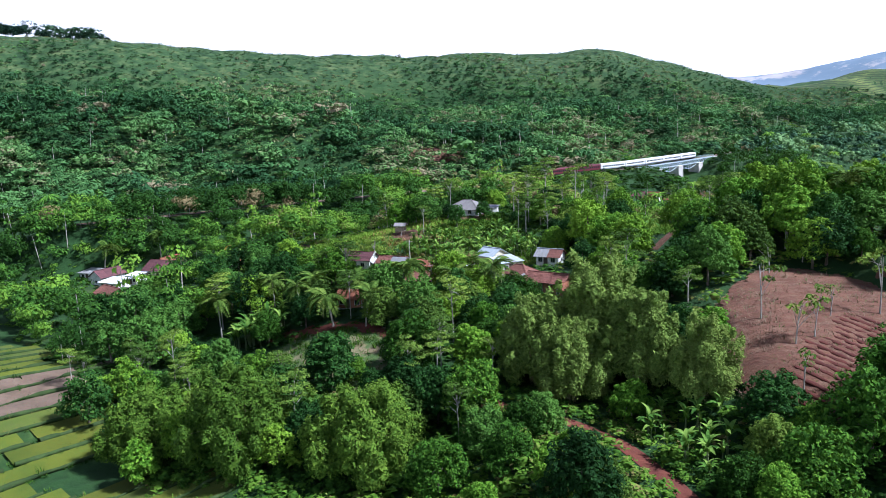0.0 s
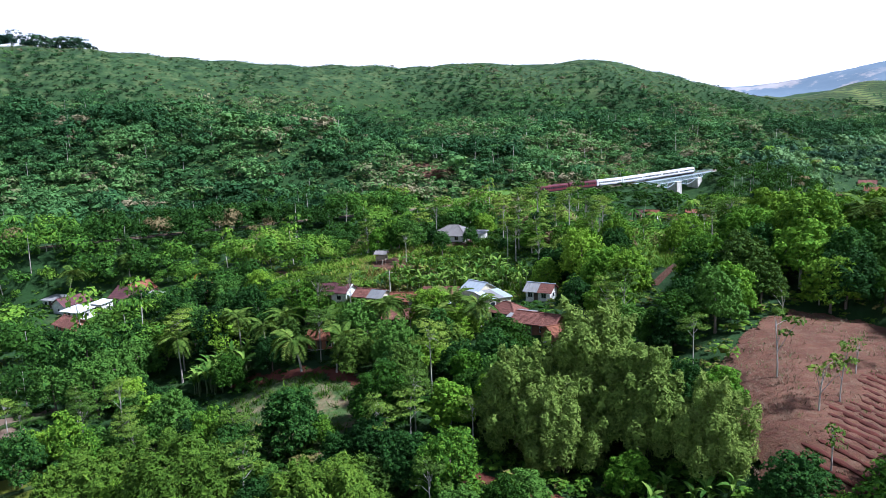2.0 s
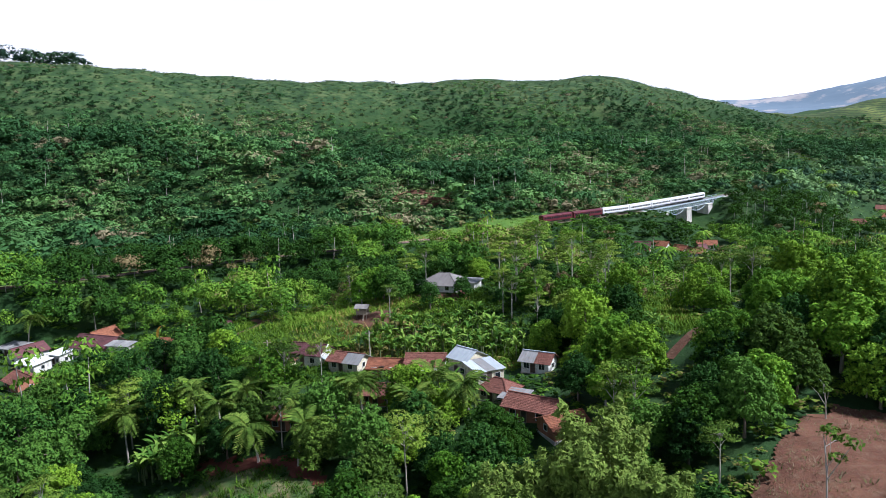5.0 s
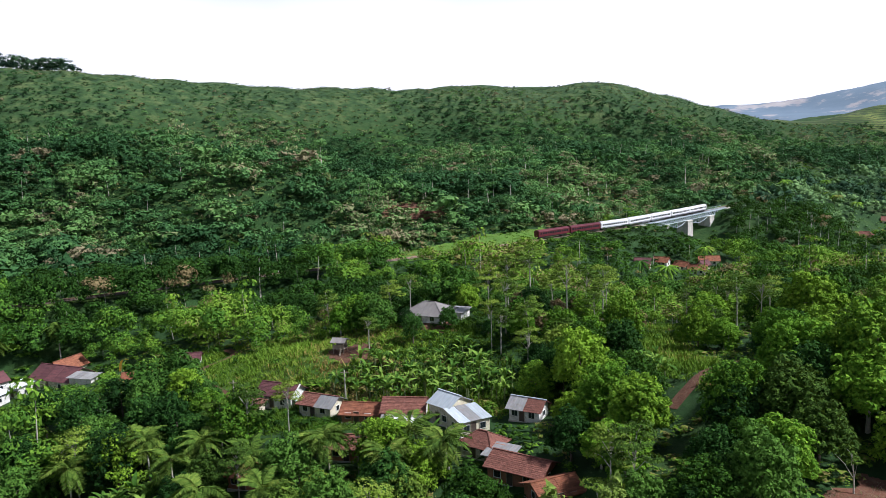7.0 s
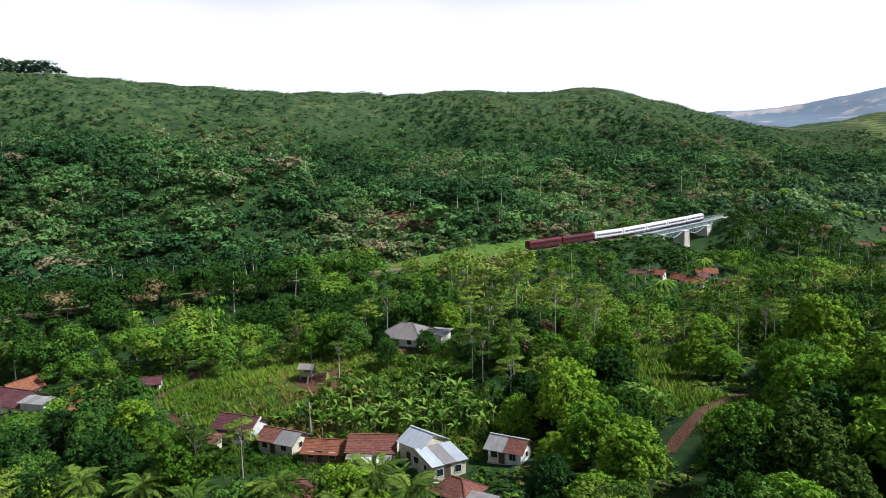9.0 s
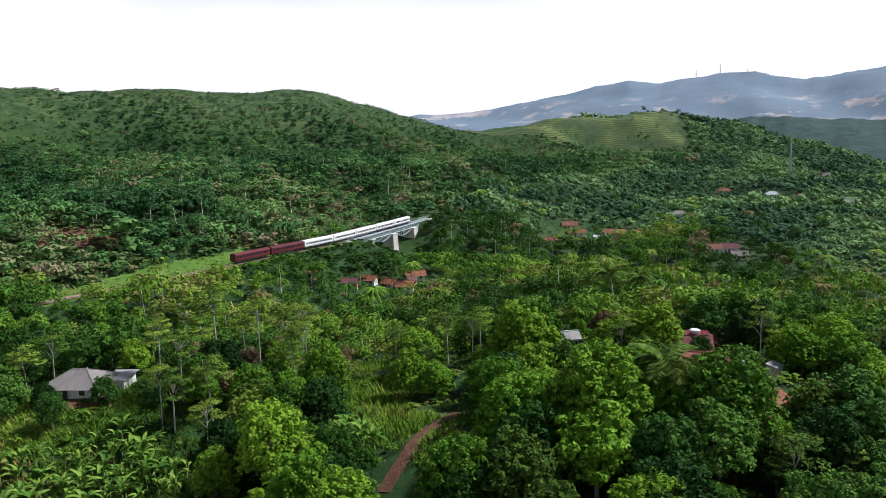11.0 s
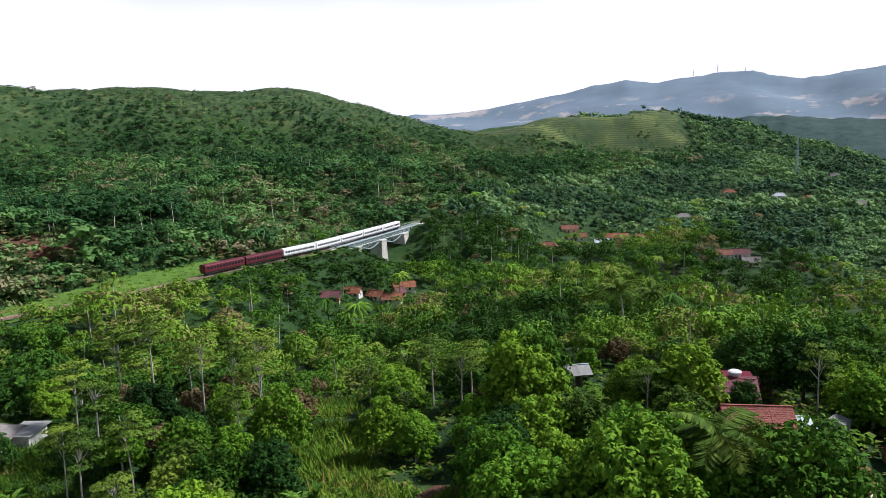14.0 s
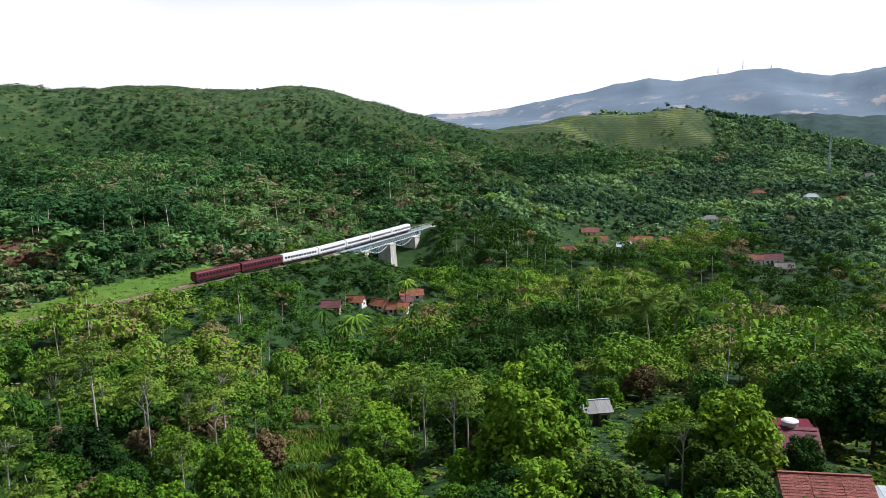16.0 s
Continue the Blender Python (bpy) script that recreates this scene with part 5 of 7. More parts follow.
BANANA_AREAS = [([(-14, 182), (-4, 176), (4, 175), (14, 172), (20, 174), (20, 186), (10, 192), (-4, 190), (-12, 190)], 2.3), ([(-48, 157), (-47, 149), (-37, 149), (-36, 157)], 1.55), ([(24.5, 88), (28, 78), (35, 80), (35, 92), (24, 100)], 2.8), ([(36, 170), (44, 164), (46, 176), (38, 182)], 2.6), ([(-2, 152), (8, 146), (12, 152), (2, 160)], 3.2), ([(-66, 203), (-60, 203), (-56, 211), (-64, 213)], 3.5)]
NEAR_VIEWS = [[(97, 164), (86, 152)], [(104, 175), (94, 164)], [(97.5, 207), (84, 185)], [(99.5, 206), (88, 187)], [(-101, 205), (-92, 188)], [(-93, 201), (-86, 186)], [(21.7, 140), (19, 127)], [(18, 146), (15.5, 134)], [(12, 154), (10, 144)], [(7, 168), (7, 156)], [(-15, 177), (-14, 164)], [(-25, 183), (-22, 170)]]
FAR_VIEWS = [[(24, 77), (20, 66), (18, 88)], [(16, 98), (14, 88)], [(-58, 198), (-55, 190)], [(-1, 171), (0, 156)], [(11, 163), (10, 150)], [(21, 165), (20, 152)], [(45, 161), (37, 138)], [(49, 165), (42, 145)], [(54, 170), (47, 152)]]
OPEN_VIEWS = NEAR_VIEWS + FAR_VIEWS
VILLAGE_VIEWS = [[(-94, 228), (-82, 200)], [(-86, 224), (-74, 197)], [(-107, 224), (-94, 196)], [(-102, 216), (-88, 187)], [(-97, 203), (-86, 178)]]
FAR_VILLAGE_VIEWS = [[(hx, hy), (hx - 9, hy - 15)] for hx, hy, r in OUTER_SPOTS if 200 < hx < 310 and hy > 400]


def near_flight(x, y):
    return np.minimum(np.hypot(x - 15, y - 60), np.hypot(x - 42, y - 118))


def strip(x, y):
    """Ground with low growth only, before the houses and in the glades."""
    out = np.zeros(np.shape(x), bool)
    for corners in LOW_STRIPS:
        out |= within_area(x, y, corners)
    return out


def place_woods():
    pats_near, pats_valley, pats_mid, pats_far = crown_patterns(1, 360, 10, size=0.155, core=0), crown_patterns(55, 230, 10, size=0.135, core=0), crown_patterns(2, 92, 16, size=0.15, core=0, sunk=0.12), crown_patterns(3, 24, 8, size=0.12, core=1, sunk=0.15)
    airy, bushes = crown_patterns(4, 130, 8, tall=True, core=0, size=0.115), crown_patterns(5, 34, 10, core=1, size=0.125, sunk=0.3, heart=0.6, coarse=(4, 3))
    # wooded lower hillside
    x, y, rng = scatter(11, -500, 290, 560, 900, 5.3)
    u = uphill(x, y)
    patch = np.sin(x / 37 + 1.7 * np.sin(y / 53)) + np.sin(y / 29 + 1.3 * np.sin(x / 41)) + 0.9 * rng.normal(size=x.size)
    keep = (u > 0.02) & (u < 0.87) & (x < 540) & ~within_area(x, y, TERRACED) & ~cleared(x, y) & in_sight(x, y, 2) & (patch > -1.7 + 3.9 * np.clip((u - 0.58) / 0.45, 0, 1))
    x, y, u = x[keep], y[keep], u[keep]
    h = rng.gamma(8, 0.88, x.size).clip(3.0, 14) * (1 - 1.5 * np.clip(u - 0.42, 0, 0.42)) * np.where(y > 790, 0.65, 1.0)
    lofty = rng.random(x.size) < 0.22 * (u < 0.55)
    woods("hillside_woods", "mixed green woods covering the lower hillside", x[~lofty], y[~lofty], h[~lofty], (h * rng.uniform(0.95, 1.5, x.size))[~lofty], pats_mid, LEAF_HILL_HAZED, 21)
    shown = (lofty & (rng.random(x.size) < 0.3)) | (rng.random(x.size) < 0.025)
    trunks("hillside_trunks", "pale slender trunks among the hillside trees", x[shown], y[shown], np.where(lofty, 1.35, 1.0)[shown] * h[shown], 0.012, 0.8, 45)
    woods("hillside_tall_woods", "tall airy trees with pale trunks on the hillside", x[lofty], y[lofty], 1.35 * h[lofty], (h * rng.uniform(0.8, 1.2, x.size))[lofty], airy, LEAF_HILL_HAZED, 26)
    # scrub between the trees and over the upper hill
    x, y, rng = scatter(12, -520, 290, 560, 940, 4.7)
    u = uphill(x, y)
    keep = (u > 0.02) & (u < 0.95) & (x < 540) & ~within_area(x, y, TERRACED) & in_sight(x, y, 2) & (~cleared(x, y) | within_area(x, y, SCAR))
    x, y, u = x[keep], y[keep], u[keep]
    h = rng.gamma(5, 0.36, x.size).clip(0.5, 3.6) * (1.45 - 0.95 * u)
    woods("hill_scrub", "low bushes over the grassy hill", x, y, h, h * rng.uniform(1.3, 2.2, x.size) + 0.8, crown_patterns(8, 20, 8, core=0, size=0.16, sunk=0.3), LEAF_UPLAND, 22)
    # rank grass and ferns on the lower hillside
    x, y, rng = scatter(51, -330, 300, 330, 640, 3.4)
    u = uphill(x, y)
    keep = (u > 0.03) & (u < 0.62) & in_sight(x, y) & ~within_area(x, y, RAIL_MEADOW) & (off_line(x, y, RAIL) > 8) & ~within_area(x, y, SCAR)
    x, y = x[keep], y[keep]
    h = rng.gamma(5, 0.24, x.size).clip(0.4, 2.4)
    woods("hillside_ferns", "rank grass and ferns between the hillside trees", x, y, h, h * rng.uniform(1.2, 1.9, x.size) + 0.9, blade_patterns(52, 14, 8, 0.16), LEAF_HILL_HAZED, 53)
    # trees on the crest at the top of the hill
    x, y, rng = scatter(18, -560, 590, -318, 760, 4.2)
    keep = (along(x, y, SPINES[3])[0] < 14) & in_sight(x, y, 6) & (rng.random(x.size) < 0.8)
    x, y = x[keep], y[keep]
    h = rng.gamma(6, 1.5, x.size).clip(4, 16)
    woods("crest_trees", "dark clump of trees on the skyline", x, y, h, h * rng.uniform(0.8, 1.3, x.size), pats_mid[:6] + airy[:2], LEAF_DARKWOODS, 28)
    # trees on the valley floor
    x, y, rng = scatter(13, -250, 100, 330, 470, 5.3)
    dist = near_flight(x, y)
    keep = (uphill(x, y) <= 0.02) & ~cleared(x, y) & in_sight(x, y) & (dist > NEAR)
    for corners, step in BANANA_AREAS:
        keep &= ~within_area(x, y, corners)
    keep &= (dist < 210) | (rng.random(x.size) < 0.9)
    keep &= ~strip(x, y) | (rng.random(x.size) < np.where(y > 300, 0.45, 0.07))
    x, y, dist = x[keep], y[keep], dist[keep]
    patch = np.sin(x / 17 + 1.5 * np.sin(y / 23)) * np.sin(y / 15 + 1.2 * np.sin(x / 21))
    h = (rng.gamma(10, 0.76, x.size) * (1 + 0.38 * patch)).clip(3.0, 11.5) * np.where(strip(x, y), 0.55, 1.0)
    lofty = rng.random(x.size) < 0.13
    spread = h * rng.uniform(0.75, 1.2, x.size)
    for far, forms, seed, word in ((False, pats_near, 23, "dense mixed trees over the valley floor"), (True, pats_valley, 25, "dense mixed trees at the foot of the hill")):
        some = ~lofty & ((dist > 190) == far)
        woods("valley_woods", word, x[some], y[some], h[some], spread[some], forms, LEAF_WOODS, seed)
    shown = lofty | (rng.random(x.size) < 0.08)
    trunks("valley_trunks", "pale slender trunks among the valley trees", x[shown], y[shown], np.where(lofty, 1.4, 1.0)[shown] * h[shown], 0.011, 0.8, 44)
    woods("valley_tall_woods", "tall airy trees with pale trunks in the valley", x[lofty], y[lofty], 1.4 * h[lofty], (h * rng.uniform(0.8, 1.1, x.size))[lofty], airy, LEAF_WOODS, 27)
    # coconut palms standing over the far valley
    x, y, rng = scatter(19, -120, 240, 420, 560, 27)
    keep = (uphill(x, y) <= 0.02) & ~cleared(x, y) & in_sight(x, y) & (near_flight(x, y) > 190) & (rng.random(x.size) < 0.75)
    x, y = x[keep] + 4 * np.sin(y[keep]), y[keep] + 5 * np.sin(x[keep])
    h = rng.uniform(10, 15, x.size)
    woods("valley_palms", "scattered coconut palms over the valley trees", x, y, h, h, [palm_pattern(i) for i in range(5)], LEAF_WOODS, 31)
    # undergrowth in sight of the flight
    x, y, rng = scatter(16, -140, 40, 250, 470, 2.7)
    keep = (uphill(x, y) <= 0.02) & in_sight(x, y) & ((near_flight(x, y) < 135) | low_ground(x, y) | strip(x, y) | (rng.random(x.size) < np.where(x < -40, 0.9, 0.3)))
    for a in (RED_FIELD, RICE, RAIL_MEADOW):
        keep &= ~within_area(x, y, a)
    keep &= ~(within_area(x, y, HUT_MEADOW) | np.any([np.hypot(x - gx, y - gy) < gr for gx, gy, gr in GLADES[:13]], 0)) | (rng.random(x.size) < 0.14)
    for a in (CLEARING,):
        keep &= ~within_area(x, y, a) | (rng.random(x.size) < 0.16)
    for a in (FOOTPATH, FOOTPATH_RISE, HUT_TRACK):
        keep &= off_line(x, y, a) > 2.2
    keep &= off_line(x, y, RAIL) > 6
    for hx, hy, r in HOUSE_SPOTS:
        keep &= np.hypot(x - hx, y - hy) > r * 0.85
    x, y = x[keep], y[keep]
    h = rng.gamma(6, 0.22, x.size).clip(0.4, 3.0) * np.where(low_ground(x, y), 1.5, 1.0)
    woods("undergrowth", "rank green undergrowth of shrubs and weeds", x, y, h, h * rng.uniform(1.2, 2.2, x.size) + 0.6, bushes, LEAF_SHRUB, 29)
    # rank growth close below the first part of the flight
    x, y, rng = scatter(34, -50, 52, 72, 118, 1.7)
    keep = in_sight(x, y) & ~within_area(x, y, RED_FIELD) & ~within_area(x, y, RICE) & (off_line(x, y, FOOTPATH) > 1.7)
    x, y = x[keep], y[keep]
    h = rng.gamma(6, 0.3, x.size).clip(0.6, 4.0)
    woods("undergrowth", "rank green undergrowth along the footpath", x, y, h, h * rng.uniform(0.9, 1.6, x.size) + 0.5, crown_patterns(7, 46, 10, core=1, size=0.14, sunk=0.25), LEAF_SHRUB, 35)
    # trees before the track, which hide its farther end
    x = np.repeat(np.arange(-150, -13, 3.6), 3)
    y = rail_y(x) - np.tile((4.0, 8.0, 12.5), len(x) // 3)
    rng = np.random.default_rng(36)
    x, y = x + rng.normal(size=x.size), y + rng.normal(size=x.size)
    h = rng.gamma(12, 0.66, x.size).clip(5, 11)
    woods("trackside_trees", "belt of green trees along the railway", x, y, h, h * rng.uniform(0.75, 1.0, x.size), pats_valley, LEAF_WOODS, 37)
    # grass and weeds on the open slope above the hamlet
    x, y, rng = scatter(38, -64, 106, 34, 228, 0.9)
    keep = ~np.any([np.hypot(x - hx, y - hy) < r * 0.8 for hx, hy, r in HOUSE_SPOTS], 0) & (off_line(x, y, HUT_TRACK) > 1.2) & ~within_area(x, y, [(-4, 206), (6.5, 201.5), (9, 204.5), (9, 208), (-3, 211)])
    keep &= ~within_area(x, y, [(-17, 192.5), (-12, 191), (-8.5, 194), (-7.5, 198), (-11, 199.5), (-16, 197)])
    keep &= within_area(x, y, HUT_MEADOW) | (y < 146) | within_area(x, y, HOUSE_YARD) | within_area(x, y, BANANA_AREAS[0][0]) | strip(x, y) | (rng.random(x.size) < 0.35)
    keep &= (y > 168) | (within_area(x, y, CLEARING) & (rng.random(x.size) < 0.3))
    x, y = x[keep], y[keep]
    h = rng.gamma(5, 0.15, x.size).clip(0.25, 1.6)
    woods("weeds", "tall grass and weeds on the open slope", x, y, h, h * rng.uniform(0.8, 1.4, x.size) + 0.7, blade_patterns(9, 22, 8, 0.06), LEAF_WEED, 39)
    # grass in the glades on the rise
    x, y, rng = scatter(57, 36, 150, 156, 268, 0.95)
    keep = np.any([np.hypot(x - gx, y - gy) < gr for gx, gy, gr in GLADES[:13]], 0) & (off_line(x, y, FOOTPATH_RISE) > 1.4)
    x, y = x[keep], y[keep]
    h = rng.gamma(5, 0.17, x.size).clip(0.25, 1.8)
    woods("weeds", "bright grass and weeds in the glades on the rise", x, y, h, h * rng.uniform(0.8, 1.3, x.size) + 0.6, blade_patterns(58, 18, 8, 0.07), LEAF_WEED, 59)
    # rank grass along the bunds of the rice
    rng = np.random.default_rng(61)
    x, y = (BUND_LINES + 0.45 * rng.normal(size=BUND_LINES.shape)).T
    h = rng.gamma(3, 0.16, x.size).clip(0.15, 1.5)
    woods("bund_weeds", "rank grass and weeds along the bunds", x, y, h, h * 0.9 + 0.4, blade_patterns(62, 14, 6, 0.07), LEAF_SHRUB, 63)
    # tufts on the grass beside the railway
    x, y, rng = scatter(41, -20, 316, 62, 388, 1.7)
    keep = within_area(x, y, RAIL_MEADOW) & (off_line(x, y, RAIL) > 4) & (rng.random(x.size) < 0.7)
    h = rng.uniform(0.2, 0.7, x.size)[keep]
    woods("meadow_tufts", "grass tufts on the strip beside the railway", x[keep], y[keep], h, h * 2.0 + 0.4, blade_patterns(10, 16, 6), LEAF_WEED, 42)
    # shrubs between the far houses and on the open slope above them
    x, y, rng = scatter(71, 205, 372, 332, 660, 2.6)
    keep = cleared(x, y) & ~np.any([np.hypot(x - hx, y - hy) < 0.9 * r for hx, hy, r in HOUSE_SPOTS], 0) & (off_line(x, y, RAIL) > 6) & (off_line(x, y, FAR_ROAD) > 3) & (rng.random(x.size) < 0.8)
    x, y = x[keep], y[keep]
    h = rng.gamma(4, 0.36, x.size).clip(0.5, 3.2)
    woods("village_shrubs", "low shrubs and crops between the far houses", x, y, h, h * rng.uniform(0.9, 1.5, x.size) + 0.8, pats_far, LEAF_WEED, 72)
    # far valley and second hill
    x, y, rng = scatter(14, 60, 330, 1000, 1000, 6.0)
    keep = ((uphill(x, y) <= 0.02) | (x > 540)) & ~cleared(x, y) & in_sight(x, y) & ((x > 325) | (y > 465)) & (np.hypot(x, y) < 1250)
    for hx, hy in ((461, 572), (468, 527), (474, 506), (363, 506), (490, 477), (560, 560)):
        keep &= off_line(x, y, [(hx, hy), (hx - 7, hy - 9)]) > 7
    keep &= ~within_area(x, y, TERRACED) | (rng.random(x.size) < 0.03)
    x, y = x[keep], y[keep]
    h = rng.gamma(9, 0.72, x.size).clip(3, 12) * np.where(strip(x, y), 0.38, 1.0)
    woods("far_valley_woods", "distant woods between villages and the second hill", x, y, h, h * rng.uniform(0.9, 1.5, x.size), pats_far, LEAF_FAR_HAZED, 24)


NEAR = 114.0
LEAF_DARKWOODS = foliage("leaves_crest", (0.015, 0.04, 0.028), (0.03, 0.07, 0.04), (0.06, 0.11, 0.05), attribute=True)
place_woods()


# ---- trees near the flight, one by one ----
SLOPE_TREES = [(46, 80, 1.0, FINE[0]), (53, 84, 1.1, FINE[1]), (-21, 117, 0.85, FINE_DARK[0]), (-8, 121, 0.9, FINE[0]), (2, 118, 0.8, FINE_BRIGHT[1]), (74.6, 183, 1.2, FINE_BRIGHT[0]), (79.5, 177, 0.55, FINE[2]), (93.3, 172, 1.0, FINE_BRIGHT[0]), (88, 176, 0.8, FINE_BRIGHT[0]), (101.6, 170.7, 0.42, FINE_DARK[0]), (103, 212, 0.5, FINE_BRIGHT[1]), (72.3, 157.6, 0.9, FINE_BRIGHT[1]), (62.5, 141, 1.15, FINE_BRIGHT[1]), (66.5, 149, 0.8, FINE[0]), (57, 147, 0.9, FINE_DARK[1]), (87, 153, 0.72, FINE[2]), (92, 150, 0.62, FINE[1]), (74.8, 140, 0.62, FINE_BRIGHT[1]), (80, 157, 0.8, FINE_DARK[1]), (112, 182, 0.9, FINE_DARK[1]), (118, 176, 0.95, FINE_DARK[0]), (112, 168, 0.7, TALLS[0])]
RISE_TREES = [(2, 78, 0.55, FINE_BRIGHT[1]), (6, 86, 0.6, FINE[0]), (10, 79, 0.5, FINE_BRIGHT[1]), (15, 74, 0.5, FINE[2]), (8, 93, 0.5, FINE[0]), (3, 92, 0.6, FINE_DARK[0]), (13, 84, 0.5, FINE_BRIGHT[1]), (-3, 85, 0.65, FINE[1]), (38, 76, 0.8, FINE[0]), (33, 73, 0.6, FINE_BRIGHT[1]), (-6, 76, 0.55, FINE[2]), (60, 86, 0.9, FINE_DARK[0]), (84.5, 136, 0.6, FINE[0]), (80.5, 132.5, 0.6, FINE_DARK[1]), (-22, 126, 0.5, FINE_DARK[0]), (-17, 118, 0.4, FINE[0]), (7.6, 203.6, 0.42, FINE_DARK[0]), (-1.5, 206.5, 0.36, FINE_DARK[1]), (22.7, 199, 0.7, FINE_BRIGHT[1]), (30.8, 197, 0.7, FINE[0]), (36.7, 196, 0.65, FINE_BRIGHT[1]), (61.4, 190, 0.6, FINE_BRIGHT[1])]
GLADE_TREES = [(74, 222, 0.8, BRIGHTS[0]), (36.4, 274, 1.0, DRY[0]), (44.8, 259, 1.1, DRY[1]), (23.9, 215, 0.9, DRY[0]), (33, 238, 1.0, DRY[1]), (40, 232, 1.0, DRY[0]), (63, 293, 1.1, DRY[1]), (79, 305, 1.1, DRY[0]), (118.7, 304, 1.2, DRY[1]), (156, 358, 1.4, DRY[0]), (87, 221.6, 0.9, DRY[1]), (95, 218, 0.9, DRY[0]), (110.3, 213.4, 0.9, DRY[1]), (49, 213, 0.9, DRY[1]), (21.9, 225.5, 0.95, TALLS[0]), (27, 222, 1.0, TALLS[1]), (33, 228, 0.95, TALLS[2]), (39, 215.8, 0.95, TALLS[0]), (44, 222, 0.9, TALLS[1]), (25, 246, 1.0, TALLS[2]), (-62, 150, 1.0, DARKS[0]), (-70, 156, 1.1, DARKS[1])]
DOME_TREES = [(58, 152, 0.95, DOMES[2]), (66, 146, 1.1, DOMES[1]), (71, 152, 0.95, DOMES[0]), (60, 160, 0.8, DOMES[0]), (76, 146, 0.75, DOMES[2]), (32, 156, 0.8, DOMES[0]), (34, 146, 0.8, DOMES[1])]
HOLLOW_TREES = [(-66, 168, 0.85, FINE_DARK[0]), (-58, 175, 0.8, DARKS[1]), (-52, 167, 0.85, FINE_DARK[1]), (-61, 159, 0.9, DARKS[0]), (-46, 174, 0.8, DARKS[2]), (-75, 174, 0.85, FINE_DARK[0]), (-69, 182, 0.75, DARKS[1]), (-40, 170, 0.75, FINE_DARK[1]), (-54, 182, 0.7, DARKS[0]), (-80, 166, 0.9, FINE_DARK[1]), (-72, 160, 0.9, DARKS[2]), (-36, 178, 0.6, FINE_DARK[0])]
GIVEN_TREES = HOLLOW_TREES + DOME_TREES + SLOPE_TREES + RISE_TREES + GLADE_TREES


def place_trees():
    rng = random.Random(5)
    x, y, r = scatter(15, -130, 62, 190, 260, 5.8)
    dist = near_flight(x, y)
    keep = ~cleared(x, y, 1.6) & in_sight(x, y) & (dist <= NEAR) & (y > 68 + 0.15 * np.abs(x))
    for px, py in zip(x[keep], y[keep]):
        if (py < 92 and px < 8) or any(math.hypot(px - bx, py - by) < 6.5 for bx, by in BAMBOO_SPOTS) or any(math.hypot(px - g[0], py - g[1]) < 5.5 * g[2] for g in GIVEN_TREES) or any(within_area(np.array([px]), np.array([py]), c)[0] for c, _ in BANANA_AREAS):
            continue
        k = rng.random()
        low = strip(np.array([px]), np.array([py]))[0]
        if low and rng.random() < (0.85 if px > 84 else 0.6):
            continue
        close = math.hypot(px - 42, py - 115) < 88 or math.hypot(px - 15, py - 30) < 78
        broads, darks, brights = (FINE, FINE_DARK, FINE_BRIGHT[1:]) if close else (BROADS, DARKS, BRIGHTS)
        if 16 < px < 78 and py > 186:
            kinds = TALLS if k < 0.55 else broads if k < 0.75 else darks if k < 0.85 else brights if k < 0.93 else DRY
            size = rng.uniform(0.55, 0.9)
        elif px > 28 and py > 138:
            kinds = broads if k < 0.55 else darks if k < 0.7 else brights if k < 0.88 else TALLS if k < 0.94 else DRY
            size = rng.uniform(0.62, 0.95)
        else:
            kinds = broads if k < 0.38 else darks if k < 0.7 else TALLS if k < 0.92 else brights
            size = rng.uniform(0.5, 0.85)
        if px < -28 and py > 110:
            kinds = darks if k < 0.55 else broads if k < 0.8 else TALLS
        if 52 < px < 100 and 130 < py < 160:
            size *= 1.2
        set_plant(rng.choice(kinds), px, py, size * (0.55 if low else 1.0), rng.uniform(0, 6.28), tall=rng.uniform(0.85, 1.15))


for i, (bx, by) in enumerate(BAMBOO_SPOTS):
    set_plant((BAMBOOS if i < 3 else PALE_BAMBOOS)[i % 2], bx, by, (1.1, 1.05, 1.0, 1.1, 1.2, 1.1, 0.8, 0.95, 1.1)[i], i * 1.3, group="bamboo clumps")
place_trees()
for i, (px, py, size, kind) in enumerate(GIVEN_TREES):
    set_plant(kind, px, py, size, i * 1.1)
for i, (px, py) in enumerate(PALM_SPOTS):
    set_palm(px, py, i, i * 2.1, random.Random(i).uniform(0.85, 1.08) * (1.45 if px > 60 else 1.0), i)


def place_bananas():
    for k, (corners, step) in enumerate(BANANA_AREAS):
        c = np.array(corners)
        x, y, r = scatter(40 + k, c[:, 0].min(), c[:, 1].min(), c[:, 0].max(), c[:, 1].max(), step)
        keep = within_area(x, y, corners)
        for i, (px, py) in enumerate(zip(x[keep], y[keep])):
            set_banana(px, py, i * 1.9, random.Random(i + 50 * k).uniform(0.75, 1.25) * (0.98, 1.2, 0.9, 1.0, 1.1, 1.0)[k], i + 100 * k)


place_bananas()


# bare pale trees standing in the red field
def field_tree(seed, h, leaf_n):
    rng = np.random.default_rng(seed)
    ends = [(rng.normal() * 1.1, rng.normal() * 1.1, h * rng.uniform(0.6, 1.0)) for i in range(5)]
    tv, tq = limbs(rng, h * 0.85, 0.1, 0.4, ends, 0.5)
    v, q = lobed(rng, [(*e, 0.9, 0.9, 0.5) for e in ends], leaf_n, 0.5, core=0.0, lift=0.6)
    return plant_kind("field_tree", [("trunk", tv, tq, BARK_PALE), ("crown", v, q, LEAF_FEATHER)], "thin pale-trunked tree with sparse leaves in the red field", "tree")


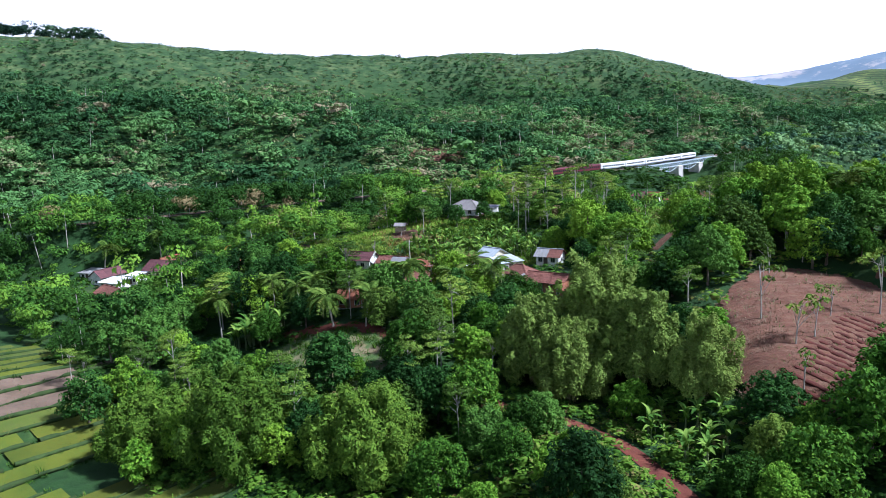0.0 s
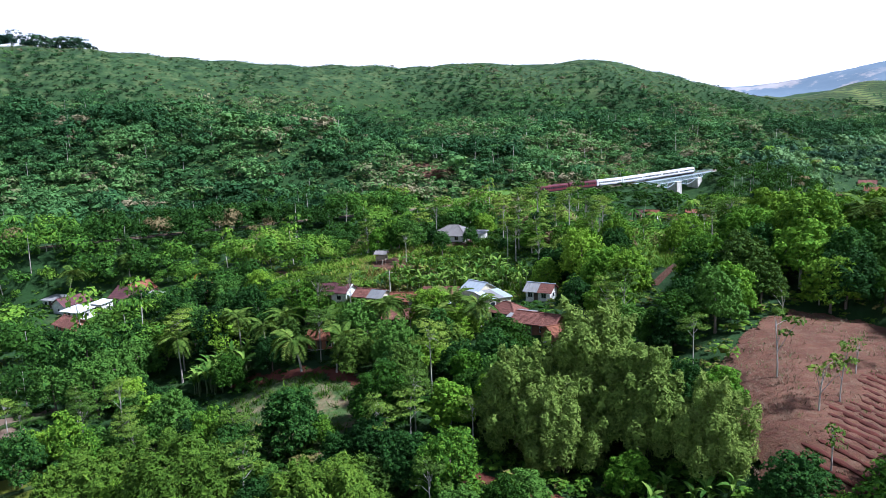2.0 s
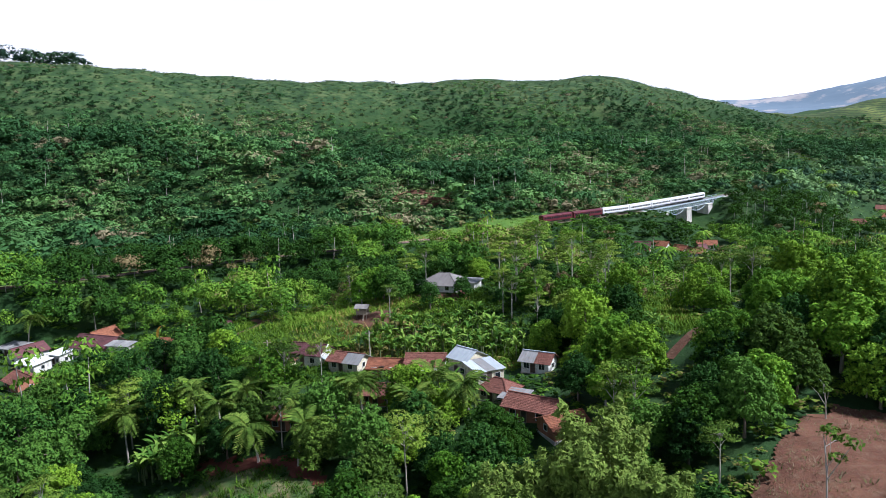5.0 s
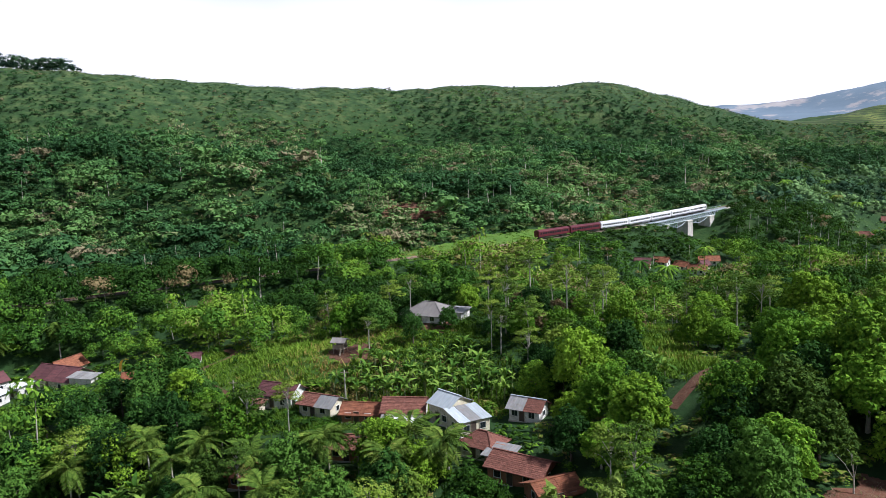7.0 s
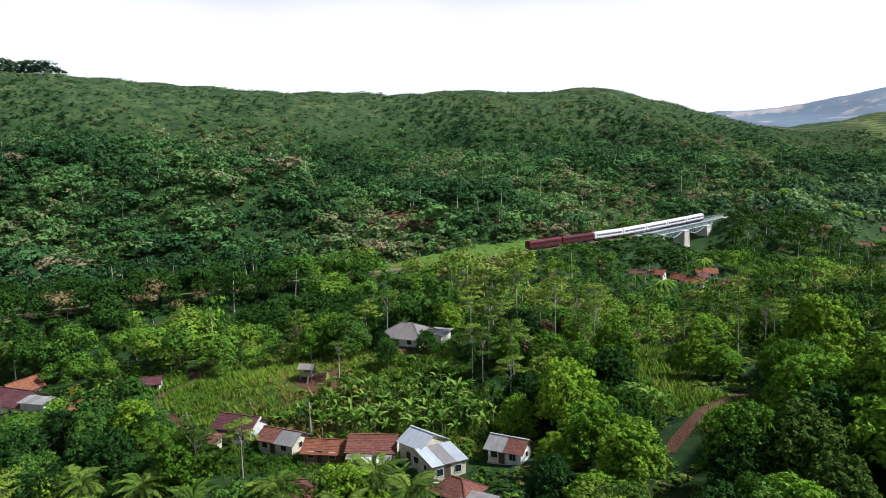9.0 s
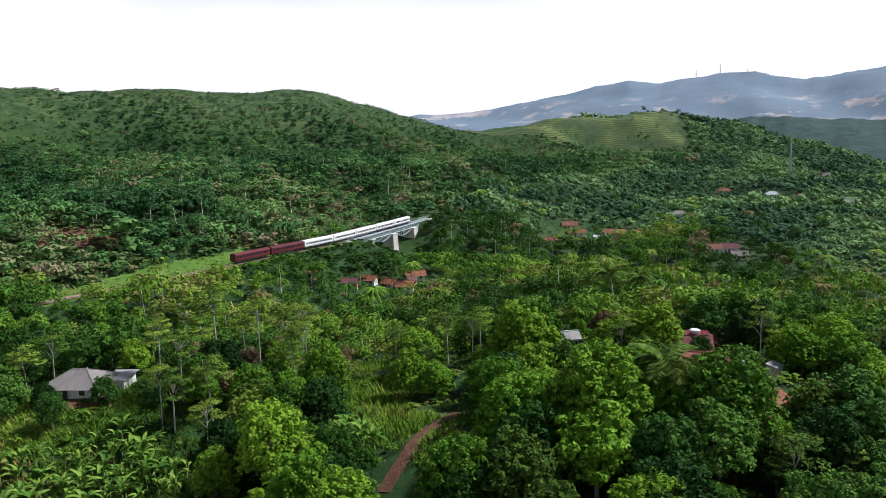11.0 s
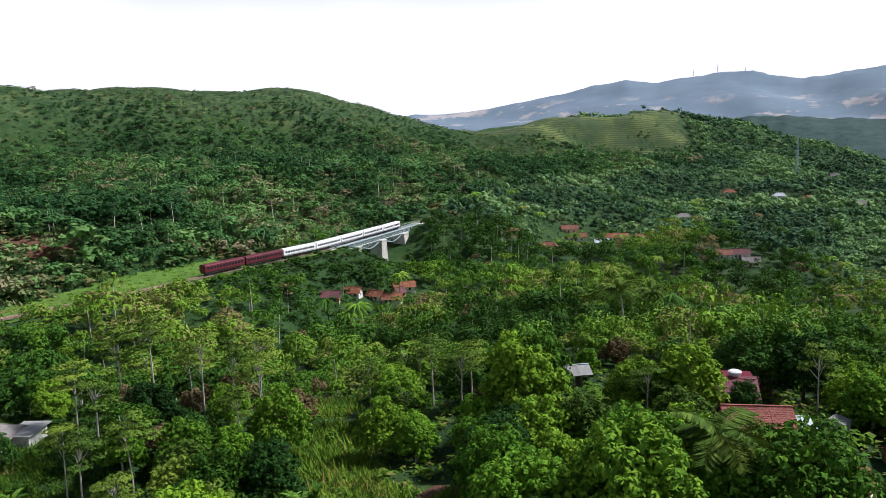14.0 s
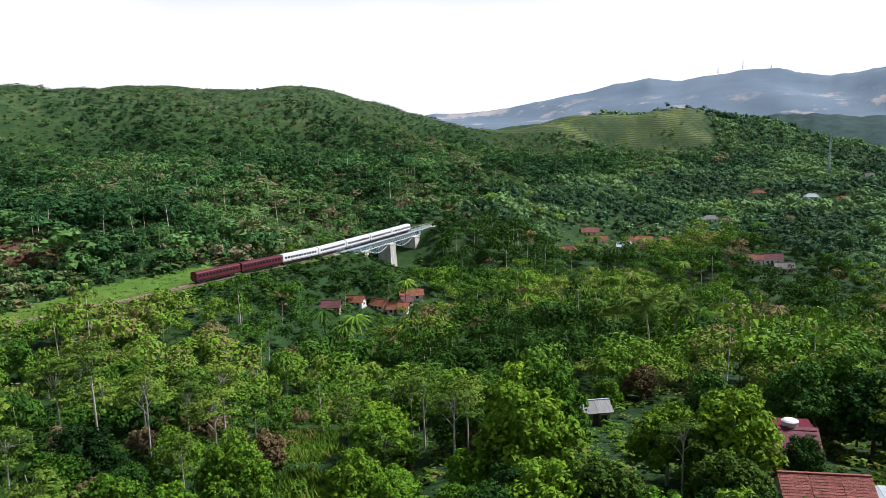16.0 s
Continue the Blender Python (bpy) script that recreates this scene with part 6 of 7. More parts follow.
def stubble():
    """Dry stalks and weeds left in rows over the red field."""
    x, y, rng = scatter(17, 34, 82, 110, 142, 0.62)
    keep = within_area(x, y, RED_FIELD) & (rng.random(x.size) < 0.35 + 0.5 * (np.sin(x / 3.1 + 1.3 * np.sin(y / 4.7)) > -0.2))
    x, y = x[keep], y[keep]
    x, y = x + 0.3 * np.sin(y * 4), np.round(y / 1.5) * 1.5 + 0.22 * rng.normal(size=x.size)
    h = rng.gamma(3, 0.11, x.size).clip(0.08, 0.9)
    woods("stubble", "dry stalks and weeds in rows on the red field", x, y, h, h * 1.7 + 0.12, blade_patterns(6, 9, 6, 0.05), LEAF_STUBBLE, 33)


LEAF_STUBBLE = foliage("dry_stalks", (0.11, 0.07, 0.045), (0.21, 0.145, 0.095), (0.34, 0.27, 0.18), attribute=True, dry=(0.08, 0.16, 0.03))
stubble()
FIELD_TREES = [field_tree(90, 9, 170), field_tree(91, 6, 60), field_tree(92, 7, 110)]
for i, (px, py, s) in enumerate([(45.3, 109.5, 1.1), (38.8, 107.5, 0.7), (47, 101.6, 1.0), (50.5, 103.6, 0.9), (56, 110.4, 0.8), (43.6, 91.5, 0.9), (64, 111.5, 1.2), (62.4, 134, 1.1), (54, 128, 0.8), (70, 120, 1.0)]):
    set_plant(FIELD_TREES[i % 3], px, py, s, i * 1.4, group="field trees")


# ---- houses ----
def plate(bm, corners, thick):
    """A slab: four corners in space, with a thickness below."""
    a = [Vector(c) for c in corners]
    n = (a[1] - a[0]).cross(a[3] - a[0]).normalized()
    top, low = [bm.verts.new(c) for c in a], [bm.verts.new(c - n * thick) for c in a]
    bm.faces.new(top)
    bm.faces.new(low[::-1])
    for i in range(4):
        k = (i + 1) % 4
        bm.faces.new((top[k], top[i], low[i], low[k]))
    return bm


def opening(parent, name, x, y, z, w, h, turn, frame_mat, leaf_mat, label=""):
    """A framed window or door on a wall; it looks along -y before it is turned."""
    m = Matrix.Translation((x, y, z)) @ Matrix.Rotation(turn, 4, "Z")
    bm = bmesh.new()
    t = 0.07
    for x0, x1, z0, z1 in ((-w / 2 - t, -w / 2, 0, h), (w / 2, w / 2 + t, 0, h), (-w / 2 - t, w / 2 + t, h, h + t)) + (((-w / 2 - t, w / 2 + t, -t, 0),) if name == "window" else ()):
        box(bm, x0, -0.09, z0, x1, 0.02, z1)
    f = part(name, bm, frame_mat, parent, label)
    f.matrix_local = m
    if name == "window":
        for s in (-1, 1):
            part("pane", box(bmesh.new(), min(0, s * w / 2) + 0.02, -0.05, 0.02, max(0, s * w / 2) - 0.02, -0.02, h - 0.02), leaf_mat, f)
    else:
        part("door_leaf", box(bmesh.new(), -w / 2 + 0.01, -0.06, 0.02, w / 2 - 0.01, -0.02, h - 0.01), leaf_mat, f)
        part("door_handle", box(bmesh.new(), w / 2 - 0.16, -0.1, 0.95, w / 2 - 0.1, -0.06, 1.05, 0.01), RAIL_STEEL, f)
    return f


def house(x, y, turn, w, d, wall_h, rise, roof_mat, wall_mat, label, form="gable", z=None, eave=0.55, second=None, openings=True, name="house"):
    """A small house. w runs along the ridge. form: gable, hip or shed."""
    z = float(min(ground(x + i, y + j) for i in (-w / 3, w / 3) for j in (-d / 3, d / 3))) if z is None else z
    r = root(name, pose(x, y, z, 0, 0, turn), label, "house")
    a, b = w / 2, d / 2
    bm = bmesh.new()
    t = 0.15
    for x0, y0, x1, y1 in ((-a, -b, a, -b + t), (-a, b - t, a, b), (-a, -b + t, -a + t, b - t), (a - t, -b + t, a, b - t)):
        box(bm, x0, y0, -0.6, x1, y1, wall_h)
    if form == "gable":
        for s in (-a, a - t):
            v = [bm.verts.new(p) for p in ((s, -b, wall_h), (s, b, wall_h), (s, 0, wall_h + rise), (s + t, -b, wall_h), (s + t, b, wall_h), (s + t, 0, wall_h + rise))]
            for f in ((0, 2, 1), (3, 4, 5), (0, 3, 5, 2), (1, 2, 5, 4)):
                bm.faces.new([v[i] for i in f])
    if form == "shed":
        box(bm, -a, b - t, wall_h, a, b, wall_h + rise * 0.9)
    part("wall", bm, wall_mat, r)
    part("foundation", box(bmesh.new(), -a - 0.12, -b - 0.12, -1.2, a + 0.12, b + 0.12, 0.22, 0.03), CONCRETE, r)
    e, top = eave, wall_h + rise
    drop = rise * e / b
    mats = (roof_mat, second or roof_mat)
    if form == "gable":
        n = max(2, int(w / 2.4))
        for side in (-1, 1):
            for i in range(n):
                x0, x1 = -a - e + (w + 2 * e) * i / n, -a - e + (w + 2 * e) * (i + 1) / n - 0.03
                lift = 0.02 * ((i * 7 + (side > 0)) % 3)
                c = [(x0, side * (b + e), wall_h - drop + lift), (x1, side * (b + e), wall_h - drop + lift), (x1, 0, top + 0.08 + lift), (x0, 0, top + 0.08 + lift)]
                part("roof_panel", plate(bmesh.new(), c if side < 0 else c[::-1], 0.08), mats[0 if i < n * 0.5 or second is None else 1], r)
        if roof_mat in (TILE_RED, TILE_ORANGE, TILE_DARK, TILE_PINK) and math.hypot(x - 30, y - 90) < 165:
            rows, span = max(8, int((b + e) / 0.27)), w + 2 * e
            for side in (-1, 1):
                for i in range(n):
                    if second and i >= n * 0.5:
                        continue
                    for k in range(rows):
                        u0, u1 = k / rows, (k + 1) / rows
                        x0, x1 = -a - e + span * i / n + 0.05 * ((k * 3 + i) % 2), -a - e + span * (i + 1) / n - 0.04
                        c = [(x0, side * (b + e) * (1 - u0), wall_h - drop + (top + drop - wall_h) * u0 + 0.125), (x1, side * (b + e) * (1 - u0), wall_h - drop + (top + drop - wall_h) * u0 + 0.125), (x1, side * (b + e) * (1 - u1), wall_h - drop + (top + drop - wall_h) * u1 + 0.095), (x0, side * (b + e) * (1 - u1), wall_h - drop + (top + drop - wall_h) * u1 + 0.095)]
                        part("tile_course", plate(bmesh.new(), c if side < 0 else c[::-1], 0.035), mats[0], r)
        part("ridge_cap", beam(bmesh.new(), (-a - e, 0, top + 0.12), (a + e, 0, top + 0.12), 0.3, 0.12), roof_mat if roof_mat is not SHEET_GREY else SHEET_WHITE, r)
    elif form == "hip":
        k = max(0.4, a - b * 0.85)
        lo = wall_h - drop
        eaves = [(-a - e, -b - e, lo), (a + e, -b - e, lo), (a + e, b + e, lo), (-a - e, b + e, lo)]
        r0, r1 = (-k, 0, top + 0.08), (k, 0, top + 0.08)
        for c in ((eaves[0], eaves[1], r1, r0), (eaves[2], eaves[3], r0, r1)):
            part("roof_panel", plate(bmesh.new(), c, 0.08), roof_mat, r)
        for c, q in (((eaves[1], eaves[2]), r1), ((eaves[3], eaves[0]), r0)):
            bm = bmesh.new()
            v = [bm.verts.new(p) for p in (*c, q)] + [bm.verts.new((p[0], p[1], p[2] - 0.08)) for p in (*c, q)]
            for f in ((0, 1, 2), (5, 4, 3), (0, 3, 4, 1), (1, 4, 5, 2), (2, 5, 3, 0)):
                bm.faces.new([v[i] for i in f])
            part("roof_panel", bm, roof_mat, r)
        bm = bmesh.new()
        beam(bm, r0, r1, 0.28, 0.14)
        for p, q in ((eaves[0], r0), (eaves[3], r0), (eaves[1], r1), (eaves[2], r1)):
            beam(bm, p, q, 0.2, 0.12)
        part("ridge_cap", bm, roof_mat, r)
    else:
        n = max(2, int(w / 1.5))
        for i in range(n):
            x0, x1 = -a - e + (w + 2 * e) * i / n, -a - e + (w + 2 * e) * (i + 1) / n - 0.03
            lift = 0.025 * (i % 2)
            part("roof_panel", plate(bmesh.new(), [(x0, -b - e, wall_h + 0.06 + lift), (x1, -b - e, wall_h + 0.06 + lift), (x1, b + e, wall_h + rise + lift), (x0, b + e, wall_h + rise + lift)], 0.06), mats[(i + 1) % 2 if second else 0], r)
    if openings:
        opening(r, "door", -a * 0.15, -b, 0.22, 0.85, 2.0, 0, PLANK, DARK_WOOD)
        for s in ((-0.62, 0.5) if w > 5 else (0.55,)):
            opening(r, "window", a * s, -b, 1.0, 1.0, 1.0, 0, WHITEWASH, GLASS)
        opening(r, "window", a, 0, 1.0, 0.9, 0.9, math.pi / 2, WHITEWASH, GLASS)
        opening(r, "window", -a, 0, 1.0, 0.9, 0.9, -math.pi / 2, WHITEWASH, GLASS)
    return r


# the row of houses on the terrace
h = house(0.4, 170.6, -6, 6.8, 5.8, 2.6, 1.4, TILE_RED, WHITEWASH, "whitewashed house with a weathered red-brown tiled roof")
part("veranda_roof", plate(bmesh.new(), [(-3.5, -4.7, 2.0), (3.5, -4.7, 2.0), (3.5, -3.0, 2.4), (-3.5, -3.0, 2.4)], 0.06), ASBESTOS, h, "grey sheet veranda roof")
part("awning", plate(bmesh.new(), [(-1.2, -5.6, 1.9), (2.6, -5.4, 1.75), (2.6, -4.1, 2.15), (-1.2, -4.1, 2.15)], 0.04), PLASTIC, h, "white tarpaulin awning")
for px in (-3.3, -1.1, 1.1, 3.3):
    part("post", box(bmesh.new(), px - 0.06, -4.55, -0.3, px + 0.06, -4.43, 2.0), PLANK, h)
house(8.1, 168.0, -45, 4.6, 5.2, 3.6, 1.3, SHEET_WHITE, CREAM, "small two-storey cream house with a pale metal roof", form="gable", eave=0.4, second=SHEET_WHITE)
h = house(11.0, 163.2, 28, 5.2, 5.0, 2.6, 0.7, SHEET_GREY, CREAM, "low cream house with a sloping patched grey sheet roof", form="shed", eave=0.35, second=SHEET_WHITE)
house(21.0, 165.4, -28, 5.2, 4.0, 2.5, 1.1, SHEET_GREY, WHITEWASH, "house with half grey sheet and half red tile roof", second=TILE_RED)
house(-7.2, 172.4, -9, 6.2, 5.0, 1.9, 1.1, TILE_ORANGE, BRICKWALL, "low brick house with a faded orange tile roof")
house(-15.2, 177.0, -24, 6.6, 4.6, 2.4, 1.1, TILE_RED, CREAM, "cream house with roof half red tile and half grey sheet", second=SHEET_GREY)
h = house(-23.9, 183.0, -20, 7.2, 5.2, 2.8, 1.4, TILE_DARK, WHITEWASH, "white house with a dark red tiled roof")
part("bargeboard", beam(bmesh.new(), (4.2, 0, 4.35), (4.2, -3.2, 2.65), 0.14, 0.3), WHITEWASH, h, "white painted bargeboard")
part("side_awning", plate(bmesh.new(), [(3.7, -2.2, 2.2), (4.7, -2.2, 1.8), (4.7, -0.2, 1.8), (3.7, -0.2, 2.2)], 0.05), SHEET_WHITE, h, "pale sheet awning at the gable end")
house(-28.5, 178.8, -20, 3.6, 3.0, 2.0, 0.6, TILE_RED, CREAM, "small lean-to with rusty roof beside a house", form="shed", openings=False, name="outhouse")
house(21.7, 139.8, 24, 5.8, 5.0, 2.0, 1.1, TILE_ORANGE, BRICKWALL, "house with a broad orange tiled roof among trees")
house(18.2, 146.0, -32, 8.0, 5.2, 2.5, 1.2, TILE_RED, BRICKWALL, "house with a worn red tiled roof among trees")
house(15.6, 150.4, -30, 3.6, 3.2, 2.2, 0.6, SHEET_GREY, BRICKWALL, "small outhouse with a grey sheet roof", form="shed", openings=False, name="outhouse")
house(13.2, 154.6, -35, 5.4, 4.4, 2.4, 1.3, TILE_RED, CREAM, "house with a hipped dark red tiled roof", form="hip")
house(-22, 155, -15, 6.0, 4.5, 2.4, 1.1, TILE_ORANGE, BRICKWALL, "low house with an orange tiled roof under palms")
house(-7, 158.5, -8, 7.0, 4.6, 2.4, 1.1, TILE_RED, BRICKWALL, "low house with a red tiled roof under palms")
# white house on the knoll
h = house(3.5, 210.9, -24, 9.0, 7.6, 2.6, 1.8, ASBESTOS, WHITEWASH, "white house with a wide grey hipped roof on a knoll", form="hip", eave=0.85)
house(9.9, 211.4, -24, 3.2, 4.6, 1.9, 0.2, SHEET_GREY, WHITEWASH, "open-fronted annexe with a flat grey sheet roof", form="shed", z=float(ground(3.5, 210.9)) - 0.2, openings=False, name="outhouse")
# left-hand village in the hollow
house(-89, 225.5, -20, 12.5, 8.0, 2.9, 2.2, TILE_DARK, CREAM, "large house with a broad dark red-brown roof")
house(-90.5, 231, 68, 7.5, 5.0, 3.0, 1.9, TILE_ORANGE, CREAM, "house with an orange tiled gable roof")
house(-80.5, 219.5, -14, 6.2, 3.0, 2.2, 0.5, SHEET_GREY, CONCRETE, "low outhouse with a grey sheet roof", form="shed", openings=False, name="outhouse")
house(-107, 223, 60, 8.0, 5.5, 3.2, 1.6, TILE_DARK, WHITEWASH, "white gabled house with a maroon roof")
house(-102, 216.5, -25, 7.0, 5.0, 2.4, 0.6, SHEET_BRIGHT, WHITEWASH, "low house with a bright white sheet roof", form="shed")
house(-97.5, 221.5, -25, 4.0, 4.0, 2.8, 0.5, SHEET_BRIGHT, WHITEWASH, "small outhouse with a bright white sheet roof", form="shed", name="outhouse")
house(-97, 203.5, -38, 8.0, 6.0, 2.5, 1.5, TILE_RED, BRICKWALL, "house with a red tiled roof in the hollow")
house(-114, 229, -20, 7.0, 5.0, 2.4, 0.6, SHEET_GREY, WHITEWASH, "low house with a grey sheet roof", form="shed")
house(-58.5, 200.5, 6, 6.2, 4.2, 2.4, 1.1, TILE_ORANGE, CREAM, "small house with an orange tiled roof")
house(-52.5, 214.5, 10, 4.2, 3.6, 2.2, 0.9, TILE_DARK, WHITEWASH, "small white house with a brown roof")
house(-60.5, 188, -35, 4.2, 3.2, 2.0, 0.7, TILE_DARK, WHITEWASH, "tiny white shed with a maroon roof", form="shed", openings=False, name="outhouse")
# cluster on the wooded rise
house(96.8, 163.6, -29.5, 7.6, 5.6, 2.3, 1.75, TILE_PINK, WHITEWASH, "long white house with a worn pinkish-red tiled roof", eave=0.5)
house(101.6, 160.7, -29.5, 2.2, 4.2, 2.0, 0.5, SHEET_WHITE, WHITEWASH, "narrow annexe with a white sheet roof", form="shed", openings=False, name="annexe", eave=0.2)
h = house(103.6, 174.2, -31, 5.4, 2.6, 2.0, 2.4, SHEET_RED, SHEET_RED, "house clad in crimson metal sheet with a steep front", form="shed", openings=False, eave=0.3)
part("rear_block", box(bmesh.new(), -2.6, 1.3, -0.5, 2.6, 5.0, 3.9), SHEET_RED, h)
part("rear_roof", box(bmesh.new(), -2.8, 1.45, 3.9, 2.8, 5.2, 4.02), SHEET_RED, h)
bm = bmesh.new()
bmesh.ops.create_cone(bm, cap_ends=True, segments=20, radius1=0.8, radius2=0.95, depth=0.55, matrix=Matrix.Translation((0.1, 2.2, 4.6)))
bmesh.ops.create_cone(bm, cap_ends=True, segments=20, radius1=0.95, radius2=0.7, depth=0.16, matrix=Matrix.Translation((0.1, 2.2, 4.955)))
part("water_tank", bm, PLASTIC, h, "round white water tank")
part("tank_stand", box(bmesh.new(), -0.6, 1.5, 4.02, 0.8, 2.9, 4.33), CONCRETE, h)
house(104, 183.5, -25, 5.0, 4.0, 2.6, 1.0, SHEET_RED, BRICKWALL, "small house with a faded crimson roof")
house(108.8, 161.6, 20, 2.2, 1.8, 1.8, 0.4, SHEET_GREY, CONCRETE, "small grey kiosk with a sheet roof", form="shed", openings=False, name="kiosk", eave=0.15)
house(95.4, 149.2, 30, 4.6, 4.2, 2.5, 1.2, TILE_ORANGE, BRICKWALL, "brick house with an orange roof half hidden by trees")
house(88.2, 144.6, 28, 4.0, 3.6, 2.4, 1.1, TILE_ORANGE, BRICKWALL, "brick outhouse with an orange tiled roof", name="outhouse")
house(108.8, 151.8, -20, 4.6, 4.0, 2.4, 1.0, TILE_RED, BRICKWALL, "small house with a dark red roof among trees")
house(97.4, 207.0, -12, 3.8, 3.8, 2.7, 0.9, SHEET_GREY, PLANK, "small plank shed with a pale grey sheet roof", name="shed")
house(86.5, 221, 60, 5.0, 3.6, 2.4, 1.0, TILE_ORANGE, BRICKWALL, "brick shed with an orange gable roof", name="shed")
# pale green fence in the glade behind
fence = root("fence", Matrix.Translation((164, 196.5, 0)), "pale green painted rail fence in a glade", "fence")
for i in range(8):
    fx, fy = 157 + 2.1 * i, 198.4 - 0.12 * i
    part("post", box(bmesh.new(), fx - 164.06, fy - 196.56, float(ground(fx, fy)) - 0.3, fx - 163.94, fy - 196.44, float(ground(fx, fy)) + 2.0), GREEN_NET, fence)
    if i:
        for h in (1.0, 1.9):
            part("rail", beam(bmesh.new(), (fx - 2.1 - 164, fy + 0.12 - 196.5, float(ground(fx - 2.1, fy + 0.12)) + h), (fx - 164, fy - 196.5, float(ground(fx, fy)) + h), 0.1), GREEN_NET, fence)
# hamlet below the bridge
for hx, hy, turn, w, d, mat, wall, word in ((117.5, 367, -12, 9.5, 6.0, TILE_ORANGE, WHITEWASH, "white house with an orange tiled roof below the bridge"), (108.5, 353.5, -25, 8.0, 6.0, TILE_ORANGE, WHITEWASH, "house with a red tiled roof below the bridge"), (103.5, 358, -55, 7.0, 5.0, TILE_ORANGE, CREAM, "house with an orange gable roof below the bridge"), (95, 358.5, -35, 7.0, 5.0, TILE_ORANGE, WHITEWASH, "house with a faded red roof below the bridge"), (84, 346, -20, 7.0, 6.0, TILE_DARK, BRICKWALL, "house with a brown tiled roof below the bridge"), (113, 360, 30, 5.0, 4.0, TILE_DARK, CREAM, "small house with a grey-brown roof below the bridge")):
    house(hx, hy, turn, 0.84 * w, 0.84 * d, 2.5, 1.5, mat, wall, word)
# far village
for hx, hy, turn, w, d, mat, wall, word in ((272, 502, -30, 11, 8, TILE_RED, CREAM, "far house with a red tiled roof"), (270, 490, -30, 12, 7, TILE_ORANGE, WHITEWASH, "far house with an orange roof"), (234, 461, -30, 10, 6, TILE_RED, CREAM, "far house with a rusty roof"), (276, 472, -25, 9, 8, SHEET_WHITE, WHITEWASH, "far house with a white roof"), (292, 481, -30, 16, 8, TILE_ORANGE, CREAM, "long far house with an orange roof"), (300, 468, -20, 10, 8, TILE_ORANGE, WHITEWASH, "far house with an orange hipped roof"), (283, 461, -40, 8, 7, TILE_DARK, WHITEWASH, "far house with a dark roof"), (299, 396, -40, 9, 7, TILE_RED, WHITEWASH, "far house with a maroon roof"), (307, 392, -40, 9, 7, TILE_DARK, WHITEWASH, "far house with a dark maroon roof"), (304, 382, -30, 9, 5, ASBESTOS, CREAM, "far house with a brown sheet roof"), (461, 572, -30, 14, 8, TILE_ORANGE, CREAM, "distant house with an orange roof"), (468, 527, -40, 14, 9, SHEET_WHITE, WHITEWASH, "distant white house with a pale roof"), (474, 506, -45, 10, 9, TILE_ORANGE, WHITEWASH, "distant house with an orange roof"), (363, 506, -30, 14, 9, ASBESTOS, WHITEWASH, "far house with a grey hipped roof"), (490, 477, -40, 12, 8, ASBESTOS, WHITEWASH, "distant house with a pale grey roof"), (560, 560, -40, 8, 6, ASBESTOS, WHITEWASH, "distant house with a grey roof")):
    k = 0.72 if hx > 340 else 0.9
    house(hx, hy, turn, w * k, d * k, 3.0, 2.0, mat, wall, word, form="hip" if w in (14, 10) else "gable")


# ---- field hut on stilts ----
def stilt_hut(x, y):
    r = root("field_hut", pose(x, y, float(ground(x, y)), 0, 0, -12), "small wooden field hut on stilts with a pale sheet roof", "hut")
    for i in (-1.1, 1.1):
        for j in (-0.9, 0.9):
            part("stilt", box(bmesh.new(), i - 0.07, j - 0.07, -0.3, i + 0.07, j + 0.07, 2.6), PLANK, r)
    part("floor_deck", box(bmesh.new(), -1.3, -1.1, 1.0, 1.3, 1.1, 1.12), PLANK, r)
    for y0 in (-1.02, 0.96):
        part("side_wall", box(bmesh.new(), -1.2, y0, 1.12, 1.2, y0 + 0.06, 1.9), PLANK, r)
    part("roof_panel", plate(bmesh.new(), [(-1.6, -1.5, 2.45), (1.6, -1.5, 2.45), (1.6, 0.1, 3.15), (-1.6, 0.1, 3.15)], 0.06), ASBESTOS, r)
    part("roof_panel", plate(bmesh.new(), [(1.6, 1.5, 2.45), (-1.6, 1.5, 2.45), (-1.6, 0.1, 3.13), (1.6, 0.1, 3.13)], 0.06), ASBESTOS, r)
    part("ladder", beam(bmesh.new(), (0.6, -1.9, -0.1), (0.6, -1.1, 1.1), 0.3, 0.06), PLANK, r)


stilt_hut(-14.5, 195.5)


# ---- railway bridge ----
A, B = Vector((96, 401, RAIL_Z)), Vector((158, 466, RAIL_Z))
LINE = (B - A).normalized()
TURN = math.degrees(math.atan2(LINE.y, LINE.x))
SPAN = (B - A).length


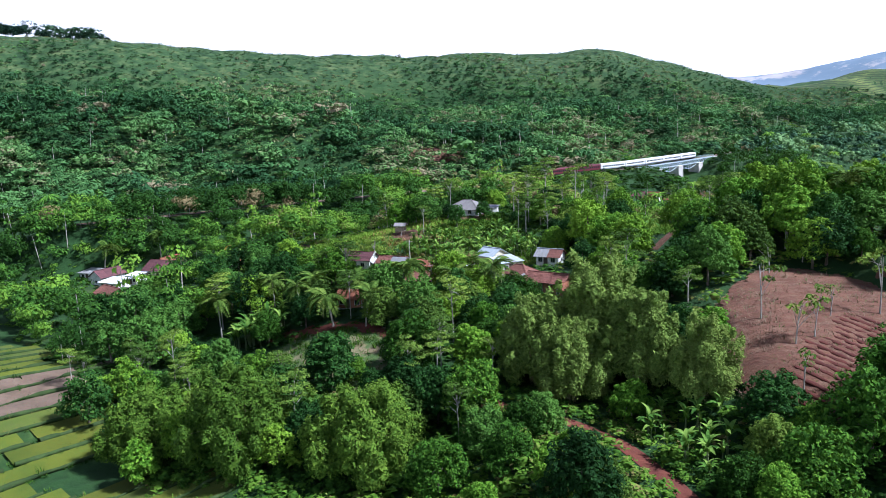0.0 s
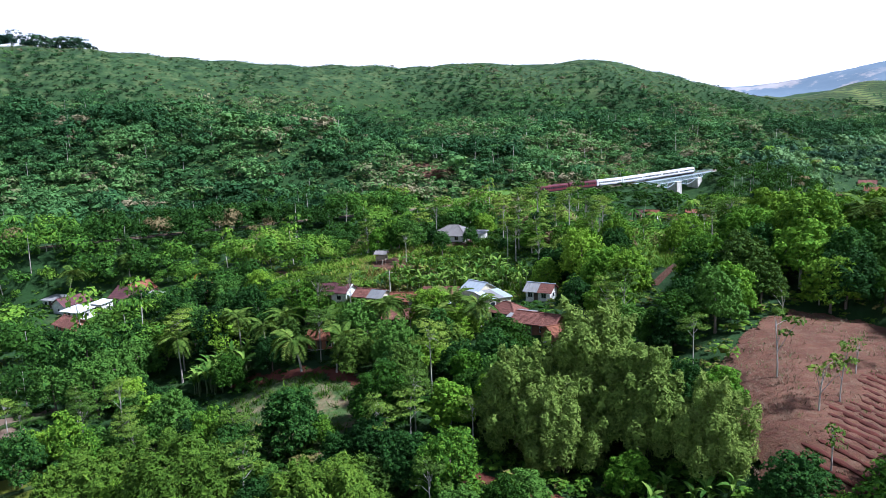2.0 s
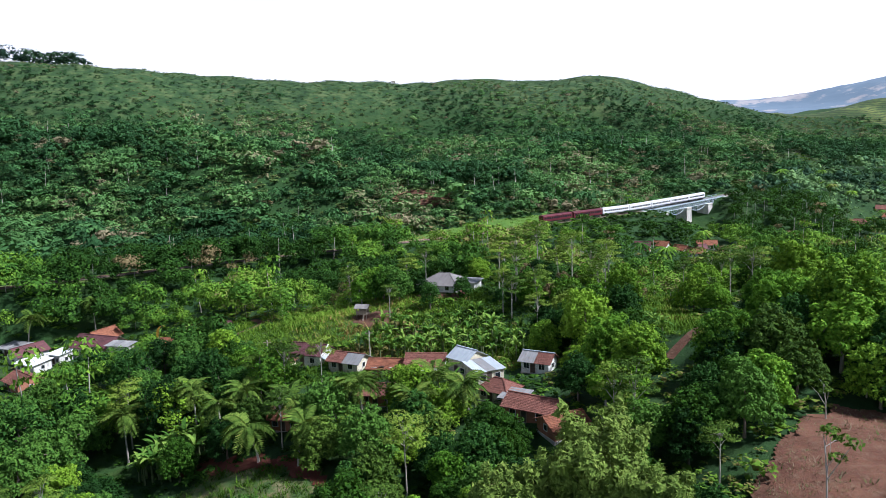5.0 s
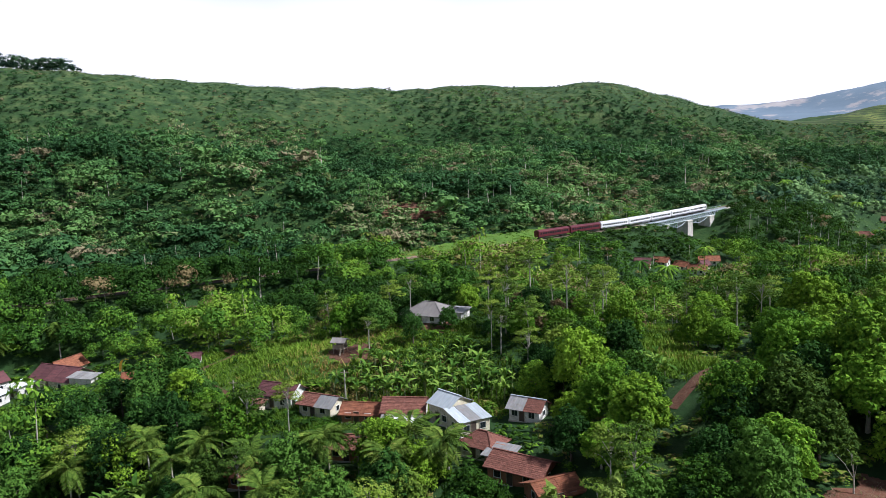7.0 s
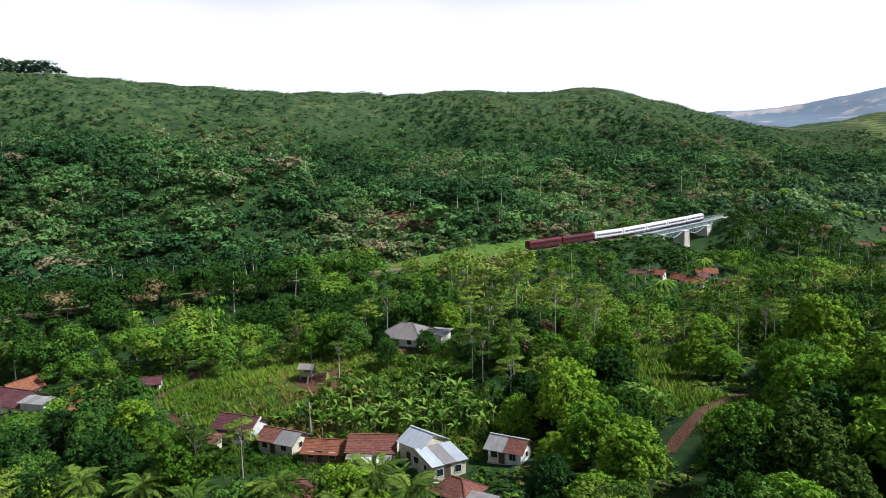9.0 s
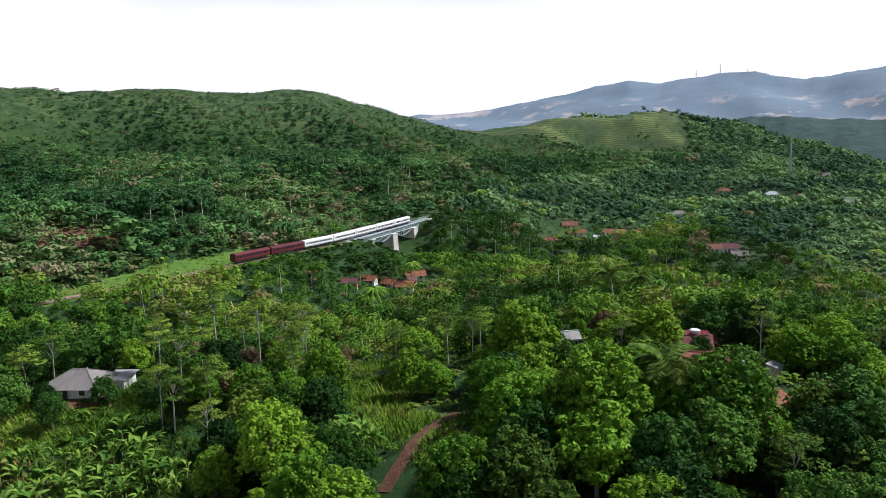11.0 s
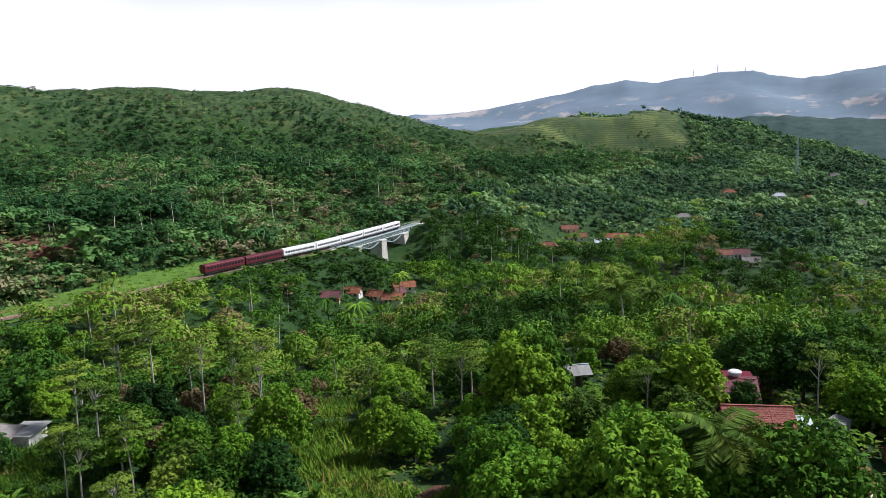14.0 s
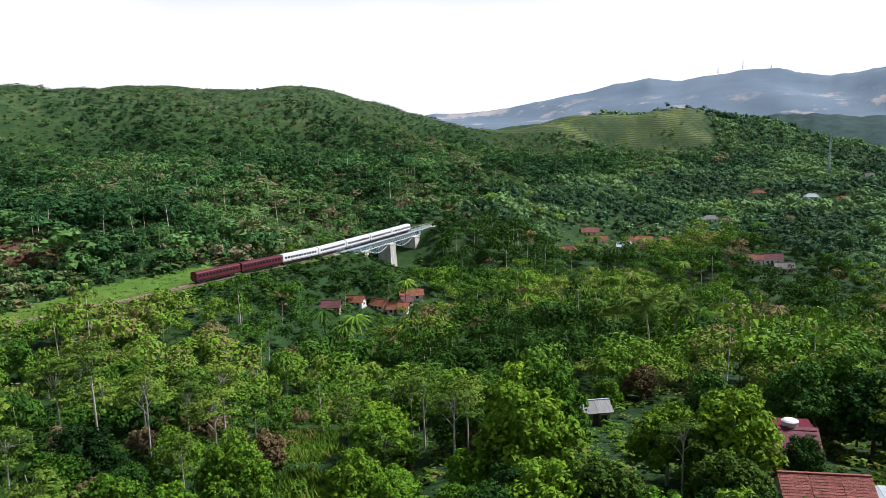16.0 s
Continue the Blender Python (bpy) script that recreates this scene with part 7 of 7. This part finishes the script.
def bridge():
    r = root("railway_bridge", pose(*A, 0, 0, TURN), "pale blue steel truss railway bridge on concrete piers", "bridge")
    part("deck", box(bmesh.new(), -1, -1.5, -0.45, SPAN + 1, 1.5, -0.15), STEEL_BLUE, r)
    for side in (-1.45, 1.45):
        part("top_chord", beam(bmesh.new(), (-1, side, -0.6), (SPAN + 1, side, -0.6), 0.3, 0.35), STEEL_BLUE, r)
        part("bottom_chord", beam(bmesh.new(), (0, side, -2.7), (SPAN, side, -2.7), 0.28, 0.3), STEEL_BLUE, r)
        n = 38
        for i in range(n):
            x = SPAN * i / n
            part("diagonal", beam(bmesh.new(), (x, side, -2.7), (x + SPAN / n, side, -0.6), 0.2, 0.2), STEEL_BLUE, r)
        for i in range(n // 2 + 1):
            part("upright", beam(bmesh.new(), (2 * SPAN * i / n, side, -2.7), (2 * SPAN * i / n, side, -0.6), 0.18, 0.18), STEEL_BLUE, r)
        supports = (2, 23.5, 45.2, 69.8, SPAN - 1)
        for a, b in zip(supports, supports[1:]):
            bm = bmesh.new()
            pts = [(a + 1 + (b - a - 2) * u, side, -2.7 - 2.6 * math.sin(math.pi * u)) for u in np.linspace(0, 1, 11)]
            bm.free()
            piece("sag_chord", np_mesh("sag_chord", *tube(pts, [0.16] * 11, 6), STEEL_BLUE), r)
            for p in pts[1:-1]:
                part("hanger", beam(bmesh.new(), p, (p[0], p[1], -2.7), 0.14, 0.14), STEEL_BLUE, r)
        bm = bmesh.new()
        beam(bm, (-1, side * 1.15, 0.75), (SPAN + 1, side * 1.15, 0.75), 0.08)
        for i in range(31):
            beam(bm, (SPAN * i / 30, side * 1.15, -0.3), (SPAN * i / 30, side * 1.15, 0.75), 0.07)
        part("railing", bm, STEEL_BLUE, r)
    for s, w, top in ((23.5, 1.5, -2.9), (45.2, 2.5, -2.9), (69.8, 2.5, -2.9), (-0.5, 2.5, -0.5), (SPAN + 0.5, 2.5, -0.5)):
        foot = float(ground(*(A + LINE * s).to_2d())) - RAIL_Z - 3
        bm = bmesh.new()
        k = 1.22
        v = [bm.verts.new((s + i * w * (k if z == foot else 1), j * (w + 0.4) * (k if z == foot else 1), z)) for z in (foot, top) for i, j in ((-1, -1), (1, -1), (1, 1), (-1, 1))]
        for f in ((3, 2, 1, 0), (4, 5, 6, 7), (0, 1, 5, 4), (1, 2, 6, 5), (2, 3, 7, 6), (3, 0, 4, 7)):
            bm.faces.new([v[i] for i in f])
        p = part("pier", bm, CONCRETE, r)
        part("pier_cap", box(bmesh.new(), s - w - 0.25, -w - 0.65, top - 0.5, s + w + 0.25, w + 0.65, top + 0.1, 0.05), CONCRETE, p)


bridge()


# ---- train ----
def train():
    """Two maroon coaches at the tail, white ones ahead, standing along the track."""
    p = smooth_line(RAIL, 1.0)
    run = np.r_[0, np.cumsum(np.linalg.norm(np.diff(p, axis=0), axis=1))]
    tail = run[np.argmin(np.hypot(p[:, 0] - 43, p[:, 1] - 359.1))]
    r = root("train", pose(0, 0, 0), "passenger train with maroon tail coaches and white coaches", "train")
    for i in range(7):
        s = tail + 19.0 * i + 9.4
        a, b = (np.array([np.interp(s + k, run, p[:, c]) for c in (0, 1)]) for k in (-7, 7))
        turn = math.degrees(math.atan2(*(b - a)[::-1]))
        paint, word = (COACH_RED, "maroon coach") if i < 2 else (COACH_WHITE, "white coach")
        bm = box(bmesh.new(), -9.2, -1.45, 1.0, 9.2, 1.45, 3.3, 0.08)
        c = part("coach", bm, paint, r, word)
        c.matrix_local = pose(*((a + b) / 2), RAIL_Z + 0.1, 0, 0, turn)
        bm = bmesh.new()
        prof = [(1.42 * math.cos(t), 3.28 + 0.5 * math.sin(t)) for t in np.linspace(0, math.pi, 9)]
        rows = [[bm.verts.new((x, y, z)) for y, z in prof] for x in (-9.1, 9.1)]
        for k in range(8):
            bm.faces.new((rows[0][k], rows[0][k + 1], rows[1][k + 1], rows[1][k]))
        bm.faces.new(rows[0][::-1])
        bm.faces.new(rows[1])
        part("roof", bm, COACH_WHITE if i >= 2 else COACH_RED, c)
        for side in (-1, 1):
            for k in range(12):
                x = -7.7 + 1.4 * k
                part("window", box(bmesh.new(), x - 0.5, side * 1.46 - 0.015, 2.0, x + 0.5, side * 1.46 + 0.015, 2.75), GLASS, c)
            if i >= 2:
                part("stripe", box(bmesh.new(), -9.1, side * 1.455 - 0.01, 1.15, 9.1, side * 1.455 + 0.01, 1.4), STRIPE, c)
        part("underframe", box(bmesh.new(), -8.9, -1.2, 0.55, 8.9, 1.2, 1.0), UNDERFRAME, c)
        for x in (-6.4, 6.4):
            part("bogie", box(bmesh.new(), x - 1.6, -1.0, 0.0, x + 1.6, 1.0, 0.55, 0.1), UNDERFRAME, c)


STRIPE = worn("grey_stripe", [(0.3, (0.25, 0.27, 0.32)), (0.7, (0.35, 0.36, 0.4))], 1.0, 4.0, 0.4, bump=0.0)
train()


# ---- masts and poles ----
def lattice_mast(x, y, h):
    r = root("lattice_mast", pose(x, y, float(ground(x, y))), "slender grey lattice mast above the far village", "mast")
    w0, w1 = 0.9, 0.3
    for i, j in ((-1, -1), (1, -1), (1, 1), (-1, 1)):
        part("leg", beam(bmesh.new(), (i * w0, j * w0, -0.5), (i * w1, j * w1, h), 0.25), STEEL_BLUE, r)
    bm = bmesh.new()
    for k in range(12):
        z0, z1 = h * k / 12, h * (k + 1) / 12
        a, b = w0 + (w1 - w0) * k / 12, w0 + (w1 - w0) * (k + 1) / 12
        for i, j, m, n in ((-1, -1, 1, -1), (1, -1, 1, 1), (1, 1, -1, 1), (-1, 1, -1, -1)):
            beam(bm, (i * a, j * a, z0), (m * b, n * b, z1), 0.15)
    part("bracing", bm, STEEL_BLUE, r)


lattice_mast(548, 588, 34)


def utility_pole(x, y, h):
    r = root("utility_pole", pose(x, y, float(ground(x, y))), "pale wooden utility pole with a crossarm", "pole", "utility poles")
    v, f = tube([(0, 0, -0.5), (0, 0, h)], [0.16, 0.11], 8)
    piece("pole", np_mesh("pole", v, f, BARK_PALE, smooth=True), r)
    part("crossarm", beam(bmesh.new(), (-0.8, 0, h - 0.5), (0.8, 0, h - 0.5), 0.12), PLANK, r)


def bent_pole(x, y):
    r = root("banner_pole", pose(x, y, float(ground(x, y))), "thin bent pole with a faded yellow strip of cloth", "banner")
    u = np.linspace(0, 1, 10)
    line = np.stack([0.1 * u + 1.7 * u**3, 0 * u, 6.2 * np.sin(u * 1.75) - 0.4 * (u == 0)], 1)
    piece("pole", np_mesh("pole", *tube(line, 0.06 - 0.045 * u, 5), BARK_BAMBOO, smooth=True), r)
    low = line[3:] - np.stack([0.62 * np.sin(u[3:] * 3.1), 0 * u[3:], 0.12 + 0 * u[3:]], 1)
    strip_v = np.concatenate([line[3:] - (0, 0.02, 0), low - (0, 0.02, 0), line[3:] + (0, 0.02, 0), low + (0, 0.02, 0)])
    k = np.arange(6)
    piece("cloth_strip", np_mesh("cloth_strip", strip_v, np.concatenate([np.stack([k, k + 1, k + 8, k + 7], 1), np.stack([k + 15, k + 14, k + 21, k + 22], 1), np.stack([k + 1, k, k + 14, k + 15], 1), np.stack([k + 7, k + 8, k + 22, k + 21], 1)]), YELLOW_CLOTH), r)


YELLOW_CLOTH = worn("faded_yellow_cloth", [(0.3, (0.5, 0.28, 0.03)), (0.7, (0.62, 0.38, 0.05))], 1.0, 6.0, 0.9)
bent_pole(-64.4, 204.8)
for px, py, tall in ((-11.5, 181, 5.6), (-32, 180, 6.5)):
    utility_pole(px, py, tall)
